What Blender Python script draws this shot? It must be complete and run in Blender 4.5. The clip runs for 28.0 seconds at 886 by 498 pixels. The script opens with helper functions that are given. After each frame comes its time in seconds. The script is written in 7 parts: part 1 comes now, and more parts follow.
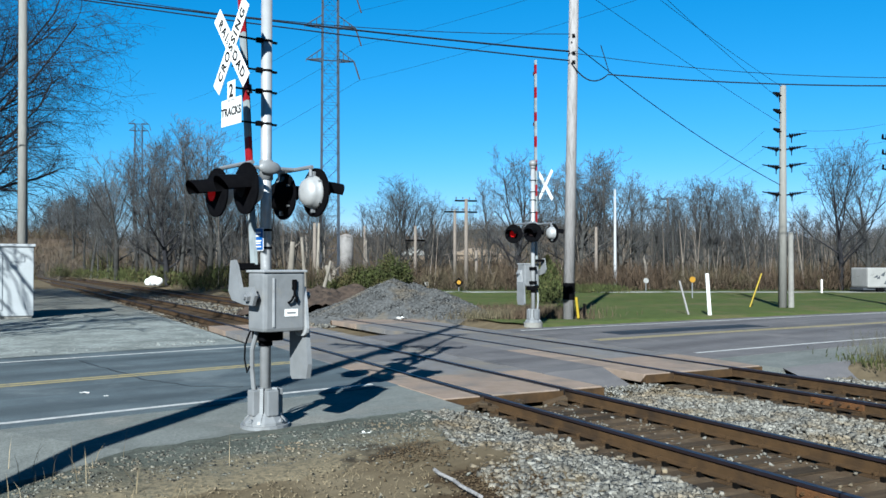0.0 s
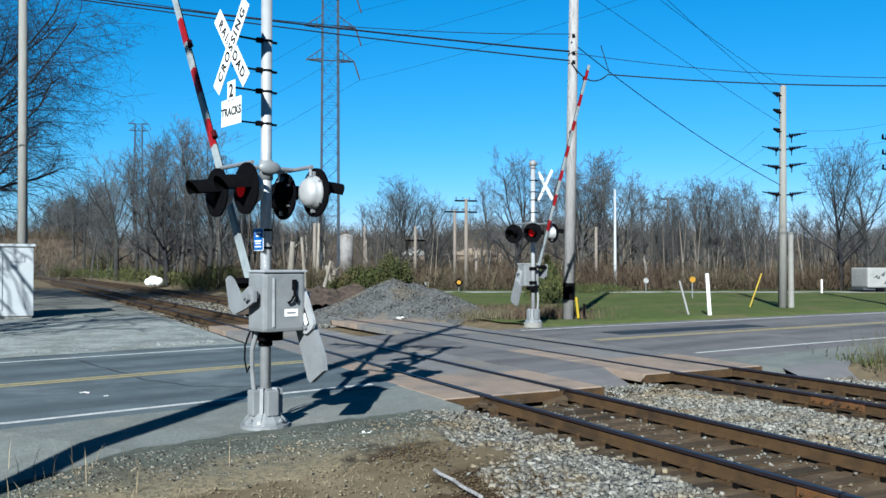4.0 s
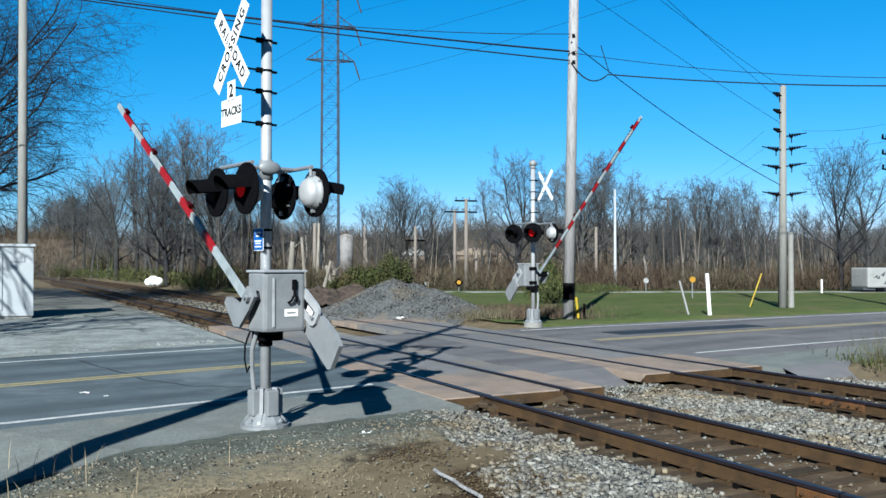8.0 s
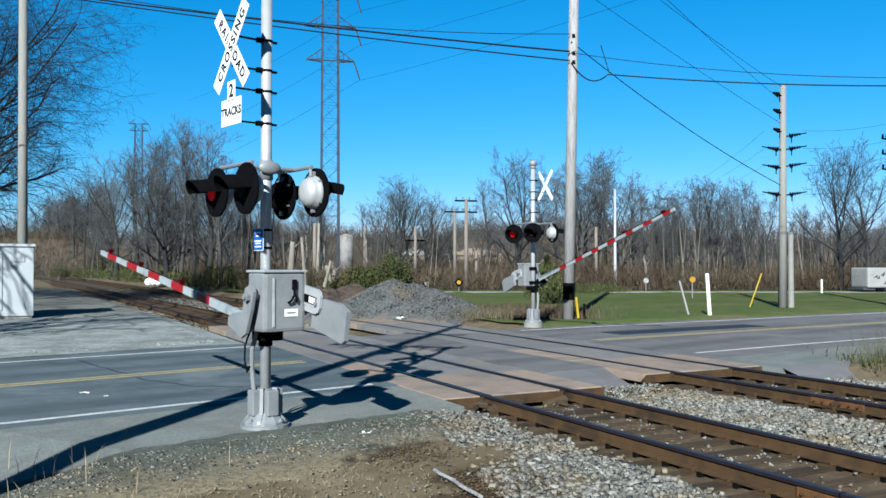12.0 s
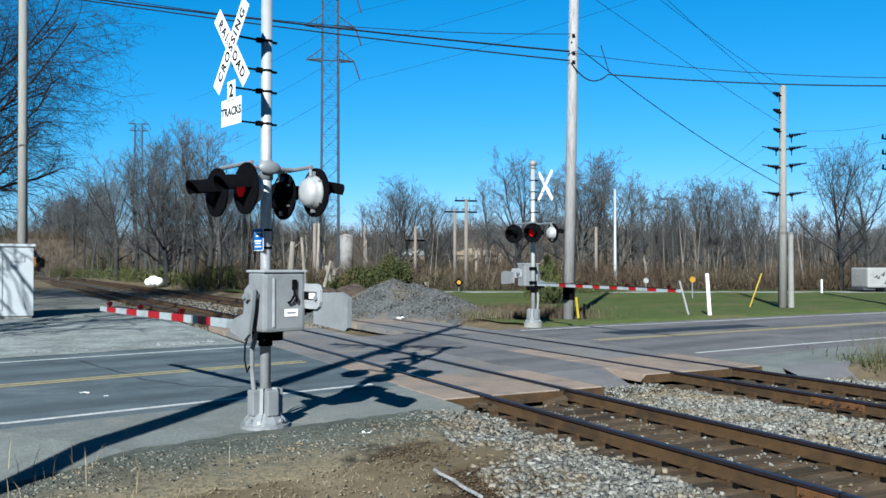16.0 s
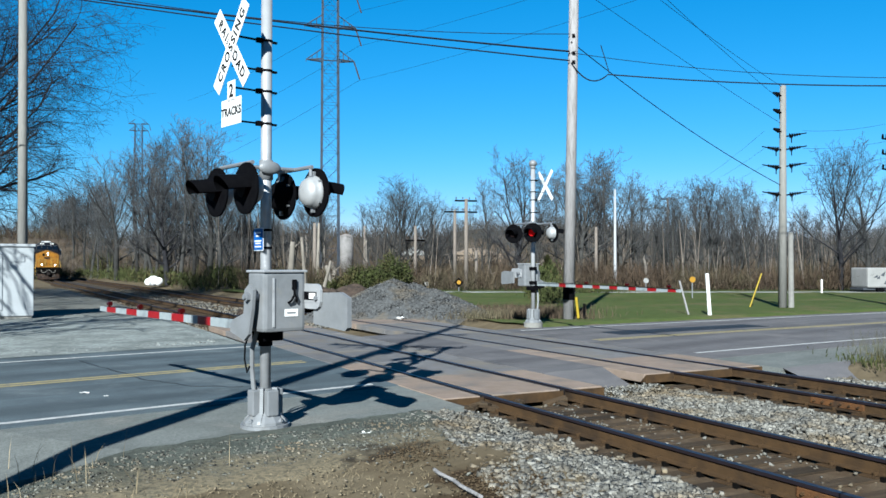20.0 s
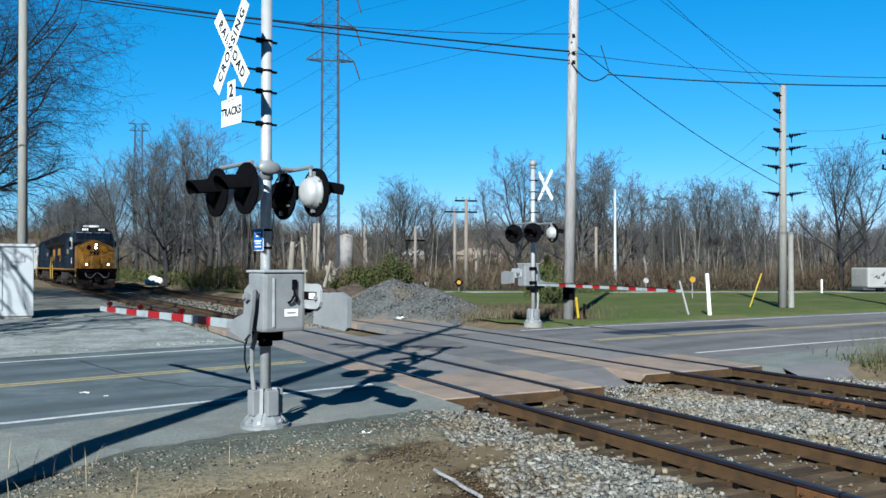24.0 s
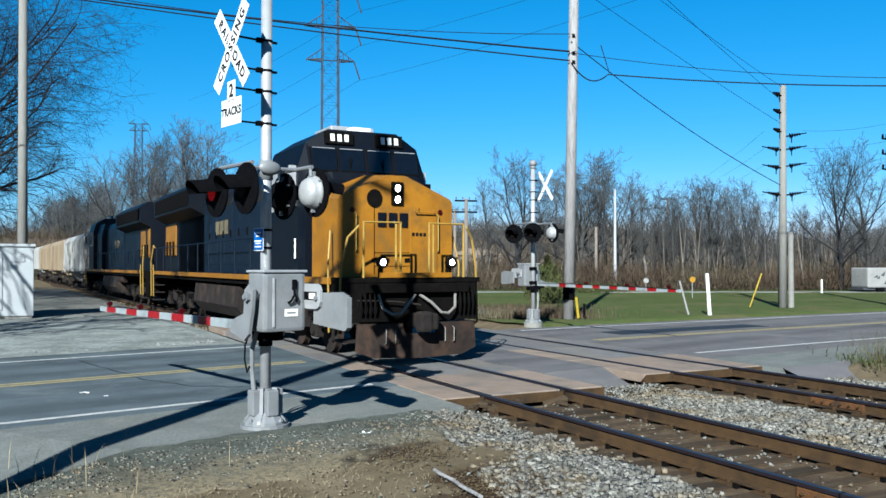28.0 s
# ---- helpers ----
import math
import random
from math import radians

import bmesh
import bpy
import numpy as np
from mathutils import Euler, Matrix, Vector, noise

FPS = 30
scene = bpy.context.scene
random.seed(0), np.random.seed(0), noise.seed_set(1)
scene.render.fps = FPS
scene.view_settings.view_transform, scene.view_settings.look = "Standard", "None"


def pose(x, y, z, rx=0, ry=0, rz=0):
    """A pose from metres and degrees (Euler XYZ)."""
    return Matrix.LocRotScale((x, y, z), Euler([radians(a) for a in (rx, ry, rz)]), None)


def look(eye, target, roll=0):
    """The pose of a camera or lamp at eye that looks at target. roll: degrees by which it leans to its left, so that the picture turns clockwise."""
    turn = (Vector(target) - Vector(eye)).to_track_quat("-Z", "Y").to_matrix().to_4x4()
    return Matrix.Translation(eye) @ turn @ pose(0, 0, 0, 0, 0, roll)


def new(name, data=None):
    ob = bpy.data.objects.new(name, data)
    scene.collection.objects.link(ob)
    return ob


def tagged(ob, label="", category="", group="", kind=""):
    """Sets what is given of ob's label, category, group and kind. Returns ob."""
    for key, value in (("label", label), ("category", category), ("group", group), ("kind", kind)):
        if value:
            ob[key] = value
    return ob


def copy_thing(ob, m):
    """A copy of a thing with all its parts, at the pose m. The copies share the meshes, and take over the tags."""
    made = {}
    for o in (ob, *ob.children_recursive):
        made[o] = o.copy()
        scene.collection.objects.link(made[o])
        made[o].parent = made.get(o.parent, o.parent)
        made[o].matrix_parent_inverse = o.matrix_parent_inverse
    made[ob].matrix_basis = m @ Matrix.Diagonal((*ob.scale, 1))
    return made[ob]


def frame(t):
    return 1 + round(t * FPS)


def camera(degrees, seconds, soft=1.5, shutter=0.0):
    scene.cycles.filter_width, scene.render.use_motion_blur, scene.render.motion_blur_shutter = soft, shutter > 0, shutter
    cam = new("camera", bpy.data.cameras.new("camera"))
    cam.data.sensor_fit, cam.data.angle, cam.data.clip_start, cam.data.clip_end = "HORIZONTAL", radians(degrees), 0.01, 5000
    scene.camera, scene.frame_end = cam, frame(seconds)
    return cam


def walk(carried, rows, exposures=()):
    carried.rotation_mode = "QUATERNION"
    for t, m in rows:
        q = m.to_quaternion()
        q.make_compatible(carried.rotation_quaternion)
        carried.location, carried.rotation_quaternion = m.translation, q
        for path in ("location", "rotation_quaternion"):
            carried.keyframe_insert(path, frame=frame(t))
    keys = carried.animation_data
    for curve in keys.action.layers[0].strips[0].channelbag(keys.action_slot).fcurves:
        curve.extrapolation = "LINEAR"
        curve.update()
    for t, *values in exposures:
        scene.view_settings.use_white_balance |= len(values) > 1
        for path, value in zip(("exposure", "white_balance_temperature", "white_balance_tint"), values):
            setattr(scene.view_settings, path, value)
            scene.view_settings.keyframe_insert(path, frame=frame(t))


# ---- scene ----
import functools

# ---- camera: it stands still ----
cam = camera(55.18, 28.0, soft=1.55)
EYE = (0.0, 0.0, 1.97)
stand = pose(*EYE, 91.107, 0, 0)
walk(cam, [(0.0, stand), (28.0, stand)], [(0.0, 2.20, 5700, 4), (28.0, 2.20, 5700, 4)])

# ---- daylight: low clear sun behind the camera's left shoulder ----
SUN_FROM = Vector((-0.2025, -0.851, 0.4848))
world = bpy.data.worlds.new("sky")
scene.world = world
world.use_nodes = True
wn = world.node_tree
sky = wn.nodes.new("ShaderNodeTexSky")
sky.sky_type = "NISHITA"
sky.sun_disc = False
sky.sun_elevation = radians(29)
sky.sun_rotation = radians(193.4)
sky.air_density, sky.dust_density, sky.ozone_density = 1.0, 0.0, 2.6
sky.altitude = 200
# a deep, clear sky: per-channel response of the film
split, join = wn.nodes.new("ShaderNodeSeparateColor"), wn.nodes.new("ShaderNodeCombineColor")
wn.links.new(sky.outputs[0], split.inputs[0])
for k, (power, gain) in enumerate(((2.0, 0.036), (0.9, 0.465), (0.8, 0.80))):
    bend, scale = wn.nodes.new("ShaderNodeMath"), wn.nodes.new("ShaderNodeMath")
    bend.operation, scale.operation = "POWER", "MULTIPLY"
    bend.inputs[1].default_value, scale.inputs[1].default_value = power, gain
    wn.links.new(split.outputs[k], bend.inputs[0])
    wn.links.new(bend.outputs[0], scale.inputs[0])
    wn.links.new(scale.outputs[0], join.inputs[k])
wn.links.new(join.outputs[0], wn.nodes["Background"].inputs[0])
wn.nodes["Background"].inputs[1].default_value = 0.05
sun_data = bpy.data.lights.new("sun", "SUN")
sun_data.energy, sun_data.angle, sun_data.color = 5.0, radians(0.53), (1.0, 0.955, 0.86)
sun = new("sun", sun_data)
sun.matrix_world = look(SUN_FROM * 100, (0, 0, 0))

# ---- materials ----


def mat(name, c1, c2=None, scale=8.0, rough=0.7, metal=0.0, bump=0.0, bscale=60.0, c3=None, scale3=1.0, lo3=0.5, hi3=0.65,
        spread=(0.35, 0.65), random_mix=0.0, stretch=(1, 1, 1), spec=0.12, glow=0.0, world_space=False, island=0.0, turn=0.0):
    """Two-scale noise colour, fine relief, optional third tone in large patches."""
    m = bpy.data.materials.new(name)
    m.use_nodes = True
    nt = m.node_tree
    b = nt.nodes["Principled BSDF"]
    b.inputs["Roughness"].default_value = rough
    b.inputs["Metallic"].default_value = metal
    b.inputs["Specular IOR Level"].default_value = spec
    c2 = c2 or tuple(v * 0.75 for v in c1)

    def nd(kind, **kw):
        n = nt.nodes.new(kind)
        for k, v in kw.items():
            n.inputs[k].default_value = v
        return n
    if world_space:
        vec = nd("ShaderNodeNewGeometry").outputs["Position"]
    else:
        vec = nd("ShaderNodeTexCoord").outputs["Object"]
    mp = nd("ShaderNodeMapping")
    mp.inputs["Scale"].default_value = stretch
    mp.inputs["Rotation"].default_value = (0, 0, turn)
    nt.links.new(vec, mp.inputs["Vector"])
    vec = mp.outputs[0]

    def mixed(a, bb, fac):
        x = nt.nodes.new("ShaderNodeMix")
        x.data_type = "RGBA"
        for sock, v in ((x.inputs[0], fac), (x.inputs[6], a), (x.inputs[7], bb)):
            if isinstance(v, tuple):
                sock.default_value = (*v, 1)
            elif isinstance(v, float):
                sock.default_value = v
            else:
                nt.links.new(v, sock)
        return x.outputs[2]

    def noise_fac(sc, lo, hi, detail=6.0):
        n = nd("ShaderNodeTexNoise", Scale=sc, Detail=detail, Roughness=0.62)
        nt.links.new(vec, n.inputs["Vector"])
        r = nt.nodes.new("ShaderNodeMapRange")
        r.inputs[1].default_value, r.inputs[2].default_value = lo, hi
        nt.links.new(n.outputs[0], r.inputs[0])
        return r.outputs[0]
    col = mixed(c1, c2, noise_fac(scale, *spread))
    if c3:
        col = mixed(col, c3, noise_fac(scale3, lo3, hi3, 4.0))
    if random_mix or island:
        src = nd("ShaderNodeObjectInfo").outputs["Random"] if random_mix else nd("ShaderNodeNewGeometry").outputs["Random Per Island"]
        hsv = nt.nodes.new("ShaderNodeHueSaturation")
        r = nt.nodes.new("ShaderNodeMapRange")
        k = random_mix or island
        r.inputs[3].default_value, r.inputs[4].default_value = 1 - k, 1 + k
        nt.links.new(src, r.inputs[0])
        nt.links.new(r.outputs[0], hsv.inputs["Value"])
        nt.links.new(col, hsv.inputs["Color"])
        col = hsv.outputs[0]
    nt.links.new(col, b.inputs["Base Color"])
    if bump:
        n = nd("ShaderNodeTexNoise", Scale=bscale, Detail=5.0)
        nt.links.new(vec, n.inputs["Vector"])
        bp = nd("ShaderNodeBump", Strength=min(1.0, bump), Distance=0.02)
        nt.links.new(n.outputs[0], bp.inputs["Height"])
        nt.links.new(bp.outputs[0], b.inputs["Normal"])
    if glow:
        b.inputs["Emission Color"].default_value = (*c1, 1)
        b.inputs["Emission Strength"].default_value = glow
    return m


M = {}
M["pale_gravel"] = mat("pale_gravel", (0.1381, 0.1425, 0.1403), (0.0712, 0.0722, 0.0704), 7, 0.95, bump=1.0, bscale=40, c3=(0.0845, 0.0792, 0.0668), scale3=0.6, lo3=0.48, hi3=0.6, world_space=True)
M["ballast_bed"] = mat("ballast_bed", (0.030, 0.023, 0.016), (0.014, 0.011, 0.0085), 24, 0.95, bump=1.0, bscale=40, world_space=True)
M["track_mud"] = mat("track_mud", (0.03176, 0.02002, 0.01067), (0.05241, 0.03789, 0.02343), 7, 0.95, bump=1.0, bscale=40, c3=(0.02071, 0.01376, 0.008274), scale3=1.6, lo3=0.48, hi3=0.62, world_space=True)
M["stone"] = mat("stone", (0.1012, 0.09812, 0.08874), (0.05137, 0.04904, 0.04282), 14, 0.9, bump=0.6, bscale=80, c3=(0.07006, 0.05604, 0.03737), scale3=0.9, lo3=0.46, hi3=0.62, island=0.5, world_space=True)
M["lot_stone"] = mat("lot_stone", (0.165, 0.170, 0.162), (0.095, 0.098, 0.092), 14, 0.9, bump=0.5, bscale=80, island=0.5, world_space=True)
M["pebble"] = mat("pebble", (0.068, 0.0672, 0.0576), (0.0288, 0.0288, 0.0248), 14, 0.9, bump=0.3, bscale=80, c3=(0.0704, 0.056, 0.0376), scale3=0.9, island=0.7, world_space=True)
M["grey_stone"] = mat("grey_stone", (0.0492, 0.0502, 0.0506), (0.0234, 0.0234, 0.0234), 9, 0.9, bump=0.9, bscale=30, c3=(0.0516, 0.0445, 0.0352), scale3=0.8, lo3=0.5, hi3=0.66, island=0.4, world_space=True)
M["tar"] = mat("tar", (0.0131, 0.0139, 0.015), None, 20, 0.6, bump=0.3)
M["white_line"] = mat("white_line", (0.2344, 0.2344, 0.2297), (0.15, 0.15, 0.15), 7, 0.8, bump=0.2, c3=(0.0562, 0.0562, 0.0562), scale3=16, lo3=0.58, hi3=0.72, world_space=True)
M["yellow_line"] = mat("yellow_line", (0.150, 0.124, 0.058), (0.108, 0.092, 0.050), 7, 0.8, bump=0.2, c3=(0.060, 0.058, 0.050), scale3=9, lo3=0.52, hi3=0.68, world_space=True)
M["panel"] = mat("panel", (0.1236, 0.09498, 0.07652), (0.09927, 0.07532, 0.05816), 3.2, 0.85, bump=0.4, bscale=50, c3=(0.07001, 0.06112, 0.05441), scale3=0.9, random_mix=0.08, world_space=True)
M["panel_grey"] = mat("panel_grey", (0.07728, 0.07427, 0.07396), (0.0565, 0.05428, 0.05495), 3.2, 0.85, bump=0.4, bscale=50, c3=(0.08293, 0.07237, 0.05999), scale3=0.8, random_mix=0.1, world_space=True)
M["rail"] = mat("rail", (0.02162, 0.01231, 0.005214), (0.03206, 0.01789, 0.007148), 5, 0.85, 0.0, bump=0.5, bscale=60, c3=(0.01117, 0.007076, 0.004169), scale3=1.5, lo3=0.46, hi3=0.66, spec=0.12)
M["rust_orange"] = mat("rust_orange", (0.060, 0.026, 0.0085), (0.034, 0.016, 0.0065), 9, 0.9, bump=0.5, bscale=60, c3=(0.020, 0.012, 0.007), scale3=3.0)
M["rail_head"] = mat("rail_head", (0.01485, 0.01208, 0.01615), (0.01283, 0.008625, 0.009025), 3, 0.42, 0.5, bump=0.1, bscale=40, spec=0.2)
M["tie"] = mat("tie", (0.02868, 0.01889, 0.01042), (0.01301, 0.008975, 0.005598), 6, 0.95, bump=1.0, bscale=24, stretch=(0.6318, 5.054, 5.054), random_mix=0.35, c3=(0.03778, 0.02805, 0.01756), scale3=3, lo3=0.5, hi3=0.7)
M["galv"] = mat("galv", (0.1486, 0.1537, 0.1622), (0.1191, 0.1242, 0.1321), 9, 0.48, 0.55, bump=0.15, bscale=90, c3=(0.1027, 0.1055, 0.1106), scale3=2.5, lo3=0.55, hi3=0.75, spec=0.4)
M["alu_paint"] = mat("alu_paint", (0.2028, 0.206, 0.2125), (0.1719, 0.1751, 0.1814), 7, 0.42, 0.35, bump=0.12, bscale=60, c3=(0.1291, 0.1291, 0.1291), scale3=5, lo3=0.6, hi3=0.8, spec=0.4)
M["grey_paint"] = mat("grey_paint", (0.094, 0.0973, 0.1024), (0.0748, 0.0776, 0.081), 5, 0.55, 0.1, bump=0.15, bscale=50, c3=(0.0973, 0.094, 0.0872), scale3=4, lo3=0.6, hi3=0.8, spec=0.4)
M["black"] = mat("black", (0.0006, 0.0006, 0.0010), (0.0013, 0.0013, 0.0017), 10, 0.85, bump=0.1, spec=0.03)
M["white_paint"] = mat("white_paint", (0.3625, 0.3625, 0.3594), (0.3125, 0.3125, 0.3094), 5, 0.5, bump=0.1, c3=(0.2625, 0.2594, 0.25), scale3=6, lo3=0.6, hi3=0.8, spec=0.4)
M["lamp_back"] = mat("lamp_back", (0.1688, 0.1711, 0.1735), (0.1359, 0.1383, 0.1406), 6, 0.45, 0.2, bump=0.05, c3=(0.1125, 0.1125, 0.1125), scale3=9, lo3=0.55, hi3=0.75, spec=0.4)
M["letter"] = mat("letter", (0.00703, 0.00703, 0.00703), None, 20, 0.6)
M["arm_red"] = mat("arm_red", (0.1219, 0.00375, 0.00562), (0.089, 0.00281, 0.00421), 12, 0.4, bump=0.05)
M["arm_white"] = mat("arm_white", (0.1357, 0.1495, 0.1541), (0.1012, 0.115, 0.1219), 7, 0.45, bump=0.05, c3=(0.069, 0.0759, 0.0805), scale3=3.0, lo3=0.56, hi3=0.75)
M["arm_lamp"] = mat("arm_lamp", (0.0189, 0.00084, 0.00084), None, 12, 0.3)
M["lens_lit"] = mat("lens_lit", (0.1406, 0.00094, 0.00140), (0.1172, 0.00094, 0.00140), 30, 0.6, glow=0.17, spec=0.05)
M["lens_dark"] = mat("lens_dark", (0.00281, 0.00047, 0.00056), None, 30, 0.7, spec=0.08)
M["blue_sign"] = mat("blue_sign", (0.00270, 0.0431, 0.1673), None, 10, 0.4)
M["pole_wood"] = mat("pole_wood", (0.147, 0.1425, 0.1434), (0.1058, 0.1009, 0.09968), 5, 0.9, bump=0.6, bscale=30, stretch=(5.88, 6.24, 0.56), c3=(0.0686, 0.0624, 0.05936), scale3=2, lo3=0.56, hi3=0.72)
M["pole_grey"] = mat("pole_grey", (0.1079, 0.1055, 0.097), (0.0834, 0.0811, 0.076), 5, 0.9, bump=0.5, bscale=30, stretch=(6, 6, 0.5))
M["wire"] = mat("wire", (0.00140, 0.00187, 0.00469), None, 5, 0.7, spec=0.1)
M["bark"] = mat("bark", (0.02475, 0.02464, 0.0231), (0.01125, 0.01093, 0.01078), 3, 0.95, bump=0.7, bscale=14, random_mix=0.45)
M["pale_bark"] = mat("pale_bark", (0.1079, 0.097, 0.0834), (0.0703, 0.0623, 0.0516), 2, 0.95, bump=0.5, bscale=14, random_mix=0.2)
M["stem"] = mat("stem", (0.08865, 0.0752, 0.06234), (0.0444, 0.03767, 0.0311), 2, 0.95, island=0.45, world_space=True)
M["twig_dark"] = mat("twig_dark", (0.01148, 0.01148, 0.01323), (0.00675, 0.00675, 0.0081), 1.2, 0.95)
M["twig"] = mat("twig", (0.0440, 0.0455, 0.0470), (0.0250, 0.0258, 0.0275), 1.2, 0.95, random_mix=0.4)
M["brush"] = mat("brush", (0.03872, 0.027, 0.0176), (0.022, 0.01575, 0.011), 0.8, 0.95, c3=(0.044, 0.0387, 0.02376), scale3=0.25, island=0.5, world_space=True)
M["green_leaf"] = mat("green_leaf", (0.0150, 0.0160, 0.0042), (0.0068, 0.0080, 0.0026), 0.9, 0.85, c3=(0.022, 0.0165, 0.007), scale3=0.5, island=0.55, world_space=True, spec=0.1)
M["bush_leaf"] = mat("bush_leaf", (0.02601, 0.03016, 0.009614), (0.01121, 0.01459, 0.004545), 1.4, 0.85, c3=(0.03588, 0.03016, 0.01224), scale3=0.7, island=0.5, world_space=True, spec=0.1)
M["grass"] = mat("grass", (0.0375, 0.0480, 0.0150), (0.0270, 0.0360, 0.0110), 2.2, 0.9, bump=0.9, bscale=22, c3=(0.058, 0.049, 0.025), scale3=0.45, lo3=0.50, hi3=0.72, world_space=True, spec=0.04)
M["grass_blade"] = mat("grass_blade", (0.04255, 0.0393, 0.02322), (0.02333, 0.02442, 0.01161), 3, 0.9, island=0.35, world_space=True)
M["dead_wood"] = mat("dead_wood", (0.1275, 0.1148, 0.1003), (0.068, 0.0595, 0.051), 3, 0.9, bump=0.6, bscale=18, c3=(0.034, 0.0306, 0.0272), scale3=1.2)
M["straw"] = mat("straw", (0.1219, 0.0985, 0.061), (0.0703, 0.0562, 0.0352), 3, 0.9, island=0.35, world_space=True)
# near-black for the flangeways: the gaps' shade put into a colour
M["rubber"] = mat("rubber", (0.0018, 0.00192, 0.00288), (0.00312, 0.003, 0.0036), 9, 0.8, bump=0.2, spec=0.12)
M["root_earth"] = mat("root_earth", (0.0197, 0.014, 0.0112), (0.0352, 0.0258, 0.0197), 5, 0.95, bump=1.0, bscale=14, c3=(0.0117, 0.00938, 0.00795), scale3=2.5, world_space=True)
M["brown_earth"] = mat("brown_earth", (0.034, 0.023, 0.0125), (0.052, 0.038, 0.022), 5, 0.95, bump=1.0, bscale=40, c3=(0.075, 0.06, 0.039), scale3=2.2, lo3=0.58, hi3=0.7, world_space=True)
M["tan_earth"] = mat("tan_earth", (0.118, 0.096, 0.062), (0.080, 0.064, 0.040), 6, 0.95, bump=1.0, bscale=40, c3=(0.06, 0.055, 0.043), scale3=2.0, lo3=0.58, hi3=0.7, world_space=True)
M["steel_far"] = mat("steel_far", (0.02312, 0.02856, 0.0378), (0.01632, 0.0204, 0.028), 1, 0.7, 0.0, spec=0.1)
M["pole_far"] = mat("pole_far", (0.100, 0.086, 0.074), (0.060, 0.051, 0.044), 5, 0.9, bump=0.5, bscale=30, stretch=(6, 6, 0.5))
M["insulator"] = mat("insulator", (0.027, 0.0203, 0.0189), (0.0162, 0.0135, 0.0135), 8, 0.35)
M["cabinet"] = mat("cabinet", (0.162, 0.1722, 0.1812), (0.1457, 0.1558, 0.162), 2, 0.55, 0.1, bump=0.1, c3=(0.1682, 0.175, 0.1783), scale3=1.2, lo3=0.55, hi3=0.8, spec=0.4)
M["concrete"] = mat("concrete", (0.1079, 0.1055, 0.097), (0.0863, 0.0834, 0.0783), 6, 0.9, bump=0.4, bscale=60)
M["tan_wall"] = mat("tan_wall", (0.1134, 0.089, 0.0675), (0.097, 0.076, 0.0567), 0.8, 0.9, bump=0.2)
M["far_roof"] = mat("far_roof", (0.1079, 0.097, 0.089), (0.0811, 0.0727, 0.0675), 0.6, 0.8)
M["tank_grey"] = mat("tank_grey", (0.105, 0.10, 0.098), (0.07, 0.066, 0.064), 0.8, 0.8, c3=(0.05, 0.045, 0.04), scale3=0.5)
M["far_white"] = mat("far_white", (0.1318, 0.1298, 0.1279), (0.1008, 0.1008, 0.0968), 0.8, 0.8)
M["yellow_sign"] = mat("yellow_sign", (0.15, 0.0797, 0.00562), None, 10, 0.6)
M["yellow_guard"] = mat("yellow_guard", (0.1688, 0.1219, 0.00938), None, 10, 0.5)
M["hill"] = mat("hill", (0.0335, 0.0274, 0.022), (0.0182, 0.0165, 0.0134), 0.5, 0.95, bump=0.8, bscale=2, c3=(0.0578, 0.0426, 0.0292), scale3=0.05, lo3=0.52, hi3=0.66, world_space=True)
# train
M["loco_blue"] = mat("loco_blue", (0.0006, 0.0030, 0.0082), (0.0009, 0.0034, 0.0080), 1.2, 0.5, bump=0.06, bscale=20, c3=(0.0028, 0.0045, 0.0072), scale3=1.6, lo3=0.54, hi3=0.78, spec=0.12)
M["cab_navy"] = mat("cab_navy", (0.0003, 0.0010, 0.0030), (0.0005, 0.0013, 0.0033), 1.2, 0.5, bump=0.05, c3=(0.0012, 0.0019, 0.0032), scale3=1.6, spec=0.1)
M["loco_yellow"] = mat("loco_yellow", (0.135, 0.056, 0.0017), (0.094, 0.038, 0.0014), 1.5, 0.5, bump=0.05, c3=(0.075, 0.036, 0.005), scale3=2.2, lo3=0.46, hi3=0.68, spec=0.2)
M["loco_black"] = mat("loco_black", (0.0010, 0.0009, 0.0009), (0.0022, 0.0019, 0.0017), 5, 0.85, bump=0.3, bscale=30, c3=(0.0036, 0.0027, 0.0021), scale3=3, lo3=0.55, hi3=0.75, spec=0.03)
M["plow_rust"] = mat("plow_rust", (0.0138, 0.009, 0.00713), (0.0063, 0.0045, 0.003844), 3, 0.9, bump=0.4, bscale=30, c3=(0.0204, 0.012, 0.00806), scale3=2.2, spec=0.12)
M["loco_grime"] = mat("loco_grime", (0.009187, 0.007, 0.006125), (0.003938, 0.00315, 0.002975), 4, 0.9, bump=0.3, bscale=30, c3=(0.01837, 0.01225, 0.009187), scale3=2, spec=0.12)
M["faded"] = mat("faded", (0.0811, 0.0647, 0.0379), (0.0431, 0.0379, 0.027), 4, 0.6)
M["rail_yellow"] = mat("rail_yellow", (0.160, 0.100, 0.020), None, 6, 0.5)
M["loco_glass"] = mat("loco_glass", (0.00187, 0.00235, 0.00329), None, 5, 0.12, spec=0.5)
M["headlight"] = mat("headlight", (1.0, 0.90, 0.78), (1.0, 0.86, 0.72), 5, 0.2, glow=5)
M["hose"] = mat("hose", (0.0947, 0.089, 0.0811), None, 8, 0.7)
M["hopper_white"] = mat("hopper_white", (0.1673, 0.1673, 0.1622), (0.135, 0.1321, 0.1266), 0.9, 0.7, bump=0.1, c3=(0.0863, 0.076, 0.0647), scale3=0.9, lo3=0.55, hi3=0.72, stretch=(1, 1, 0.25))
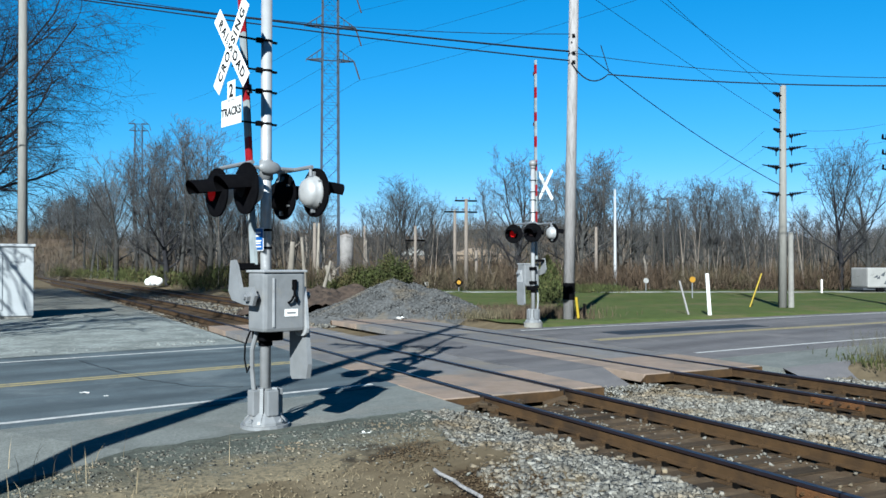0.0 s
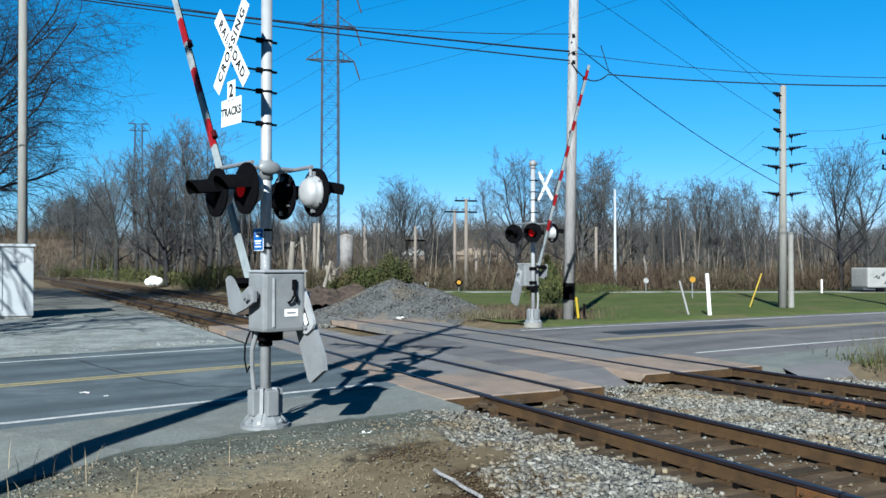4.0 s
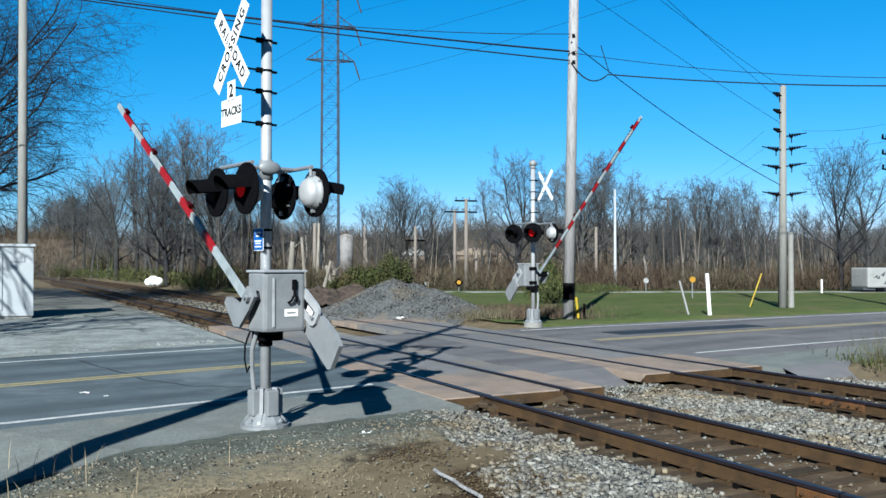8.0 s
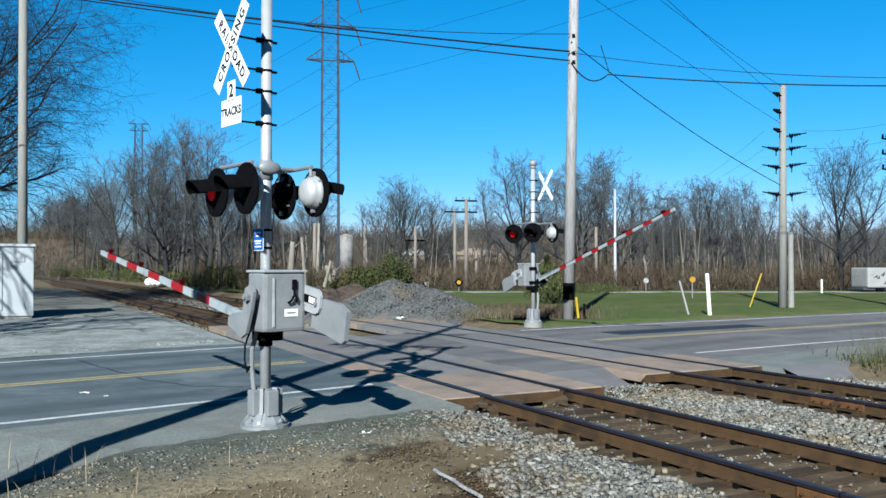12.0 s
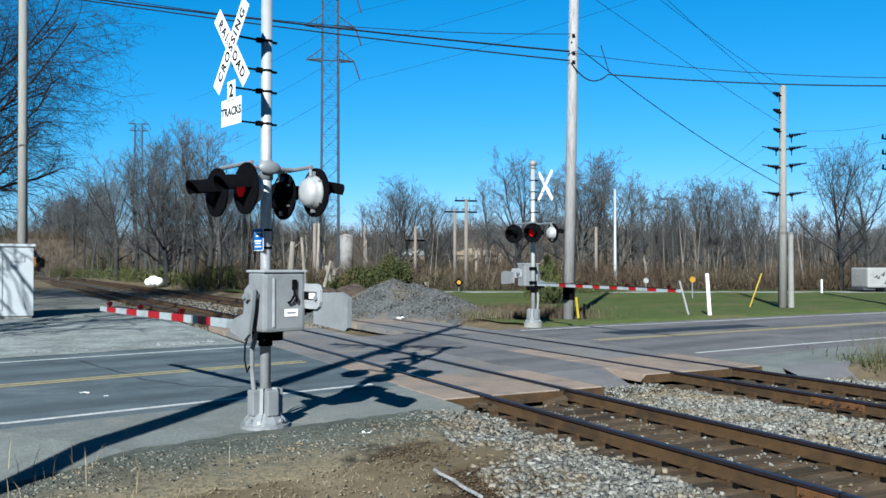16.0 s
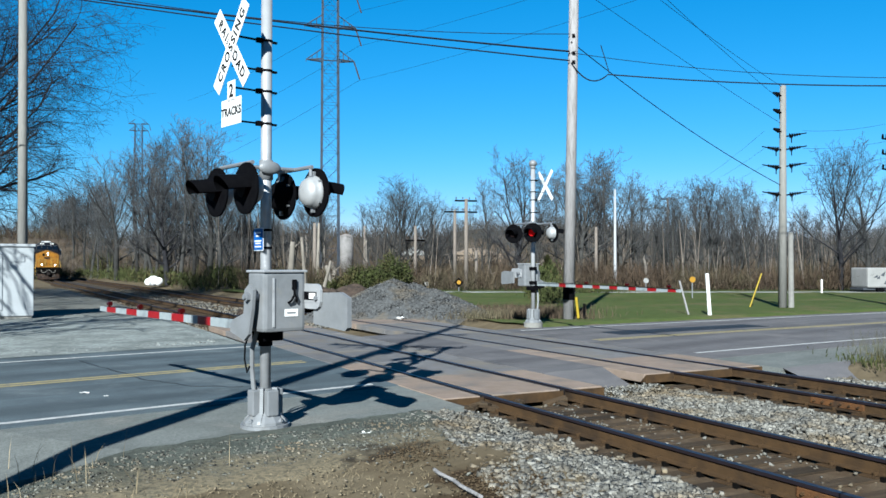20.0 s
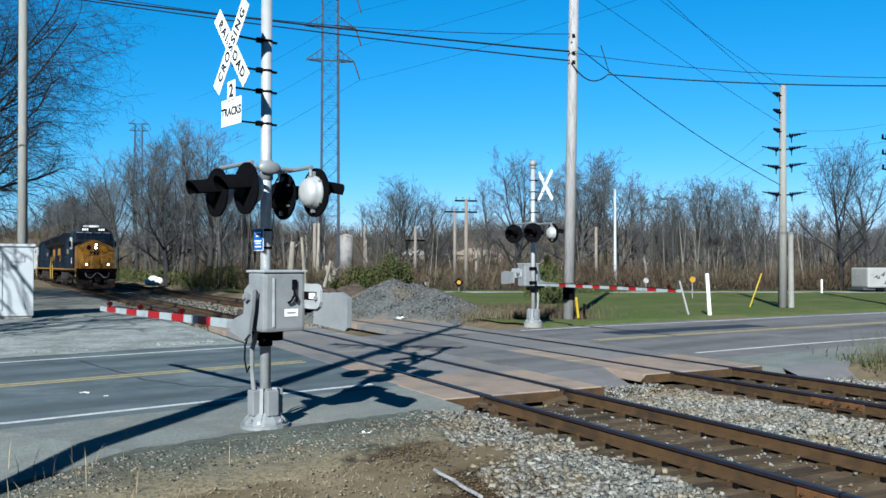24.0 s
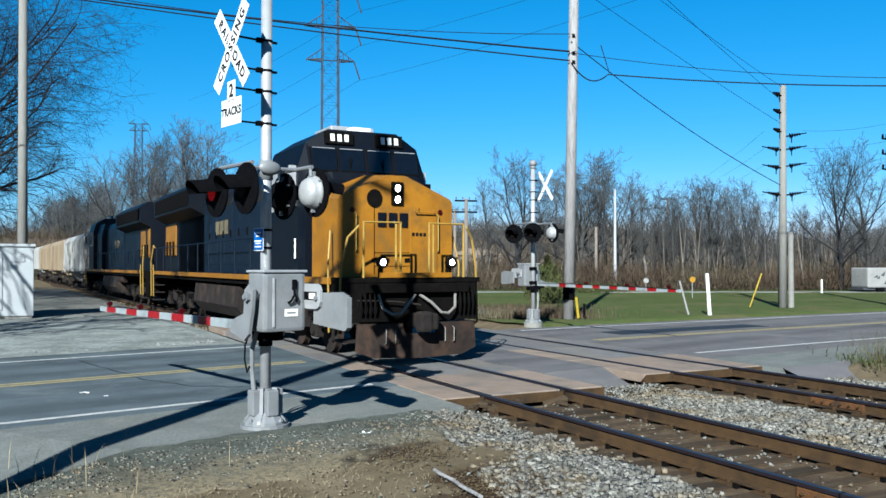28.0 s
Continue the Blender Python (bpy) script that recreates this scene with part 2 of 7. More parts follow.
M["hopper_tan"] = mat("hopper_tan", (0.125, 0.098, 0.066), (0.100, 0.076, 0.050), 0.9, 0.75, bump=0.1, c3=(0.0591, 0.0379, 0.0243), scale3=0.9, lo3=0.55, hi3=0.72, stretch=(1, 1, 0.25))
M["bird"] = mat("bird", (0.00810, 0.00758, 0.00703), None, 10, 0.8)
M["van_dark"] = mat("van_dark", (0.027, 0.0297, 0.0351), None, 4, 0.5)
M["bale"] = mat("bale", (0.4875, 0.4875, 0.4813), (0.4125, 0.4125, 0.4062), 3, 0.5, bump=0.3, bscale=9)

ROAD_HEADING = radians(39.2)


def ground_mat(name, tones, speckle, grit, streak=0.0, tracks=(), lean=None, stain=None, relief=0.8):
    """Bare ground or paving in three tones: broad patches, streaks along the road, grit of two sizes.
    tracks: offsets from the road's centre line worn darker by wheels; lean: (offset, width) at which the third tone takes over
    away from the road; stain: ((x, y), radius, colour), a damp patch with a ragged rim."""
    m = bpy.data.materials.new(name)
    m.use_nodes = True
    nt = m.node_tree
    b = nt.nodes["Principled BSDF"]
    b.inputs["Roughness"].default_value = 0.92
    b.inputs["Specular IOR Level"].default_value = 0.04
    pos = nt.nodes.new("ShaderNodeNewGeometry").outputs["Position"]

    def turned(stretch):
        mp = nt.nodes.new("ShaderNodeMapping")
        mp.vector_type = "TEXTURE"
        mp.inputs["Location"].default_value = (-7.25, 13.87, 0)
        mp.inputs["Rotation"].default_value = (0, 0, ROAD_HEADING)
        mp.inputs["Scale"].default_value = (stretch, 1, 1)
        nt.links.new(pos, mp.inputs["Vector"])
        return mp.outputs[0]

    def grain(vec, scale, lo, hi, detail=5.0):
        n = nt.nodes.new("ShaderNodeTexNoise")
        n.inputs["Scale"].default_value, n.inputs["Detail"].default_value, n.inputs["Roughness"].default_value = scale, detail, 0.65
        nt.links.new(vec, n.inputs["Vector"])
        return ramp(n.outputs[0], lo, hi), n.outputs[0]

    def ramp(value, lo, hi, a=0.0, z=1.0):
        r = nt.nodes.new("ShaderNodeMapRange")
        r.interpolation_type = "SMOOTHSTEP"
        for i, v in ((1, lo), (2, hi), (3, a), (4, z)):
            r.inputs[i].default_value = v
        nt.links.new(value, r.inputs[0])
        return r.outputs[0]

    def calc(op, a, c):
        n = nt.nodes.new("ShaderNodeMath")
        n.operation = op
        for sock, v in ((n.inputs[0], a), (n.inputs[1], c)):
            if isinstance(v, (int, float)):
                sock.default_value = v
            else:
                nt.links.new(v, sock)
        return n.outputs[0]

    def mixed(a, c, fac, how="MIX"):
        x = nt.nodes.new("ShaderNodeMix")
        x.data_type, x.blend_type = "RGBA", how
        for sock, v in ((x.inputs[0], fac), (x.inputs[6], a), (x.inputs[7], c)):
            if isinstance(v, tuple):
                sock.default_value = (*v, 1)
            elif isinstance(v, float):
                sock.default_value = v
            else:
                nt.links.new(v, sock)
        return x.outputs[2]
    plain, along = turned(1.0), turned(9.0)
    sep = nt.nodes.new("ShaderNodeSeparateXYZ")
    nt.links.new(plain, sep.inputs[0])
    across = sep.outputs["Y"]
    col = mixed(tones[0], tones[1], grain(plain, 0.9, 0.38, 0.64)[0])
    if streak:
        col = mixed(col, tuple(v * 0.55 for v in tones[1]), calc("MULTIPLY", grain(along, 2.2, 0.42, 0.72)[0], streak))
    wander = calc("MULTIPLY", calc("SUBTRACT", grain(along, 0.8, 0, 1)[1], 0.5), 0.7)
    for r, w, k in tracks:
        off = calc("ABSOLUTE", calc("ADD", calc("SUBTRACT", across, r), wander), 0.0)
        col = mixed(col, tuple(v * 0.5 for v in tones[1]), ramp(off, 0.1 * w, w, k, 0.0))
    if lean:
        rough_edge = calc("MULTIPLY", calc("SUBTRACT", grain(plain, 1.3, 0, 1)[1], 0.5), 2.6)
        col = mixed(col, tones[2], ramp(calc("ADD", across, rough_edge), lean[0], lean[0] - lean[1]))
    else:
        col = mixed(col, tones[2], grain(plain, 0.45, 0.52, 0.68)[0])
    if stain:
        (sx, sy), rad, tone = stain
        shift = nt.nodes.new("ShaderNodeVectorMath")
        shift.operation = "DISTANCE"
        nt.links.new(pos, shift.inputs[0])
        shift.inputs[1].default_value = (sx, sy, 0)
        near = calc("ADD", shift.outputs["Value"], calc("MULTIPLY", calc("SUBTRACT", grain(plain, 1.7, 0, 1)[1], 0.5), 1.9))
        col = mixed(col, tone, ramp(near, rad, rad * 0.45))
    f1, h1 = grain(plain, grit, 0.40, 0.62, 3.0)
    f2, h2 = grain(plain, grit * 3.1, 0.42, 0.60, 2.0)
    col = mixed(col, tuple(v * 0.5 for v in tones[1]), calc("MULTIPLY", f1, speckle))
    col = mixed(col, tuple(min(1, v * 1.9) for v in tones[0]), calc("MULTIPLY", ramp(h2, 0.60, 0.74), speckle))
    nt.links.new(col, b.inputs["Base Color"])
    bp = nt.nodes.new("ShaderNodeBump")
    bp.inputs["Strength"].default_value, bp.inputs["Distance"].default_value = relief, 0.012
    nt.links.new(calc("ADD", h1, calc("MULTIPLY", h2, 0.6)), bp.inputs["Height"])
    nt.links.new(bp.outputs[0], b.inputs["Normal"])
    return m


WHEELS = ((-2.75, 0.6, 0.5), (-1.15, 0.55, 0.42), (1.15, 0.55, 0.42), (2.7, 0.6, 0.5))
M["asphalt"] = ground_mat("asphalt", ((0.05381, 0.0664, 0.07384), (0.03892, 0.04865, 0.05552), (0.0664, 0.07785, 0.08357)), 0.35, 45.0, 0.55, WHEELS, relief=0.35)
M["shoulder"] = ground_mat("shoulder", ((0.09072, 0.09612, 0.0918), (0.06696, 0.07128, 0.06804), (0.108, 0.1069, 0.09828)), 0.40, 30.0, 0.3, relief=0.5)
M["dirt"] = ground_mat("dirt", ((0.0752, 0.05952, 0.03754), (0.04963, 0.03794, 0.02282), (0.09174, 0.0744, 0.04858)), 0.07, 26.0, 0.5, stain=((0.55, 7.6), 0.8, (0.02256, 0.01488, 0.008464)), relief=0.35)
M["gravel"] = ground_mat("gravel", ((0.05456, 0.05896, 0.05016), (0.03168, 0.03432, 0.02904), (0.09856, 0.08096, 0.0528)), 0.55, 20.0, lean=(-6.9, 1.2), stain=((-0.26, 8.75), 0.8, (0.0170, 0.0110, 0.0066)), relief=0.6)
M["lot_gravel"] = ground_mat("lot_gravel", ((0.1455, 0.1562, 0.1507), (0.08346, 0.0902, 0.0858), (0.07704, 0.0748, 0.066)), 0.6, 13.0, lean=(14.0, -8.0), relief=1.0)
M["asphalt_pale"] = ground_mat("asphalt_pale", ((0.07628, 0.073, 0.07497), (0.05852, 0.057, 0.05998), (0.08778, 0.083, 0.08297)), 0.35, 45.0, 0.4, WHEELS, relief=0.35)

# ---- mesh helpers ----


def mesh_of(bm, name, smooth=False):
    bm.normal_update()
    me = bpy.data.meshes.new(name)
    bm.to_mesh(me)
    bm.free()
    if smooth:
        for p in me.polygons:
            p.use_smooth = True
    return me


def part(name, bm, material, parent=None, label="", smooth=False, at=None):
    """One mesh object, under a thing or part; bm may be a ready mesh."""
    me = bm if isinstance(bm, bpy.types.Mesh) else mesh_of(bm, name, smooth)
    if not me.materials:
        me.materials.append(material)
    ob = new(name, me)
    if parent:
        ob.parent = parent
    if label:
        ob["label"] = label
    if at is not None:
        ob.matrix_basis = at
    return ob


def thing(name, label, category, m=None, group="", kind=""):
    ob = new(name)
    ob.empty_display_size = 0.2
    if m is not None:
        ob.matrix_basis = m
    return tagged(ob, label, category, group, kind)


def box(bm, x0, y0, z0, x1, y1, z1, bevel=0.0, m=None):
    r = bmesh.ops.create_cube(bm, size=1.0)
    vs = r["verts"]
    for v in vs:
        v.co = Vector(((x0 + x1) / 2 + v.co.x * (x1 - x0), (y0 + y1) / 2 + v.co.y * (y1 - y0), (z0 + z1) / 2 + v.co.z * (z1 - z0)))
    if bevel:
        es = list({e for v in vs for e in v.link_edges})
        r2 = bmesh.ops.bevel(bm, geom=es, offset=bevel, segments=2, affect="EDGES", profile=0.6)
        vs = list({v for f in r2["faces"] for v in f.verts} | {v for v in vs if v.is_valid})
    if m is not None:
        bmesh.ops.transform(bm, matrix=m, verts=[v for v in vs if v.is_valid])
    return bm


def tube(bm, p0, p1, r0, r1=None, seg=10, caps=True):
    p0, p1 = Vector(p0), Vector(p1)
    r1 = r0 if r1 is None else r1
    d = p1 - p0
    m = Matrix.Translation((p0 + p1) / 2) @ d.to_track_quat("Z", "Y").to_matrix().to_4x4()
    bmesh.ops.create_cone(bm, cap_ends=caps, segments=seg, radius1=r0, radius2=r1, depth=d.length, matrix=m)
    return bm


def pipe(bm, pts, r, seg=8):
    """One continuous round tube through the points."""
    pts = [Vector(p) for p in pts]
    rings, a = [], None
    for i, p in enumerate(pts):
        d = (pts[min(i + 1, len(pts) - 1)] - pts[max(i - 1, 0)]).normalized()
        a = d.orthogonal().normalized() if a is None else (a - d * a.dot(d)).normalized()
        b = d.cross(a)
        rings.append([bm.verts.new(p + (a * math.cos(2 * math.pi * k / seg) + b * math.sin(2 * math.pi * k / seg)) * r) for k in range(seg)])
    fs = []
    for u, v in zip(rings[:-1], rings[1:]):
        for k in range(seg):
            fs.append(bm.faces.new((u[k], u[(k + 1) % seg], v[(k + 1) % seg], v[k])))
    fs += [bm.faces.new(rings[0][::-1]), bm.faces.new(rings[-1])]
    bmesh.ops.recalc_face_normals(bm, faces=fs)
    return bm


def ball(bm, c, r, u=12, v=8, sx=1, sy=1, sz=1):
    m = Matrix.Translation(c) @ Matrix.Diagonal((sx, sy, sz, 1))
    bmesh.ops.create_uvsphere(bm, u_segments=u, v_segments=v, radius=r, matrix=m)
    return bm


def plate(bm, outline, y0, y1, m=None):
    """A flat plate: outline in x, z, from y0 to y1."""
    a = [bm.verts.new((x, y0, z)) for x, z in outline]
    b = [bm.verts.new((x, y1, z)) for x, z in outline]
    n = len(outline)
    fs = [bm.faces.new(a), bm.faces.new(b[::-1])]
    for i in range(n):
        fs.append(bm.faces.new((a[i], b[i], b[(i + 1) % n], a[(i + 1) % n])))
    bmesh.ops.recalc_face_normals(bm, faces=fs)
    if m is not None:
        bmesh.ops.transform(bm, matrix=m, verts=a + b)
    return bm


def B():
    return bmesh.new()


def one_box(*a, **k):
    return box(B(), *a, **k)


def one_tube(*a, **k):
    return tube(B(), *a, **k)


def raw(name, verts, faces, material, smooth=False):
    me = bpy.data.meshes.new(name)
    me.from_pydata([tuple(v) for v in verts], [], [tuple(f) for f in faces])
    me.update()
    me.materials.append(material)
    if smooth:
        for p in me.polygons:
            p.use_smooth = True
    return me


def raw_np(name, verts, tris, material):
    """A triangle mesh from arrays."""
    me = bpy.data.meshes.new(name)
    nv, nf = len(verts), len(tris)
    me.vertices.add(nv)
    me.vertices.foreach_set("co", np.asarray(verts, np.float32).ravel())
    me.loops.add(nf * 3)
    me.loops.foreach_set("vertex_index", np.asarray(tris, np.int32).ravel())
    me.polygons.add(nf)
    me.polygons.foreach_set("loop_start", np.arange(0, nf * 3, 3, dtype=np.int32))
    me.update(calc_edges=True)
    me.validate()
    me.materials.append(material)
    return me


def word(text, size, material, name, depth=0.004, spacing=1.0):
    """Raised letters in the x-y plane, centred."""
    cu = bpy.data.curves.new(name, "FONT")
    cu.body, cu.size, cu.extrude, cu.align_x, cu.align_y, cu.resolution_u, cu.space_character, cu.offset = text, size, depth, "CENTER", "CENTER", 3, spacing, 0.035 * size
    ob = bpy.data.objects.new(name, cu)
    scene.collection.objects.link(ob)
    bpy.context.view_layer.update()
    me = bpy.data.meshes.new_from_object(ob.evaluated_get(bpy.context.evaluated_depsgraph_get()))
    bpy.data.objects.remove(ob)
    me.materials.clear()
    me.materials.append(material)
    return me


# ---- the plan: two tracks, a road across them ----
ORIGIN = Vector((1.31, 13.28))
ALONG = Vector((-0.4508, 0.8926))
ACROSS = Vector((0.8926, 0.4508))
GAP = 4.55


def track_point(s, d=0.0, z=0.0):
    """A point s metres along the near track (away from the camera), d metres to its right."""
    p = ORIGIN + ALONG * s
    y = p.y
    bend = -0.0009 * max(0.0, min(y, 45.0) - 20.0) ** 2 - 0.045 * max(0.0, y - 45.0)
    p = p + Vector((bend, 0)) + ACROSS * d
    return Vector((p.x, p.y, z))


def track_heading(s):
    a, b = track_point(s - 1), track_point(s + 1)
    return math.atan2(b.y - a.y, b.x - a.x)


def track_d(x, y):
    bend = -0.0009 * max(0.0, min(y, 45.0) - 20.0) ** 2 - 0.045 * max(0.0, y - 45.0)
    q = Vector((x - bend, y)) - ORIGIN
    return q.dot(ACROSS), q.dot(ALONG)


ROAD = [Vector(p) for p in ((-150, -103), (-60, -29.4), (-30, -4.7), (-7.25, 13.87), (-2.94, 17.35), (4.33, 22.6), (12.4, 27.6), (22, 33.2), (60, 53.5), (160, 105), (500, 280))]


@functools.lru_cache(None)
def road_table():
    pts, arc = [], []
    n = len(ROAD)
    for i in range(n - 1):
        p0, p1, p2, p3 = ROAD[max(i - 1, 0)], ROAD[i], ROAD[i + 1], ROAD[min(i + 2, n - 1)]
        d = (p2 - p1).length
        m1 = (p2 - p0) / max(1e-6, ((p2 - p1).length + (p1 - p0).length)) * d if i else (p2 - p1)
        m2 = (p3 - p1) / max(1e-6, ((p3 - p2).length + (p2 - p1).length)) * d if i < n - 2 else (p2 - p1)
        k = max(4, int(d / 0.8))
        for j in range(k):
            t = j / k
            pts.append((2 * t**3 - 3 * t * t + 1) * p1 + (t**3 - 2 * t * t + t) * m1 + (-2 * t**3 + 3 * t * t) * p2 + (t**3 - t * t) * m2)
    pts.append(ROAD[-1])
    a = np.array([tuple(p) for p in pts])
    seg = np.hypot(*np.diff(a, axis=0).T)
    return a, np.concatenate([[0], np.cumsum(seg)])


def road_point(a, r, z=0.0):
    """A point at arc length a on the road, r metres to the far side of its centre line."""
    pts, arc = road_table()
    x, y = np.interp(a, arc, pts[:, 0]), np.interp(a, arc, pts[:, 1])
    x2, y2 = np.interp(a + 0.6, arc, pts[:, 0]), np.interp(a + 0.6, arc, pts[:, 1])
    x1, y1 = np.interp(a - 0.6, arc, pts[:, 0]), np.interp(a - 0.6, arc, pts[:, 1])
    tx, ty = x2 - x1, y2 - y1
    k = math.hypot(tx, ty) or 1
    return Vector((x - ty / k * r, y + tx / k * r, z))


def road_r(x, y):
    pts, arc = road_table()
    i = int(np.argmin((pts[:, 0] - x) ** 2 + (pts[:, 1] - y) ** 2))
    i = min(max(i, 1), len(pts) - 2)
    tx, ty = pts[i + 1] - pts[i - 1]
    k = math.hypot(tx, ty)
    return (-(x - pts[i][0]) * ty + (y - pts[i][1]) * tx) / k


def road_arc_at(d, r):
    """Arc length at which the line r metres off the centre has crossed to d metres right of the near track."""
    lo, hi = 60.0, 230.0
    for _ in range(40):
        m = (lo + hi) / 2
        p = road_point(m, r)
        if track_d(p.x, p.y)[0] < d:
            lo = m
        else:
            hi = m
    return lo


def smooth(a, b, x):
    t = min(1.0, max(0.0, (x - a) / (b - a)))
    return t * t * (3 - 2 * t)


def ground_z(x, y):
    d, s = track_d(x, y)
    r = road_r(x, y) if abs(x) < 140 and -90 < y < 160 else 50
    on_road = 1 - (smooth(5.7, 6.2, -r - 0.4) if r < 0 else smooth(4.4, 5.6, r + 0.4))
    in_cut = smooth(-2.5, -1.5, d) * (1 - smooth(GAP + 2.6, GAP + 3.6, d)) * (1 if -60 < s < 400 else 0)
    z = 0.0 + 0.10 * smooth(28, 60, y)
    z += 0.03 * (noise.noise((x * 0.6, y * 0.6, 0)) + 0.4 * noise.noise((x * 2.2, y * 2.2, 3))) * (1 - on_road)
    z = z * (1 - on_road) - 0.10 * on_road
    z = min(z, z * (1 - in_cut) - 0.25 * in_cut)
    return z

# ---- ground, one sheet out to the horizon ----


def build_ground():
    rings = [0.0] + [1.2 * 1.035 ** i for i in range(232)]
    turns = 220
    verts, faces = [(0, 0, ground_z(0, 0))], []
    for r in rings[1:]:
        for j in range(turns):
            a = 2 * math.pi * j / turns
            x, y = r * math.cos(a), r * math.sin(a)
            verts.append((x, y, ground_z(x, y)))
    for j in range(turns):
        faces.append((0, 1 + j, 1 + (j + 1) % turns))
    for i in range(len(rings) - 2):
        a, b = 1 + i * turns, 1 + (i + 1) * turns
        for j in range(turns):
            k = (j + 1) % turns
            faces.append((a + j, b + j, b + k, a + k))
    ob = new("ground", raw("ground", verts, faces, M["dirt"], True))
    tagged(ob, "bare brown dirt ground with grit and dry patches", "ground", kind="structure")


def strip(name, left, right, z, material, label, category, thick=0.05, kind="structure", parent=None):
    """A slab between two rows of points."""
    n = len(left)
    verts = [(p[0], p[1], z) for p in left] + [(p[0], p[1], z) for p in right] + [(p[0], p[1], z - thick) for p in left] + [(p[0], p[1], z - thick) for p in right]
    faces = []
    for i in range(n - 1):
        faces += [(i, i + 1, n + i + 1, n + i), (i, 2 * n + i, 2 * n + i + 1, i + 1), (n + i, n + i + 1, 3 * n + i + 1, 3 * n + i)]
    faces += [(0, n, 3 * n, 2 * n), (n - 1, 3 * n - 1, 4 * n - 1, 2 * n - 1)]
    me = raw(name, verts, faces, material)
    bm = B()
    bm.from_mesh(me)
    bmesh.ops.recalc_face_normals(bm, faces=bm.faces)
    bm.to_mesh(me)
    bm.free()
    ob = new(name, me)
    if parent:
        ob.parent = parent
    else:
        tagged(ob, label, category, kind=kind)
    return ob


def road_strip(name, r0, r1, z, material, label, d_from, d_to, far, parent=None, thick=0.05):
    """Road surface from the crossing's edge out to arc length far, between offsets r0 and r1."""
    def row(r):
        a0 = road_arc_at(d_from, r)
        a1 = road_arc_at(d_to, r) if d_to is not None else far
        steps = 60 if d_to is None else 8
        return [road_point(a0 + (a1 - a0) * (i / steps) ** (1.6 if d_to is None else 1), r) for i in range(steps + 1)]
    return strip(name, row(r0), row(r1), z, material, label, "road", thick, parent=parent)


D_LEFT, D_MID0, D_MID1, D_RIGHT = -1.50, 1.50, GAP - 1.50, GAP + 1.50


def build_road():
    road = thing("road", "grey worn two-lane asphalt road crossing two tracks", "road", kind="structure")
    road_strip("approach", -4.0, 4.6, 0.0, M["asphalt"], "", D_LEFT, None, 0.0, road)
    road_strip("middle", -4.3, 4.6, 0.0, M["asphalt_pale"], "", D_MID0, D_MID1, 0, road, 0.3)
    road_strip("departure", -4.6, 4.3, 0.0, M["asphalt_pale"], "", D_RIGHT, None, 700.0, road, 0.3)
    road_strip("patch", 0.8, 1.9, 0.005, M["tar"], "", D_RIGHT + 2.2, D_RIGHT + 8.6, 0, road, 0.004)
    for d0, far in ((D_LEFT - 0.35, 0.0), (D_RIGHT + 0.5, 700.0)):
        for r, m, w in ((-3.65, "white_line", 0.055), (3.65, "white_line", 0.055), (-0.12, "yellow_line", 0.065), (0.12, "yellow_line", 0.065)):
            ob = road_strip("painted_line", r - w, r + w, 0.005, M[m], "", d0, None, far, road, 0.004)
    # near shoulder and far shoulder
    road_strip("shoulder_near", -6.25, -4.0, -0.012, M["shoulder"], "pale worn paved shoulder beside the road", D_LEFT, None, 0.0, thick=0.25)
    road_strip("shoulder_near_east", -6.4, -4.6, -0.012, M["shoulder"], "grey worn paved shoulder beyond the tracks", D_RIGHT, None, 700.0, thick=0.3)
    # aprons that slope from the slab ends down to the stone bed
    for d0, d1, r, run in ((D_MID0 + 0.01, D_MID1 - 0.01, -4.3, 1.0), (D_RIGHT + 0.01, D_RIGHT + 4.0, -6.4, 0.9)):
        tops = []
        for k in range(9):
            p = road_point(road_arc_at(d0 + (d1 - d0) * k / 8, r), r)
            tops.append(p)
        verts = [(p.x, p.y, -0.006) for p in tops] + [(p.x - ALONG.x * run * (0.8 + 0.3 * noise.noise((k, 0, 1))), p.y - ALONG.y * run, -0.23) for k, p in enumerate(tops)]
        part("apron", raw("apron", verts, [(k, k + 1, 10 + k, 9 + k) for k in range(8)], M["asphalt_pale"]), M["asphalt_pale"], road, "worn gravelly slope at the slab's end")
    # tar-filled cracks
    rng = random.Random(4)
    for pts in ([(-14.9, 21.8), (-12.6, 20.2), (-9.8, 18.3), (-7.4, 16.9)], [(-7.6, 17.6), (-6.2, 16.0), (-5.2, 14.7), (-4.1, 13.9), (-3.1, 13.75)]):
        L, R, w = [], [], 0.022
        for a, b in zip(pts[:-1], pts[1:]):
            a, b = Vector(a), Vector(b)
            nrm = Vector((-(b - a).y, (b - a).x)).normalized()
            for k in range(6):
                p = a.lerp(b, k / 6) + nrm * rng.uniform(-0.05, 0.05)
                ww = w * rng.uniform(0.5, 1.3)
                L.append(p + nrm * ww)
                R.append(p - nrm * ww)
        strip("crack", L, R, 0.004, M["tar"], "", "", 0.003, parent=road)
    return road


# ---- tracks ----
RAIL_PROFILE = [(-0.036, 0.0), (0.036, 0.0), (0.036, -0.035), (0.009, -0.05), (0.009, -0.145), (0.072, -0.158), (0.072, -0.172), (-0.072, -0.172), (-0.072, -0.158), (-0.009, -0.145), (-0.009, -0.05), (-0.036, -0.035)]


# rail joints, one on each track
JOINT = ((3.42, 7.35), (5.75, 12.6))


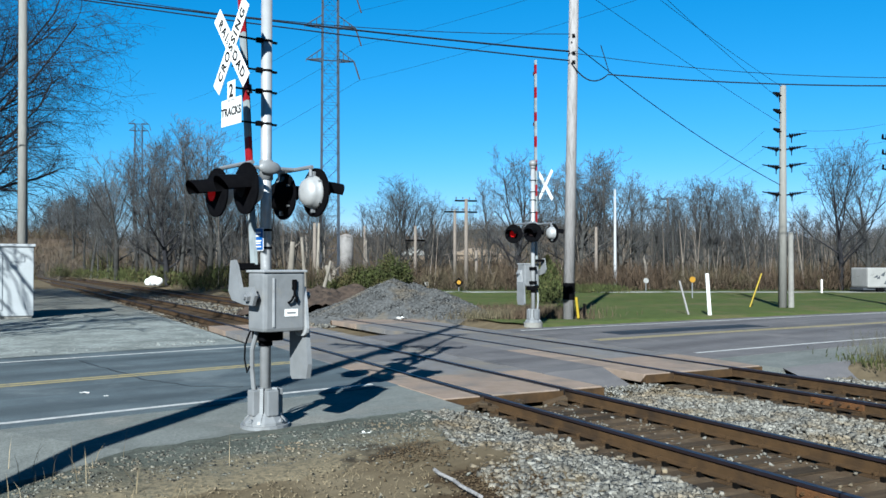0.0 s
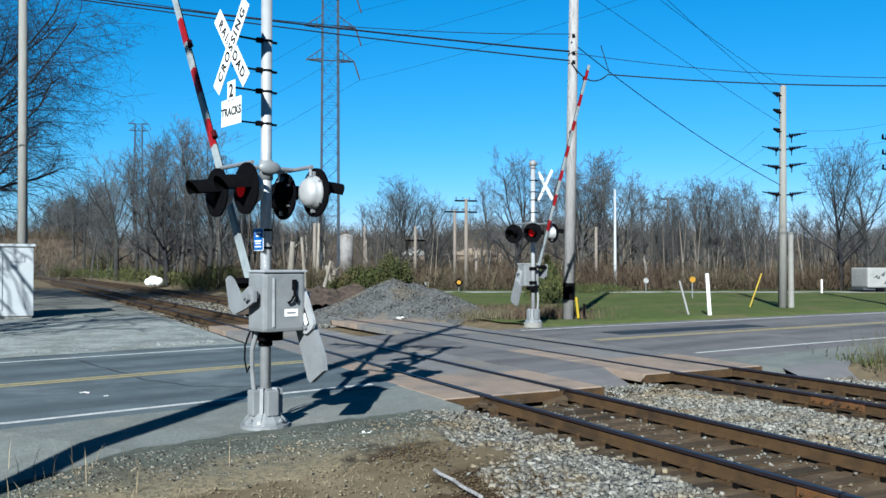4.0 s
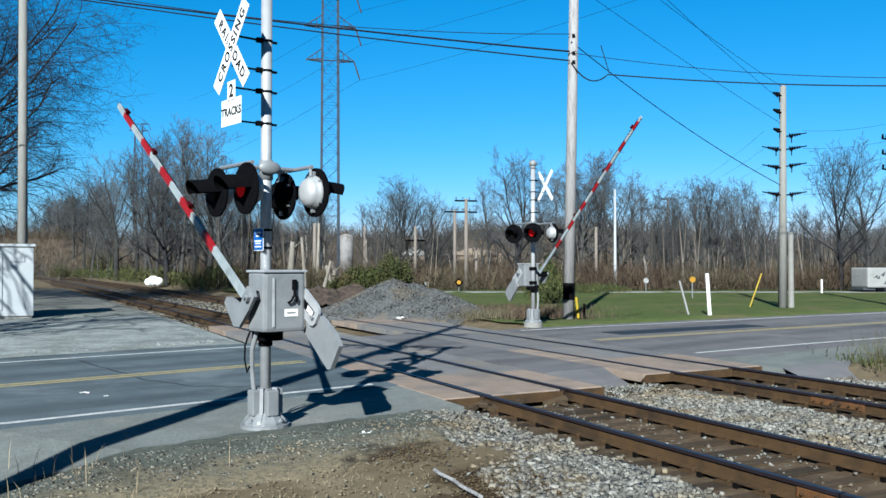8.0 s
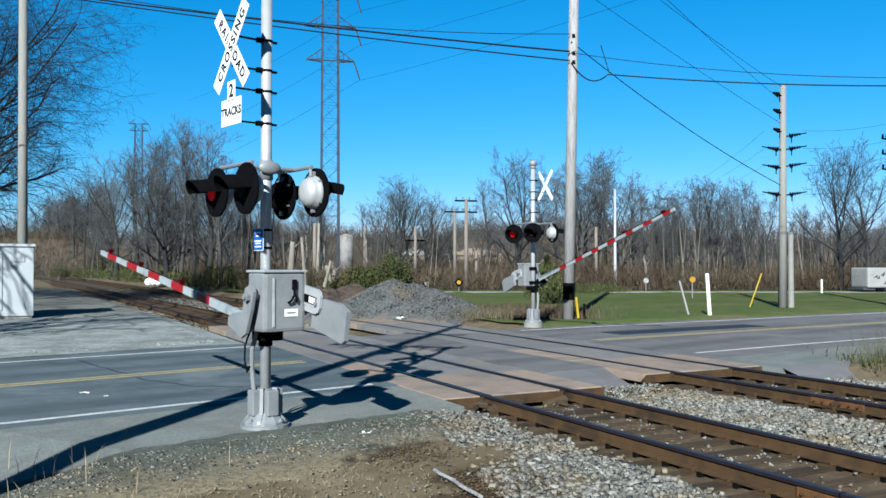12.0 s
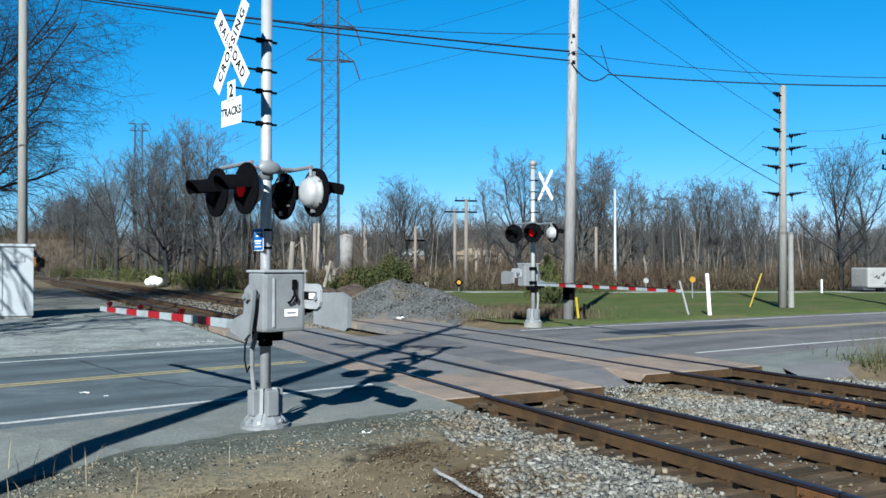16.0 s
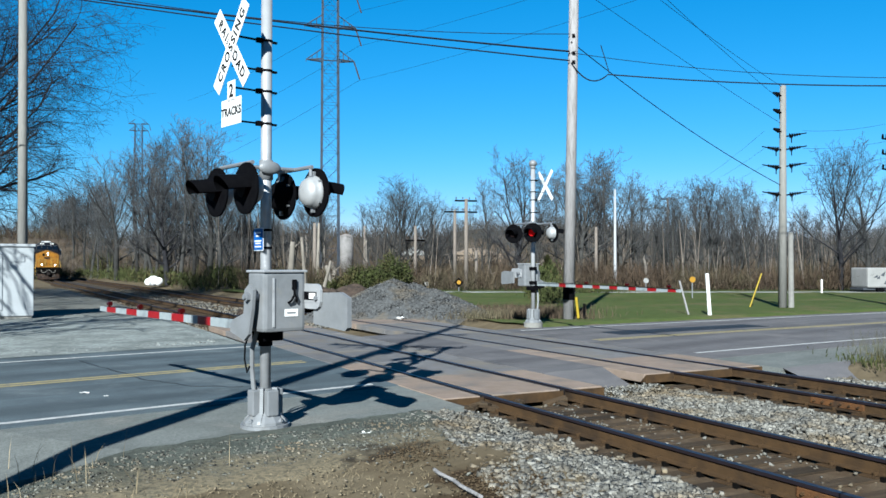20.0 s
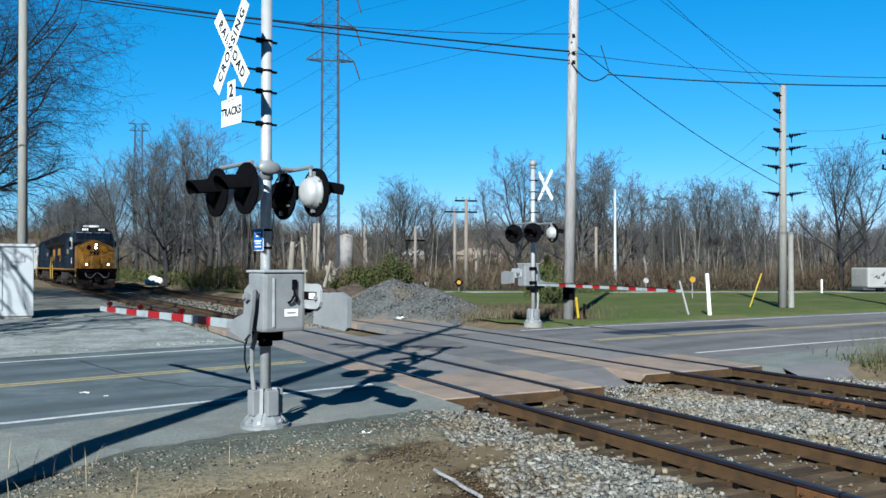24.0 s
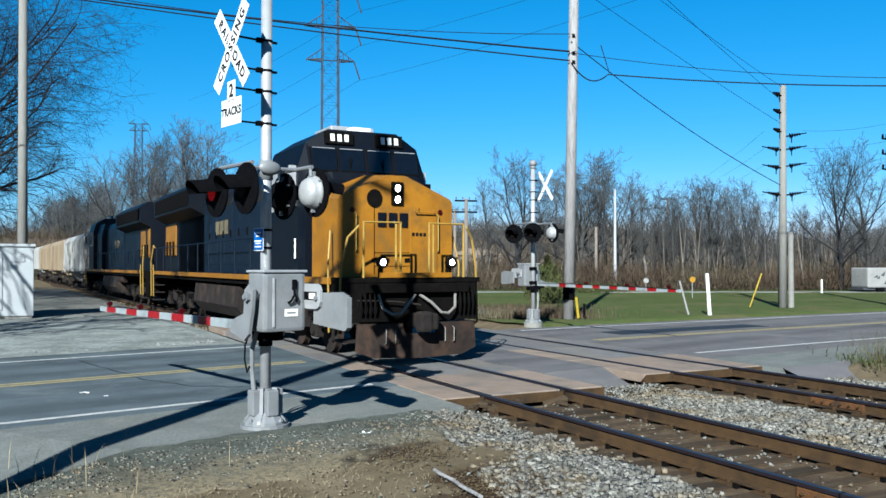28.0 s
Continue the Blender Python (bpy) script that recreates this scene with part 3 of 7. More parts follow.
def build_track(name, d0, label):
    track = thing(name, label, "railway track", kind="structure")
    ss = [-45 + 2.5 * i for i in range(19)] + [1.5 + 3.0 * i for i in range(140)]
    for side in (-0.7525, 0.7525):
        verts, faces = [], []
        n = len(RAIL_PROFILE)
        for s in ss:
            for a, z in RAIL_PROFILE:
                verts.append(track_point(s, d0 + side + a, z + 0.004))
        for i in range(len(ss) - 1):
            for j in range(n):
                k = (j + 1) % n
                faces.append((i * n + j, (i + 1) * n + j, (i + 1) * n + k, i * n + k))
        me = raw("rail", verts, faces, M["rail"])
        me.materials.append(M["rail_head"])
        # head top, plus its left side darkened to paint in the lower edge's shadow
        for p in me.polygons:
            if p.index % n in (0, n - 1):
                p.material_index = 1
        bm = B()
        bm.from_mesh(me)
        bmesh.ops.recalc_face_normals(bm, faces=bm.faces)
        bm.to_mesh(me)
        bm.free()
        part("rail", me, M["rail"], track, "rusty steel rail with a worn head")
    # bolted rail joint on the rail towards the camera
    s, d = track_d(*JOINT[d0 > 1])[1], d0 - 0.7525
    h = Matrix.Translation(track_point(s, d, 0.004)) @ Matrix.Rotation(track_heading(s) - math.pi / 2, 4, "Z")
    for sg in (-1, 1):
        bm = B()
        box(bm, min(sg * 0.010, sg * 0.034), -0.46, -0.142, max(sg * 0.010, sg * 0.034), 0.46, -0.048, 0.006)
        bar = part("joint_bar", bm, M["rust_orange"], track, "rust-orange bolted joint bar", at=h)
        for k in range(6):
            y = -0.38 + 0.152 * k
            part("bolt", one_tube((sg * 0.034, y, -0.095), (sg * 0.062, y, -0.095), 0.017, seg=6), M["rail"], bar)
    part("joint_gap", one_box(-0.039, -0.007, -0.05, 0.039, 0.007, 0.0015), M["black"], track, "dark gap between two rail ends", at=h)
    return track


def build_panels(track, d0, s0, count):
    """Crossing surface: panels between and outside the rails."""
    L = 2.42
    rng = random.Random(7)
    shapes = {}
    for i in range(count):
        s = s0 + i * L
        for a, b in ((-0.63, 0.63), (-1.46, -0.83), (0.83, 1.46)):
            key = (a, b)
            if key not in shapes:
                shapes[key] = mesh_of(one_box(a, 0.008, -0.16, b, L - 0.008, 0.0, bevel=0.012), "panel")
            mm = M["panel"] if i in (0, count - 1) or (i == 1 and a < -0.7) else M["panel_grey"]
            p = track_point(s, d0)
            me = shapes[key]
            if not me.materials:
                me.materials.append(None)
            ob = part("panel", me, M["panel"], track)
            ob.material_slots[0].link = "OBJECT"
            ob.material_slots[0].material = mm
            ob.matrix_basis = Matrix.Translation((p.x, p.y, rng.uniform(-0.012, 0.0))) @ Matrix.Rotation(math.atan2(ALONG.y, ALONG.x) - math.pi / 2, 4, "Z")
    mid = track_point(s0 + count * L / 2, d0)
    turn = Matrix.Translation((mid.x, mid.y, 0)) @ Matrix.Rotation(math.atan2(ALONG.y, ALONG.x) - math.pi / 2, 4, "Z")
    # black strips fill the flangeways, standing in for the shade in these gaps
    for a, b, z in ((-0.826, -0.792, -0.004), (-0.713, -0.634, -0.012), (0.634, 0.713, -0.012), (0.792, 0.826, -0.004)):
        part("rubber_filler", one_box(a, -count * L / 2, -0.16, b, count * L / 2, z), M["rubber"], track, "black strip standing in for the shaded gap beside the rail", at=turn)
    for s, sg in ((s0 - 0.05, -1), (s0 + count * L + 0.03, 1)):
        for a, b in ((-0.655, 0.655), (-1.46, -0.80), (0.80, 1.46)):
            p = track_point(s, d0)
            ob = part("end_ramp", plate(B(), [(0, -0.17), (-0.16 * sg * -1, -0.17), (0, -0.02)], a, b, Matrix.Rotation(math.pi / 2, 4, "Z") @ Matrix.Rotation(math.pi, 4, "Z")), M["rail"], track, "rusty steel end plate")
            ob.matrix_basis = Matrix.Translation((p.x, p.y, 0)) @ Matrix.Rotation(math.atan2(ALONG.y, ALONG.x) - math.pi / 2, 4, "Z")


def build_ties(track, d0, s_gap0, s_gap1):
    rng = random.Random(int(d0 * 10) + 3)
    tie = mesh_of(one_box(-1.28, -0.115, -0.19, 1.28, 0.115, 0.0, bevel=0.015), "tie")
    tie.materials.append(M["tie"])
    plate_me = mesh_of(one_box(-0.14, -0.10, 0, 0.14, 0.10, 0.018, bevel=0.004), "tie_plate")
    plate_me.materials.append(M["rail"])
    spike = mesh_of(one_box(-0.014, -0.014, 0.0, 0.05, 0.014, 0.045, bevel=0.004), "spike")
    spike.materials.append(M["rail"])
    anchor = B()
    box(anchor, -0.10, -0.025, -0.045, 0.10, 0.025, 0.012, 0.004)
    box(anchor, 0.075, -0.03, -0.02, 0.115, 0.03, 0.035, 0.004)
    anchor = mesh_of(anchor, "rail_anchor")
    anchor.materials.append(M["loco_black"])
    near = [s_gap0 - 0.35 - 0.5 * i for i in range(34)] + [s_gap1 + 0.3 + 0.5 * i for i in range(60)]
    for s in near:
        p = track_point(s, d0)
        m = Matrix.Translation((p.x, p.y, -0.19 + rng.uniform(-0.012, 0.004))) @ Matrix.Rotation(track_heading(s) - math.pi / 2 + rng.uniform(-0.02, 0.02), 4, "Z")
        ob = part("tie", tie, M["tie"], track, at=m)
        if s < 0 and s > -11:
            for x in (-0.7525, 0.7525):
                part("tie_plate", plate_me, M["rail"], ob, at=Matrix.Translation((x, 0, 0.0)))
                part("rail_anchor", anchor, M["rail"], ob, at=Matrix.Translation((x, -0.145, 0.018)))
                for k in (-1, 1):
                    part("spike", spike, M["rail"], ob, at=Matrix.Translation((x + k * 0.085, 0.05 * k, 0.018)) @ Matrix.Rotation(0 if k < 0 else math.pi, 4, "Z"))
    verts, faces = [], []
    for i in range(520):
        s = s_gap1 + 30.3 + 0.55 * i
        p, h = track_point(s, d0), track_heading(s) - math.pi / 2
        c, sn = math.cos(h), math.sin(h)
        k = len(verts)
        for z in (-0.36, -0.19):
            for x, y in ((-1.28, -0.11), (1.28, -0.11), (1.28, 0.11), (-1.28, 0.11)):
                verts.append((p.x + x * c - y * sn, p.y + x * sn + y * c, z))
        faces += [(k + 4, k + 5, k + 6, k + 7), (k, k + 1, k + 5, k + 4), (k + 2, k + 3, k + 7, k + 6), (k + 1, k + 2, k + 6, k + 5), (k + 3, k, k + 4, k + 7)]
    tagged(part("far_ties", raw("far_ties", verts, faces, M["tie"]), M["tie"], track), kind="stuff")


ICO = None


def stones(name, places, material, label, category, seed, squash=0.75):
    """Many angular stones in one mesh: places are (x, y, z, radius)."""
    global ICO
    if ICO is None:
        bm = B()
        bmesh.ops.create_cube(bm, size=1.25)
        bmesh.ops.triangulate(bm, faces=bm.faces)
        bm.verts.ensure_lookup_table()
        ICO = (np.array([tuple(v.co) for v in bm.verts]), np.array([[v.index for v in f.verts] for f in bm.faces]))
        bm.free()
    V, F = ICO
    rng = np.random.default_rng(seed)
    n = len(places)
    P = np.array(places)
    jit = rng.uniform(0.55, 1.3, (n, len(V), 3))
    v = V[None] * jit
    v[:, :, 2] *= squash
    stretch = rng.uniform(0.7, 1.35, (n, 1, 2))
    v[:, :, :2] *= stretch
    a = rng.uniform(0, 2 * np.pi, n)
    b = rng.normal(0, 0.6, n)
    ca, sa, cb, sb = np.cos(a)[:, None], np.sin(a)[:, None], np.cos(b)[:, None], np.sin(b)[:, None]
    x, y, z = v[..., 0], v[..., 1], v[..., 2]
    x, z = x * cb + z * sb, -x * sb + z * cb
    x, y = x * ca - y * sa, x * sa + y * ca
    out = np.stack([x, y, z], -1) * P[:, None, 3:4] + P[:, None, :3]
    tris = F[None] + (np.arange(n) * len(V))[:, None, None]
    ob = new(name, raw_np(name, out.reshape(-1, 3), tris.reshape(-1, 3), material))
    return tagged(ob, label, category, kind="stuff")


def build_ballast():
    # bed sheets
    def band(name, d0, d1, s0, s1, z, m, label):
        n = 60
        strip(name, [track_point(s0 + (s1 - s0) * i / n, d0) for i in range(n + 1)], [track_point(s0 + (s1 - s0) * i / n, d1) for i in range(n + 1)], z, M[m], label, "railway bed", 0.06)
    for s0, s1, tag in ((-45, -0.25, "near"), (17.4, 330, "far")):
        band("ballast_bed_" + tag, -1.75, GAP + 2.75, s0, s1, -0.246, "ballast_bed", "crushed stone bed under the railway tracks")
        for d in (0, GAP):
            s_off = 0.9 if d else 0
            band("track_mud_" + tag, d - 1.35, d + 1.35, s0 + s_off, s1, -0.214, "track_mud", "brown muddy grit between the rails")
    rng = random.Random(11)
    places = []
    for _ in range(33000):
        s = -0.2 - 13.5 * rng.random() ** 1.15
        zone = rng.random()
        if zone < 0.47:
            d = -1.30 - min(2.6, max(0.5, 0.65 - 0.3 * s)) * rng.random() + (0.25 if rng.random() < 0.12 else 0)
        elif zone < 0.86:
            d = rng.uniform(1.22, GAP - 1.22)
        elif zone < 0.955:
            d = rng.uniform(GAP + 1.0, GAP + 2.6)
        else:
            d = rng.uniform(-0.68, 0.68) + (GAP if rng.random() < 0.4 else 0)
        p = track_point(s, d)
        if d < -1.4 and road_r(p.x, p.y) > -6.2 + 0.2 * noise.noise((p.x * 2, p.y * 2, 3)):
            continue
        rad = 0.020 + 0.036 * rng.random() ** 1.3
        pile = 0.05 * noise.noise((p.x * 1.3, p.y * 1.3, 1))
        edge = min(1, max(0, (-1.25 - d) / 1.2))
        z = -0.19 + pile * 0.6 + rng.uniform(-0.01, 0.02) + edge * 0.185
        if abs(d) < 0.7 or abs(d - GAP) < 0.7:
            z -= 0.02
            rad *= 0.6
        places.append((p.x, p.y, z, rad))
    for _ in range(1500):
        s = rng.uniform(-2.4, 0.2)
        d = -1.42 - 1.3 * rng.random() ** 1.2
        p = track_point(s, d)
        if road_r(p.x, p.y) > -6.2:
            continue
        places.append((p.x, p.y, -0.02 - 0.14 * smooth(-1.9, -1.4, d) + rng.uniform(-0.03, 0.01), rng.uniform(0.014, 0.034)))
    for _ in range(900):
        s = rng.uniform(-1.3, 0.9)
        d = rng.uniform(1.5, GAP - 1.3)
        p = track_point(s, d)
        r = road_r(p.x, p.y)
        if r > -4.2:
            continue
        places.append((p.x, p.y, -0.03 - 0.16 * smooth(-4.3, -5.5, r) + rng.uniform(-0.02, 0.02), rng.uniform(0.016, 0.038)))
    stones("ballast_stones", places, M["stone"], "pale grey crushed ballast stones beside the rails", "ballast", 5)
    places = []
    for _ in range(5000):
        s = 17.3 + 50 * rng.random() ** 1.6
        d = rng.choice((rng.uniform(-3.2, -1.0), rng.uniform(1.0, GAP - 1.0)))
        p = track_point(s, d)
        places.append((p.x, p.y, -0.20 + rng.uniform(-0.02, 0.02), rng.uniform(0.03, 0.06)))
    stones("ballast_stones_far", places, M["stone"], "pale crushed ballast stones along the tracks", "ballast", 6)


build_ground()
build_road()
track_a = build_track("track_near", 0.0, "rusty railway track on wooden ties, carrying the train")
track_b = build_track("track_far", GAP, "second rusty railway track on wooden ties")
build_ballast()

# ---- crossing signals ----


def lamp_unit(sig, x, y, z, yaw, dark=False):
    """A flashing light: black disc and visor in front, pale housing behind, a two-faced lens that turns."""
    bm = B()
    seg = 28
    tube(bm, (0, -0.012, 0), (0, 0.012, 0), 0.305, seg=seg)
    disc = part("backing_disc", bm, M["black"], sig, "round black backing disc", at=Matrix.Translation((x, y, z)) @ Matrix.Rotation(yaw, 4, "Z"))
    # visor: an open half tube, longer above
    bm = B()
    n = 20
    rows = []
    for k in range(n + 1):
        a = radians(2 + 176 * k / n)
        ln = 0.29 + 0.09 * math.sin(a)
        rows.append([(r * math.cos(a), yy, r * math.sin(a) - (0.03 if yy > 0.02 else 0)) for r, yy in ((0.168, 0.012), (0.162, ln), (0.154, ln), (0.160, 0.012))])
    vs = [[bm.verts.new(p) for p in row] for row in rows]
    for a, b in zip(vs[:-1], vs[1:]):
        for i in range(4):
            bm.faces.new((a[i], a[(i + 1) % 4], b[(i + 1) % 4], b[i]))
    bm.faces.new(vs[0])
    bm.faces.new(vs[-1][::-1])
    bmesh.ops.recalc_face_normals(bm, faces=bm.faces)
    part("visor", bm, M["black"], disc, "black hood over the lens")
    # housing: rounded pale bowl with bolts and latch
    bm = B()
    prof = [(0.205, -0.012), (0.207, -0.035), (0.19, -0.05), (0.185, -0.10), (0.15, -0.155), (0.08, -0.185), (0.0, -0.192)]
    ring = []
    for r, yy in prof[:-1]:
        ring.append([bm.verts.new((r * math.cos(2 * math.pi * k / 24), yy, r * math.sin(2 * math.pi * k / 24))) for k in range(24)])
    tip = bm.verts.new((0, prof[-1][1], 0))
    for a, b in zip(ring[:-1], ring[1:]):
        for k in range(24):
            bm.faces.new((a[k], a[(k + 1) % 24], b[(k + 1) % 24], b[k]))
    for k in range(24):
        bm.faces.new((ring[-1][k], ring[-1][(k + 1) % 24], tip))
    bmesh.ops.recalc_face_normals(bm, faces=bm.faces)
    hs = part("housing", bm, M["black"] if dark else M["lamp_back"], disc, "black lamp housing" if dark else "pale aluminium lamp housing", smooth=True)
    for a in (40, 140, 220, 320):
        ca, sa = 0.2 * math.cos(radians(a)), 0.2 * math.sin(radians(a))
        part("bolt", one_tube((ca, -0.05, sa), (ca, -0.012, sa), 0.016, seg=6), M["galv"], disc)
    part("latch", one_box(-0.02, -0.06, -0.25, 0.02, -0.012, -0.19, bevel=0.005), M["galv"], disc)
    part("hinge", one_box(-0.03, -0.05, 0.18, 0.03, -0.012, 0.26, bevel=0.006), M["galv"], disc)
    bm = B()
    tube(bm, (0, 0.004, 0), (0, 0.012, 0), 0.108, seg=24)
    tube(bm, (0, -0.004, 0), (0, -0.012, 0), 0.108, seg=24)
    me = mesh_of(bm, "lens")
    me.materials.append(M["lens_lit"])
    me.materials.append(M["lens_dark"])
    for p in me.polygons:
        p.material_index = 0 if p.normal.y > 0.5 and p.center.y > 0 else 1
    # lens sits in a shallow well in front of the disc
    lens = part("lens", me, M["lens_lit"], disc, "round red signal lens", at=Matrix.Translation((0, 0.055, 0)))
    return disc, lens


SHAFT = (-0.35, 0, 1.60)
ARM_Y = 0.12


def build_signal(name, label, m, tilt_front, tilt_back, arm_len, reds, drop, letters, blue, top, la, lo):
    sig = thing(name, label, "crossing signal", m, group="crossing signals")
    # base casting
    bm = B()
    tube(bm, (0, 0, -0.12), (0, 0, 0.03), 0.30, seg=20)
    part("foundation", bm, M["concrete"] if not blue else M["grey_paint"], sig, "grey base plate")
    bm = B()
    for k in range(12):
        a0, a1 = 2 * math.pi * k / 12, 2 * math.pi * (k + 1) / 12
        lo_r, hi_r = 0.27, 0.12
        q = [bm.verts.new((r * math.cos(t), r * math.sin(t), z)) for r, z, t in ((lo_r, 0.03, a0), (lo_r, 0.03, a1), (lo_r, 0.065, a1), (hi_r, 0.20, a1), (hi_r, 0.20, a0), (lo_r, 0.065, a0))]
        bm.faces.new((q[0], q[1], q[2], q[5]))
        bm.faces.new((q[5], q[2], q[3], q[4]))
    bmesh.ops.remove_doubles(bm, verts=bm.verts, dist=0.001)
    bmesh.ops.recalc_face_normals(bm, faces=bm.faces)
    tube(bm, (0, 0, 0.19), (0, 0, 0.46), 0.105, 0.095, seg=16)
    part("base_casting", bm, M["grey_paint"], sig, "cast grey pinnacle base with a flared foot")
    for k in range(4):
        turn = Matrix.Rotation(radians(45 + 90 * k), 4, "Z")
        b = B()
        plate(b, [(0.09, 0.05), (0.27, 0.05), (0.25, 0.09), (0.17, 0.17), (0.155, 0.47), (0.09, 0.47)], -0.022, 0.022, turn)
        part("base_rib", b, M["grey_paint"], sig, "worn rib of the base")
        b = B()
        box(b, 0.10, -0.075, 0.14, 0.205, 0.075, 0.45, 0.014, Matrix.Rotation(radians(90 * k), 4, "Z"))
        part("junction_cover", b, M["grey_paint"], sig)
        x, y = 0.25 * math.cos(radians(20 + 90 * k)), 0.25 * math.sin(radians(20 + 90 * k))
        b = B()
        tube(b, (x, y, 0.02), (x, y, 0.11), 0.016, seg=6)
        tube(b, (x, y, 0.066), (x, y, 0.09), 0.03, seg=6)
        part("anchor_bolt", b, M["galv"], sig)
    part("mast", one_tube((0, 0, 0.04), (0, 0, top), 0.068, seg=20), M["alu_paint"], sig, "silver painted steel mast", smooth=True)
    part("bell", ball(tube(B(), (0, 0, top - 0.04), (0, 0, top + 0.05), 0.085, 0.085, 14), (0, 0, top + 0.13), 0.13, 16, 10, 1, 1, 0.9), M["grey_paint"], sig, "round bell on the mast top", smooth=True)
    # lamp crossarms
    zl = 2.87
    bm = B()
    ball(bm, (-0.095, 0, zl + 0.30), 0.15, 24, 12, 0.34, 1.0, 0.56)
    tube(bm, (-0.10, 0, zl + 0.30), (0.02, 0, zl + 0.30), 0.08, seg=14)
    tube(bm, (0, 0, zl + 0.16), (0, 0, zl + 0.40), 0.085, seg=14)
    part("arm_junction_box", bm, M["grey_paint"], sig, "oval grey junction box", smooth=True)
    for sy in (1, -1):
        bm = B()
        tube(bm, (0, 0, zl + 0.30), (0, sy * (lo - 0.07), zl + 0.31), 0.026, seg=8)
        tube(bm, (-la - 0.03, sy * (lo - 0.07), zl + 0.31), (la + 0.03, sy * (lo - 0.07), zl + 0.31), 0.026, seg=8)
        for sx in (-1, 1):
            tube(bm, (sx * la, sy * (lo - 0.07), zl + 0.31), (sx * la, sy * (lo - 0.07), zl + 0.16), 0.022, seg=8)
            box(bm, sx * la - 0.03, sy * (lo - 0.07) - 0.03, zl + 0.14, sx * la + 0.03, sy * (lo - 0.07) + 0.03, zl + 0.20, 0.006)
        part("crossarm", bm, M["galv"], sig, "galvanised pipe carrying two lamps")
    lenses = []
    for sx in (1, -1):
        lenses.append(lamp_unit(sig, sx * la, lo, zl, radians(tilt_front * 1.0))[1])
    for sx in (1, -1):
        lenses.append(lamp_unit(sig, sx * la, -lo, zl, math.pi + radians(tilt_back), sx > 0 and blue)[1])
    # crossbuck on stand-off brackets
    yb = 0.47
    zc = 4.60 if top > 5.2 else 4.42
    for z in (zc + 0.15, zc - 0.22, zc - 0.48, zc - 0.88):
        bm = B()
        box(bm, -0.02, 0.05, z - 0.008, 0.02, yb - 0.01, z + 0.008)
        tube(bm, (0, 0, z - 0.014), (0, 0, z + 0.014), 0.074, seg=14)
        box(bm, -0.028, 0.06, z - 0.03, 0.028, 0.14, z + 0.03, 0.008)
        box(bm, -0.018, -0.14, z - 0.012, 0.018, -0.06, z + 0.012)
        part("sign_bracket", bm, M["black"], sig, "black clamp with a thin stand-off bar")
    face = Matrix.Translation((0, yb, zc)) @ Matrix.Rotation(math.pi, 4, "Z") @ Matrix.Rotation(math.pi / 2, 4, "X")
    for k, (text, ang) in enumerate((("RAILROAD", -50), ("CROSSING", 50))):
        off = 0.002 + 0.0075 * k
        mm = face @ Matrix.Translation((0, 0, off)) @ Matrix.Rotation(radians(ang), 4, "Z")
        b = B()
        hw_b = 0.105 if letters else 0.066
        box(b, -0.61, -hw_b, -0.003, 0.61, hw_b, 0.003)
        blade = part("crossbuck_blade", b, M["white_paint"], sig, "white reflective crossbuck blade", at=mm)
        if letters:
            part("lettering", word(text, 0.165, M["letter"], "lettering", 0.001, 1.34), M["letter"], blade, at=Matrix.Translation((0.02, -0.005, 0.0045)))
    if letters:
        for tx, w, hgt, z, size in (("2", 0.20, 0.25, zc - 0.53, 0.22), ("TRACKS", 0.52, 0.32, zc - 0.78, 0.14)):
            mm = face @ Matrix.Translation((0, z - zc, 0))
            b = B()
            box(b, -w / 2, -hgt / 2, -0.003, w / 2, hgt / 2, 0.003)
            pl = part("track_count_plate", b, M["white_paint"], sig, "white plate with black lettering", at=mm)
            part("lettering", word(tx, size, M["letter"], "lettering", 0.001), M["letter"], pl, at=Matrix.Translation((0, 0, 0.0045)))
    if blue:
        b = B()
        box(b, -0.11, 0.10, 2.16, 0.11, 0.106, 2.42, 0.002)
        pl = part("notice_plate", b, M["blue_sign"], sig, "small blue emergency notice with white bars")
        for z, w in ((2.37, 0.15), (2.33, 0.11), (2.27, 0.17), (2.24, 0.13), (2.20, 0.16)):
            part("text_bar", one_box(-w / 2, 0.108, z - 0.008, w / 2, 0.110, z + 0.008), M["white_paint"], pl)
        part("plate_edge", one_box(-0.118, 0.095, 2.15, 0.118, 0.0995, 2.43), M["white_paint"], pl)
        b = B()
        box(b, -0.03, 0.05, 2.19, 0.03, 0.10, 2.40, 0.004)
        tube(b, (0, 0, 2.17), (0, 0, 2.20), 0.078, seg=12)
        tube(b, (0, 0, 2.39), (0, 0, 2.42), 0.078, seg=12)
        part("plate_clamp", b, M["black"], sig)
    # gate mechanism box
    bm = B()
    box(bm, -0.50, -0.27, 1.18, -0.09, 0.29, 1.90, 0.045)
    mech = part("mechanism_box", bm, M["grey_paint"], sig, "grey steel gate mechanism housing")
    part("box_lid", one_box(-0.52, -0.285, 1.885, -0.075, 0.305, 1.915, bevel=0.01), M["alu_paint"], mech)
    part("hinge_strip", one_box(-0.515, 0.15, 1.24, -0.497, 0.18, 1.82, bevel=0.006), M["alu_paint"], mech, "bright worn hinge strip")
    b = B()
    pipe(b, [(-0.515, -0.105, 1.80), (-0.525, -0.105, 1.70), (-0.545, -0.09, 1.62), (-0.545, -0.05, 1.55), (-0.53, -0.01, 1.52)], 0.015, 8)
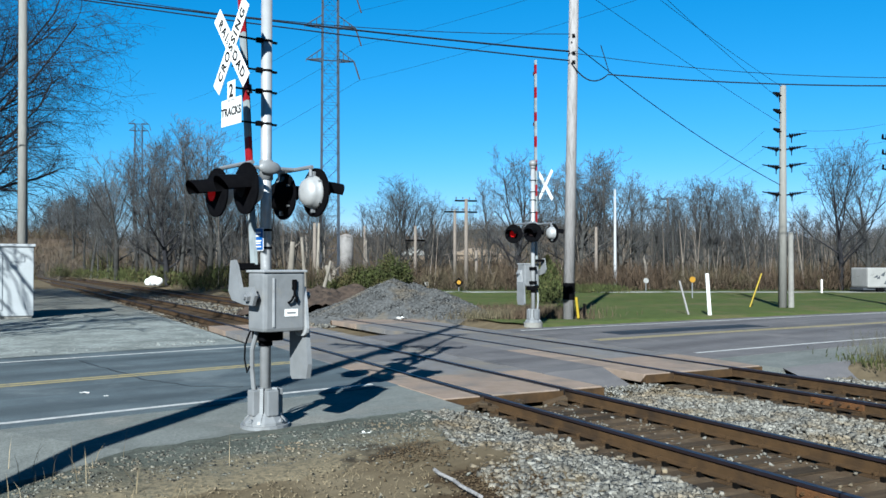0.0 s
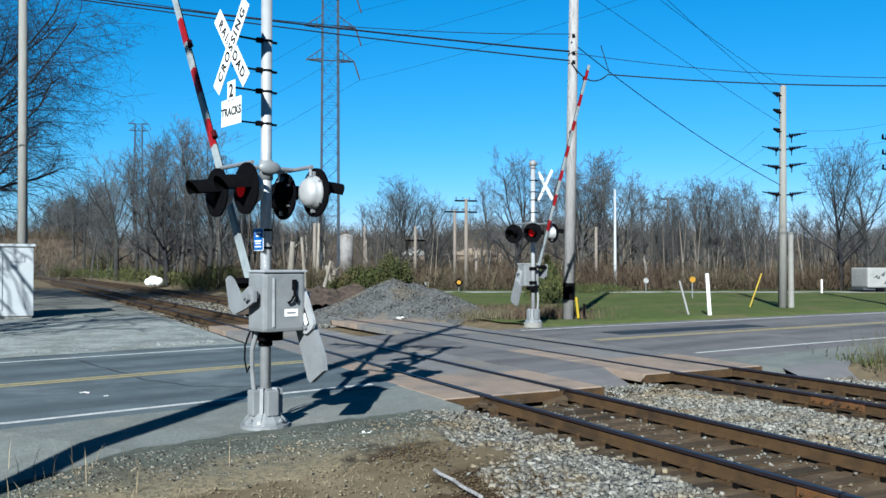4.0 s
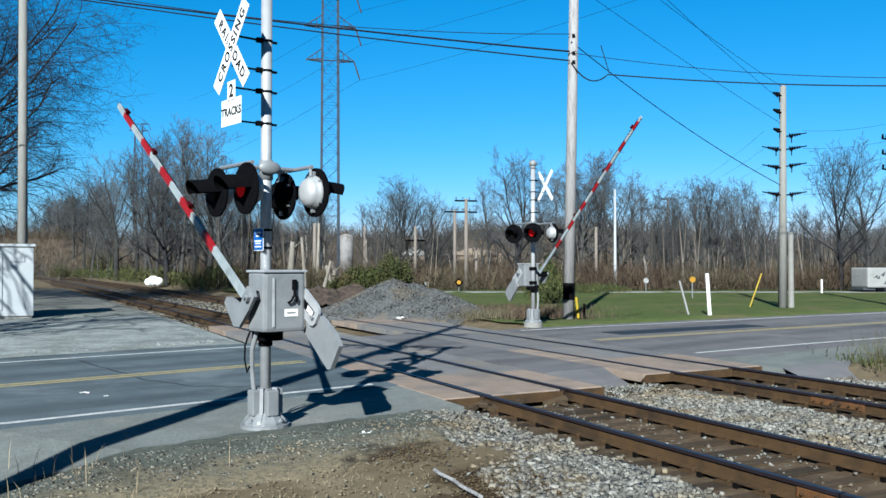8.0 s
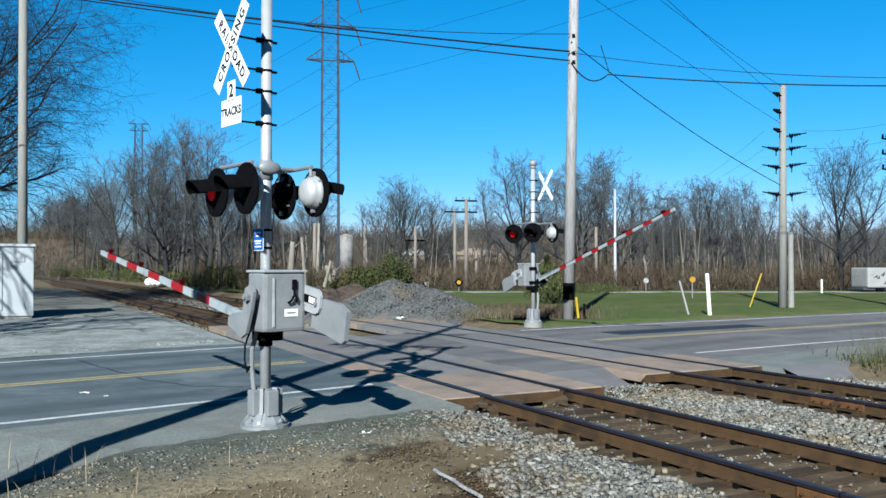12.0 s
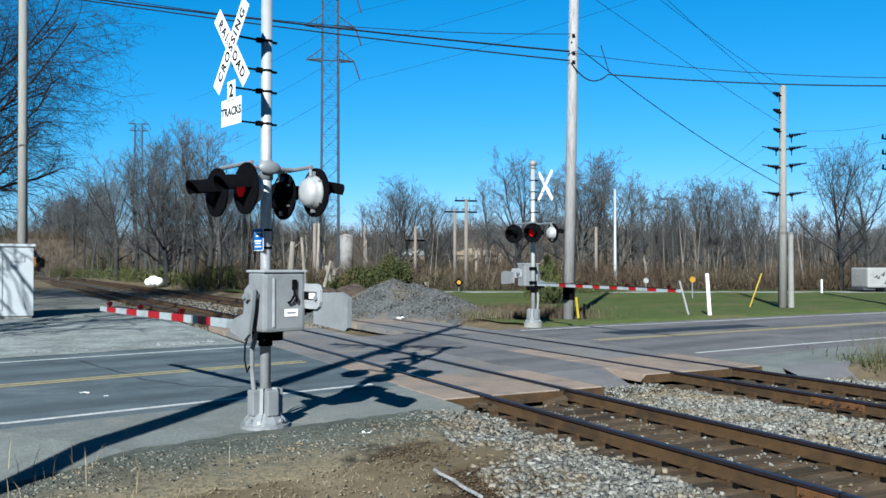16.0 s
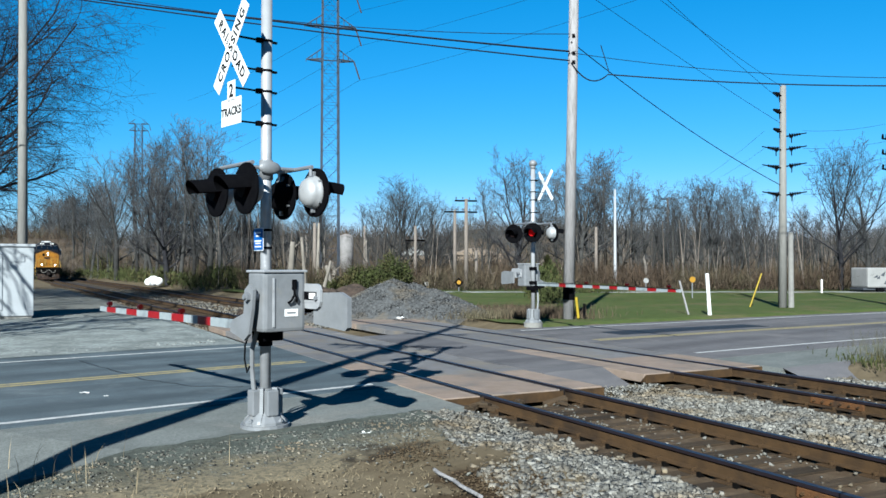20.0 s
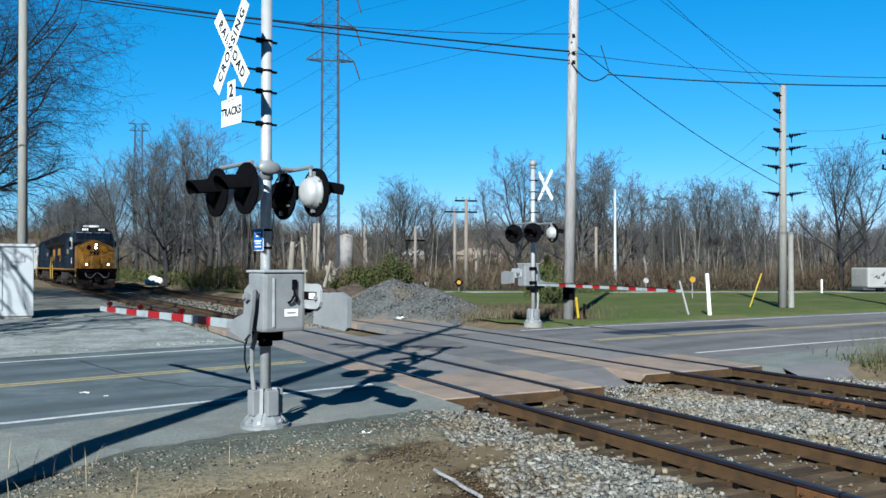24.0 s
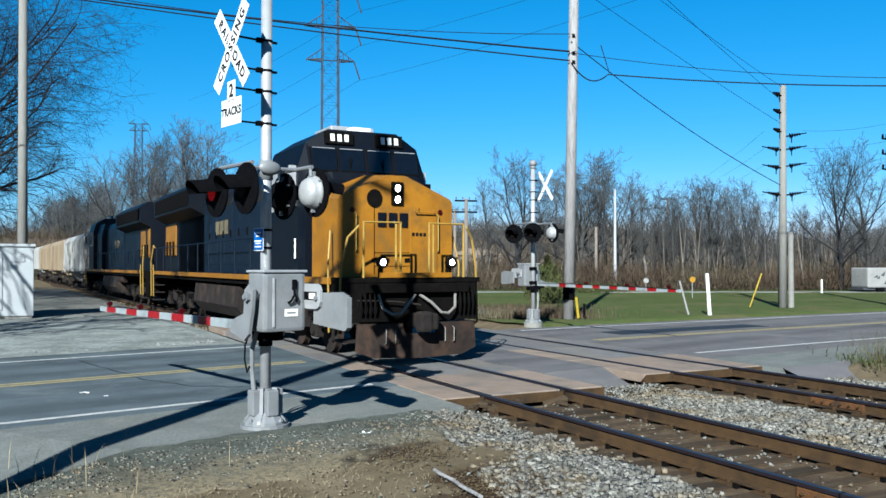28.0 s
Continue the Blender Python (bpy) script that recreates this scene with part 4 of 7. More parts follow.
    pipe(b, [(-0.53, -0.095, 1.64), (-0.545, -0.12, 1.58), (-0.53, -0.13, 1.53)], 0.014, 8)
    box(b, -0.53, -0.135, 1.68, -0.505, -0.075, 1.80, 0.006)
    part("latch_handle", b, M["black"], mech, "dark hasp handle")
    pl = part("name_plate", one_box(-0.508, -0.16, 1.36, -0.502, 0.02, 1.45, bevel=0.002), M["white_paint"], mech, "white plate with a dark bar")
    part("text_bar", one_box(-0.511, -0.13, 1.395, -0.509, -0.01, 1.415), M["grey_paint"], pl)
    b = B()
    box(b, -0.20, -0.14, 1.05, 0.10, 0.14, 1.18, 0.02)
    tube(b, (0, 0, 0.98), (0, 0, 1.2), 0.085, seg=14)
    part("mounting_clamp", b, M["black"], sig, "dark bracket under the housing")
    b = B()
    pipe(b, [(-0.10, 0.16, 1.20), (-0.02, 0.19, 0.95), (0.04, 0.16, 0.70), (0.05, 0.13, 0.44)], 0.030)
    part("conduit", b, M["grey_paint"], sig, "flexible grey conduit")
    b = B()
    pipe(b, [(-0.08, 0.24, 1.20), (0.03, 0.26, 1.0), (0.08, 0.24, 0.82), (0.05, 0.22, 0.66), (0.03, 0.20, 0.74)], 0.012, 6)
    part("cable", b, M["black"], sig, "thin black cable")
    for z in (1.25, 1.70):
        part("mast_clamp", one_box(-0.10, -0.09, z, 0.09, 0.09, z + 0.10, bevel=0.01), M["black"], sig)
    # the gate: everything that turns about the shaft
    gate = new("gate")
    gate.parent = sig
    gate.empty_display_size = 0.1
    gate.matrix_basis = Matrix.Translation(SHAFT)
    part("shaft", one_tube((0, -0.40, 0), (0, 0.44, 0), 0.045, seg=12), M["galv"], gate)
    for y0, y1 in ((0.37, 0.41),):
        o = [(-0.11, 0.08), (0.0, 0.15), (0.11, 0.08), (0.13, -0.20), (0.40, -0.28), (0.48, -0.34), (0.48, -0.43), (0.12, -0.52), (0.0, -0.44), (-0.08, -0.14)]
        part("arm_bracket", plate(B(), o, y0, y1), M["grey_paint"], gate, "grey steel arm bracket")
    b = B()
    tube(b, (0, 0.41, 0), (0, 0.455, 0), 0.06, seg=6)
    tube(b, (0, 0.455, 0), (0, 0.48, 0), 0.032, seg=6)
    part("pivot_nut", b, M["galv"], gate)
    part("cross_bar", one_box(0.36, 0.05, -0.46, 0.44, 0.37, -0.32, bevel=0.008), M["black"], gate, "dark cross bar")
    o = [(0.10, 0.12), (0.10, -0.12), (-0.20, -0.15), (-0.40, -0.15), (-0.46, -0.12), (-0.49, -0.06), (-0.49, 0.08), (-0.46, 0.13), (-0.41, 0.15), (-0.10, 0.15)]
    part("counterweight_arm", plate(B(), o, -0.295, -0.26), M["alu_paint"], gate, "pale steel counterweight arm")
    part("slot_plate", one_box(-0.42, -0.26, -0.045, -0.08, -0.252, 0.055, bevel=0.004), M["black"], gate, "dark slot")
    for q, zz in ((-0.42, -0.02), (-0.05, 0.0)):
        part("arm_bolt", one_tube((q, -0.26, zz), (q, -0.225, zz), 0.028, seg=6), M["galv"], gate)
    b = B()
    box(b, -0.40, -0.255, -0.03, -0.26, -0.247, 0.04, 0.003)
    part("slot_label", b, M["white_paint"], gate)
    part("slot_edge", one_box(-0.45, -0.259, -0.075, -0.05, -0.256, 0.085, bevel=0.001), M["alu_paint"], gate, "pale rim round the slot")
    o = [(-0.28, -0.33), (-0.96, -0.38), (-1.01, -0.34), (-1.01, 0.00), (-0.84, 0.06), (-0.28, 0.04)]
    part("counterweight", plate(B(), o, -0.36, -0.30), M["grey_paint"], gate, "slab counterweight of grey steel")
    # arm: tapered box beam in red and white
    arm_x = 0.42
    cuts = [(arm_x, reds[0][0], "arm_white", "reflective white stripe")]
    for k, (a, c) in enumerate(reds):
        cuts.append((a, c, "arm_red", "reflective red stripe"))
        nxt = reds[k + 1][0] if k + 1 < len(reds) else arm_len
        cuts.append((c, nxt, "arm_white", "reflective white stripe"))
    for a, c, paint, words in cuts:
        def hw(q):
            return 0.062 - 0.022 * q / arm_len
        bm = B()
        vs = []
        for q in (a, c):
            hh = hw(q)
            for yy, zz in ((-0.02, -hh), (0.02, -hh), (0.02, hh), (-0.02, hh)):
                vs.append(bm.verts.new((q, ARM_Y + yy, drop + zz)))
        for j in range(4):
            bm.faces.new((vs[j], vs[(j + 1) % 4], vs[4 + (j + 1) % 4], vs[4 + j]))
        bm.faces.new(vs[:4][::-1])
        bm.faces.new(vs[4:])
        bmesh.ops.recalc_face_normals(bm, faces=bm.faces)
        part("arm_section", bm, M[paint], gate, words)
    for q in (arm_len - 0.42, arm_len * 0.70, arm_len * 0.435):
        b = B()
        box(b, q - 0.015, ARM_Y - 0.015, drop + 0.04, q + 0.015, ARM_Y + 0.015, drop + 0.075, 0.004)
        tube(b, (q - 0.045, ARM_Y, drop + 0.098), (q + 0.045, ARM_Y, drop + 0.098), 0.034, seg=12)
        tube(b, (q - 0.055, ARM_Y, drop + 0.098), (q - 0.045, ARM_Y, drop + 0.098), 0.040, seg=12)
        part("arm_lamp", b, M["arm_lamp"], gate, "small dark red arm light")
    b = B()
    pipe(b, [(0.5, ARM_Y - 0.026, drop + 0.03), (arm_len * 0.45, ARM_Y - 0.026, drop + 0.05), (arm_len * 0.78, ARM_Y - 0.026, drop + 0.05), (arm_len - 0.1, ARM_Y - 0.026, drop + 0.04)], 0.008, 6)
    part("arm_cable", b, M["black"], gate)
    return sig, gate, lenses


sig_a, gate_a, lens_a = build_signal("crossing_signal", "silver crossing signal with crossbuck, lamps and near gate arm", pose(-2.19, 10.48, 0.0, 0, 0, 130.0), 0, 0, 6.06, ((1.62, 2.03), (2.50, 2.93), (3.39, 3.84), (4.32, 4.77), (5.27, 5.71)), -0.38, True, True, 5.5, 0.39, 0.47)
sig_b, gate_b, lens_b = build_signal("crossing_signal", "silver crossing signal on the far roadside with gate arm", pose(2.88, 27.1, 0.12, 0, 0, -62.5), 0, 34, 6.86, ((1.63, 1.98), (2.47, 2.83), (3.29, 3.62), (4.05, 4.40), (4.88, 5.18), (5.63, 5.98), (6.41, 6.71)), -0.335, False, False, 4.98, 0.55, 0.38)

# ---- poles and wires ----


def wire(name, pts, r, sag, label="", parent=None):
    bm = B()
    line = []
    for a, b in zip(pts[:-1], pts[1:]):
        a, b = Vector(a), Vector(b)
        n = 14
        for i in range(0 if not line else 1, n + 1):
            t = i / n
            p = a.lerp(b, t)
            p.z -= sag * 4 * t * (1 - t)
            line.append(p)
    pipe(bm, line, r, 5)
    ob = part(name, bm, M["wire"], parent)
    if not parent:
        tagged(ob, label, "cable")
    return ob


def wooden_pole(name, label, x, y, z0, z1, r0, r1, lean=(0, 0), m="pole_wood"):
    p = thing(name, label, "utility pole", pose(x, y, z0))
    part("shaft", one_tube((0, 0, -0.3), (lean[0], lean[1], z1 - z0), r0, r1, seg=16), M[m], p, smooth=True)
    return p


def crossarm(p, z, half, yaw, pins=4, m="pole_wood"):
    c, s = math.cos(yaw), math.sin(yaw)
    a = part("crossarm", one_box(-half, -0.05, -0.06, half, 0.05, 0.06, bevel=0.01, m=Matrix.Translation((0, 0, z)) @ Matrix.Rotation(yaw, 4, "Z")), M[m], p)
    for i in range(pins):
        q = -half + 0.1 + (2 * half - 0.2) * i / (pins - 1)
        b = B()
        tube(b, (c * q, s * q, z + 0.06), (c * q, s * q, z + 0.16), 0.015, seg=6)
        tube(b, (c * q, s * q, z + 0.14), (c * q, s * q, z + 0.26), 0.05, 0.035, seg=8)
        part("insulator", b, M["insulator"], a, "dark porcelain insulator")


# tall pole beside the far signal
pole_a = wooden_pole("utility_pole", "tall weathered wooden utility pole beside the road", 4.5, 30.5, 0.08, 14.5, 0.21, 0.16, (0.30, 0))
part("pole_wrap", one_tube((0.02, 0, 0.66), (0.035, 0, 1.26), 0.222, 0.221, seg=18), M["black"], pole_a, "black reflective wrap band")
for z in (9.2, 9.52, 10.15):
    part("wire_clamp", one_box(0.14, -0.25, z - 0.05, 0.24, -0.15, z + 0.05, bevel=0.01), M["black"], pole_a)
g = thing("guy_guard", "yellow plastic guard on a guy wire by the pole", "guy wire guard", pose(4.85, 30.4, 0.08))
part("guard_tube", one_tube((0.0, 0, 0), (-0.08, 0, 0.75), 0.05, seg=10), M["yellow_guard"], g)
part("guard_post", one_tube((0.22, 0.05, 0), (0.22, 0.05, 0.52), 0.045, seg=10), M["black"], g)

# pole with many brackets
pole_b = wooden_pole("utility_pole", "grey wooden power pole with stacked insulator brackets", 15.2, 38.0, 0.05, 10.05, 0.19, 0.13, (0.10, 0), "pole_grey")
for y, side in ((168, -1), (198, -1), (232, -1), (240, 1), (263, 1), (264, -1), (293, 1), (296, -1), (344, 1), (344, -1)):
    z = 1.97 + (470 - y) * 38 / 1500 - 0.05
    ln = 1.0 if y > 235 else 0.5
    b = B()
    root, tip = Vector((0.08, -0.05, z - 0.06)), Vector((0.08 + side * ln, -0.15, z + 0.10))
    tube(b, root, tip, 0.035, 0.025, seg=7)
    for k in range(5):
        p = root.lerp(tip, (0.28 + 0.10 * k) if ln > 0.6 else (0.45 + 0.1 * k))
        tube(b, p, p + (tip - root).normalized() * 0.05, 0.12 - 0.014 * k, 0.05, seg=10)
    tube(b, root.lerp(tip, 0.35), root.lerp(tip, 0.35) - Vector((0, 0, 0.32)), 0.03, 0.02, seg=6)
    part("insulator_bracket", b, M["black"], pole_b, "dark ribbed stand-off insulator")
post = thing("marker_post", "short pale grey pole standing close to the power pole", "pole", pose(15.55, 37.9, 0.05))
part("shaft", one_tube((0, 0, -0.2), (0, 0, 3.4), 0.13, 0.11, seg=12), M["concrete"], post)

# next pole, just outside the view, with its brackets
pole_e = wooden_pole("utility_pole", "grey wooden power pole with stacked brackets farther along", 21.0, 39.0, 0.05, 9.4, 0.18, 0.13, (0, 0), "pole_grey")
for y in (247, 274, 301):
    z = 1.97 + (470 - y) * 39 / 1500
    b = B()
    tube(b, (0, 0, z - 0.1), (-0.78, -0.05, z), 0.05, 0.04, seg=7)
    for k in (-0.74, -0.56):
        tube(b, (k, -0.05, z - 0.02), (k, -0.05, z + 0.2), 0.06, 0.04, seg=8)
    part("insulator_bracket", b, M["black"], pole_e, "dark stand-off insulator")

# pole by the signal cabinet
wooden_pole("utility_pole", "pale wooden utility pole behind the signal cabinet", -16.35, 33.0, 0.0, 13.5, 0.19, 0.15, (-0.1, 0), "pole_grey")

# pole that throws the long shadow, beside the camera
pole_d = wooden_pole("utility_pole", "wooden utility pole standing beside the viewpoint", -5.54, 2.4, 0.0, 15.0, 0.245, 0.14)
crossarm(pole_d, 10.45, 1.75, radians(-17), 4)
crossarm(pole_d, 12.5, 1.0, radians(-17), 3)
for q, r, h in ((-1.2, 0.07, 0.32), (-0.75, 0.07, 0.3), (0.75, 0.07, 0.3), (1.2, 0.07, 0.32)):
    x, y = q * math.cos(radians(-17)), q * math.sin(radians(-17)) - 0.10
    part("fuse_cutout", one_tube((x, y, 10.42 - h), (x + 0.08, y, 10.42), r, r * 0.7, seg=10), M["galv"], pole_d, "grey fuse cutout under the crossarm")
can = part("transformer", one_tube((0.1, -0.45, 9.75), (0.1, -0.45, 10.45), 0.20, seg=16), M["galv"], pole_d, "grey cylindrical transformer can")
part("bushing", one_tube((0.1, -0.45, 10.45), (0.1, -0.45, 10.75), 0.05, 0.03, seg=8), M["insulator"], can)

# far wooden poles in the brush: base x, depth, top height, radius
for px, Z, ytop, ybase, w, arms in ((825, 62, 352, 522, 0.16, (352, 372)), (805, 66, 372, 520, 0.14, (372,)), (735, 70, 400, 505, 0.14, (423,)), (1055, 66, 402, 522, 0.14, ()), (557, 75, 395, 512, 0.2, ()), (645, 80, 400, 500, 0.12, ()), (1182, 90, 350, 505, 0.13, (350,)), (843, 68, 440, 520, 0.13, ())):
    x = (px - 784) * Z / 1500
    z1 = 1.97 + (470 - ytop) * Z / 1500
    p = wooden_pole("line_pole", "weathered wooden line pole among bare trees", x, Z, 0.1, z1, w, w * 0.75, m="pole_far")
    p["group"] = "line poles"
    for ya in arms:
        crossarm(p, 1.97 + (470 - ya) * Z / 1500 - 0.25, 0.85, 0.25, m="black")
metal = thing("metal_pole", "pale slender metal pole in front of the trees", "pole", pose(13.2, 65.0, 0.1))
part("shaft", one_tube((0, 0, -0.2), (0, 0, 7.7), 0.15, 0.08, seg=12), M["alu_paint"], metal)

# wires
C_TOP, NEXT = (-16.4, 33.0), (25.4, 28.0)
wire("overhead_cable", [(*C_TOP, 12.77), (4.55, 30.3, 9.65)], 0.034, 0.12, "thick black overhead cable slung between two poles")
wire("overhead_cable", [(*C_TOP, 12.70), (4.55, 30.3, 9.32)], 0.026, 0.12, "black overhead cable slung between two poles")
wire("overhead_cable", [(*C_TOP, 13.1), (4.55, 30.3, 10.28)], 0.014, 0.55, "thin black overhead wire slung between two poles")
wire("overhead_cable", [(4.6, 30.3, 9.25), (5.9, 30.2, 8.80), (*NEXT, 8.35)], 0.024, 0.42, "black overhead cable sagging beyond the tall pole")
wire("overhead_cable", [(4.6, 30.3, 9.6), (*NEXT, 8.8)], 0.012, 0.75, "thin overhead wire sagging beyond the tall pole")
wire("guy_cable", [(4.6, 30.3, 10.0), (15.2, 38.0, 5.55)], 0.018, 0.30, "black service cable running down from the tall pole")
wire("guy_cable", [(5.65, 30.2, 9.85), (5.95, 30.2, 8.85)], 0.016, 0.0, "short black drop wire hanging on the cable")
for a, b in (((3.6, 25, 12.1), (15.25, 38, 10.0)), ((4.35, 25, 12.1), (15.2, 38, 9.4)), ((1.43, 25, 12.1), (15.2, 38, 8.35))):
    wire("power_wire", [a, b], 0.009, 0.15, "thin power line ending at the bracket pole")

for y in (232, 263, 293, 344):
    z = 1.97 + (470 - y) * 38 / 1500
    wire("power_wire", [(16.1, 37.85, z), (20.3, 38.95, 1.97 + (470 - y + 12) * 39 / 1500), (34, 41, z + 1.4)], 0.006, 0.12, "thin power line strung between the bracket poles")
    wire("power_wire", [(14.4, 37.85, z), (23.88 + (y - 290) * 0.012, 90.0, 9.2)], 0.005, 0.6, "thin power line running off over the field")

# ---- lattice towers ----


def lattice_tower(name, label, x, y, height, base, top, arms, mat_name, r, panels):
    t = thing(name, label, "transmission tower", pose(x, y, 0.0, 0, 0, 12))
    def corner(i, z):
        h = base + (top - base) * z / height
        return Vector(((-1, 1, 1, -1)[i] * h, (-1, -1, 1, 1)[i] * h, z))
    zs = [height * k / panels for k in range(panels + 1)]
    web = r * (0.19 if height / panels < 3 else 0.42)
    for i in range(4):
        part("leg", one_tube(corner(i, 0), corner(i, height), r, r * 0.8, seg=6), M[mat_name], t)
    for f in range(4):
        b = B()
        for z0, z1 in zip(zs[:-1], zs[1:]):
            tube(b, corner(f, z0), corner((f + 1) % 4, z1), web, seg=4, caps=False)
            tube(b, corner((f + 1) % 4, z0), corner(f, z1), web, seg=4, caps=False)
            tube(b, corner(f, z1), corner((f + 1) % 4, z1), web, seg=4, caps=False)
        part("bracing", b, M[mat_name], t)
    for z, ln in arms:
        part("tower_beam", one_tube((-ln, 0, z), (ln, 0, z), r * 0.8, seg=5), M[mat_name], t)
        for s in (-1, 1):
            b = B()
            h = top
            tube(b, (s * h, -h, z), (s * ln, 0, z), r * 0.8, seg=5)
            tube(b, (s * h, h, z), (s * ln, 0, z), r * 0.8, seg=5)
            tube(b, (s * h, 0, z + 1.6), (s * ln, 0, z), r * 0.7, seg=5)
            for k in (0.35, 0.65):
                tube(b, (s * (h + (ln - h) * k), 0, z), (s * (h + (ln - h) * k), 0, z + 1.6 * (1 - k)), r * 0.5, seg=4)
            arm = part("tower_arm", b, M[mat_name], t)
            b = B()
            e = Vector((s * ln + 0.75 * (1 if s > 0 else 0), 0, z - 2.3)) if s > 0 else Vector((s * ln, 0, z - 0.3))
            tube(b, (s * ln, 0, z), e, 0.09 if s > 0 else 0.03, seg=8)
            part("insulator_string", b, M["insulator"], arm, "dark insulator string")
    return t


def tz(y, Z):
    return 1.97 + (470 - y) * Z / 1500


lattice_tower("transmission_tower", "tall grey steel lattice transmission tower behind the tracks", -14.7, 110.0, 46, 1.15, 0.95, ((tz(106, 110), 3.1), (tz(46, 110), 3.3), (tz(-14, 110), 3.3)), "steel_far", 0.10, 22)
lattice_tower("transmission_tower", "distant pale lattice transmission tower over the trees", -108.0, 300.0, 52, 1.6, 1.2, ((tz(219, 300), 3.4), (tz(231, 300), 3.2)), "steel_far", 0.13, 14)
for y in (142, 80, 18):
    a = ((634 - 784) * 110 / 1500, 110, tz(y, 110))
    wire("transmission_wire", [a, ((1360 - 784) * 60 / 1500, 60, tz(y - 222, 60))], 0.016, 0.5, "thin high-voltage wire strung from the tower")
    wire("transmission_wire", [a, ((330 - 784) * 230 / 1500, 230, tz(y + 160, 230))], 0.02, 1.0, "thin high-voltage wire strung behind the tower")

# ---- signal cabinet ----
cab = thing("signal_cabinet", "white steel railway signal cabinet on pale gravel", "signal cabinet", pose(-14.96, 31.0, 0.05, 0, 0, 27))
part("body", one_box(-2.6, 0, 0.08, 0, 2.2, 2.60, bevel=0.02), M["cabinet"], cab, "white painted steel walls")
part("roof", one_box(-2.66, -0.06, 2.60, 0.06, 2.26, 2.70, bevel=0.02), M["cabinet"], cab, "slightly overhanging white lid")
part("plinth", one_box(-2.55, 0.05, -0.15, -0.05, 2.15, 0.08), M["concrete"], cab)
part("cabinet_door", one_box(-2.2, -0.03, 0.30, -1.02, 0.0, 2.35, bevel=0.01), M["cabinet"], cab)
part("vent", one_box(-0.80, -0.03, 2.05, -0.3, 0.0, 2.3, bevel=0.008), M["cabinet"], cab)

# ---- gravel heap and dirt bank ----


def mound(name, label, category, peaks, x0, x1, y0, y1, n, m, rough, kind=""):
    verts, faces = [], []
    nx, ny = n, max(12, int(n * (y1 - y0) / (x1 - x0)))
    for j in range(ny + 1):
        for i in range(nx + 1):
            x, y = x0 + (x1 - x0) * i / nx, y0 + (y1 - y0) * j / ny
            z = -0.35
            for px, py, ph, pr in peaks:
                d = math.hypot(x - px, (y - py) * 1.0) / pr
                z = max(z, ph * max(-0.4, 1 - d ** 1.1))
            z += rough * (noise.noise((x * 1.7, y * 1.7, 5)) + 0.6 * noise.noise((x * 5, y * 5, 2)) + 0.4 * noise.noise((x * 13, y * 13, 2)))
            verts.append((x, y, z))
    for j in range(ny):
        for i in range(nx):
            a = j * (nx + 1) + i
            faces.append((a, a + 1, a + nx + 2, a + nx + 1))
    ob = new(name, raw(name, verts, faces, m, False))
    tagged(ob, label, category, kind=kind)
    return ob


mound("gravel_mound", "heap of dark grey crushed gravel beside the tracks", "gravel heap", ((-2.0, 34.0, 1.42, 3.0), (-0.4, 33.6, 1.05, 2.4), (-3.2, 33.6, 0.75, 2.2), (0.5, 33.3, 0.6, 1.6), (-1.2, 34.4, 1.25, 2.6)), -6.2, 3.0, 30.8, 38.0, 90, M["grey_stone"], 0.07)
rng_h = random.Random(3)
pl = []
for _ in range(5000):
    x, y = rng_h.uniform(-5.4, 2.0), rng_h.uniform(31.3, 34.5)
    z = -0.35
    for px, py, ph, pr in ((-2.0, 34.0, 1.42, 3.0), (-0.4, 33.6, 1.05, 2.4), (-3.2, 33.6, 0.75, 2.2), (0.5, 33.3, 0.6, 1.6), (-1.2, 34.4, 1.25, 2.6)):
        z = max(z, ph * max(-0.4, 1 - (math.hypot(x - px, y - py) / pr) ** 1.1))
    if z > 0.02:
        pl.append((x, y, z + 0.015, 0.02 + 0.045 * rng_h.random() ** 2))
stones("heap_stones", pl, M["grey_stone"], "loose grey stones on the gravel heap", "gravel", 9)
mound("dirt_bank", "bank of dark brown earth and roots", "dirt bank", ((-5.6, 38.5, 1.0, 3.4), (-4.2, 39.5, 1.1, 2.6)), -9.0, -1.8, 36.0, 42.5, 50, M["root_earth"], 0.16)

# pale broken trunks by the tower
for px, y0, y1, Z, w, bend in ((512, 428, 520, 52, 0.26, 0.2), (541, 420, 500, 60, 0.16, -0.3), (572, 462, 505, 56, 0.15, 0.5), (590, 470, 500, 58, 0.2, -0.5), (562, 395, 510, 70, 0.17, 0.1)):
    t = thing("dead_tree", "pale broken dead tree beside the tracks", "dead tree", pose((px - 784) * Z / 1500, Z, 0.0), group="dead trees")
    zt = tz(y0, Z)
    b = pipe(B(), [(0, 0, -0.1), (bend * 0.2, 0, zt * 0.3), (bend * 0.6, 0.1, zt * 0.65), (bend, 0.05, zt)], w, 9)
    for v in b.verts:
        k = 1 - 0.45 * max(0, v.co.z) / zt
        c = bend * (v.co.z / zt)
        v.co.x, v.co.y = c + (v.co.x - c) * k, v.co.y * k
    part("stem", b, M["pale_bark"], t, smooth=True)

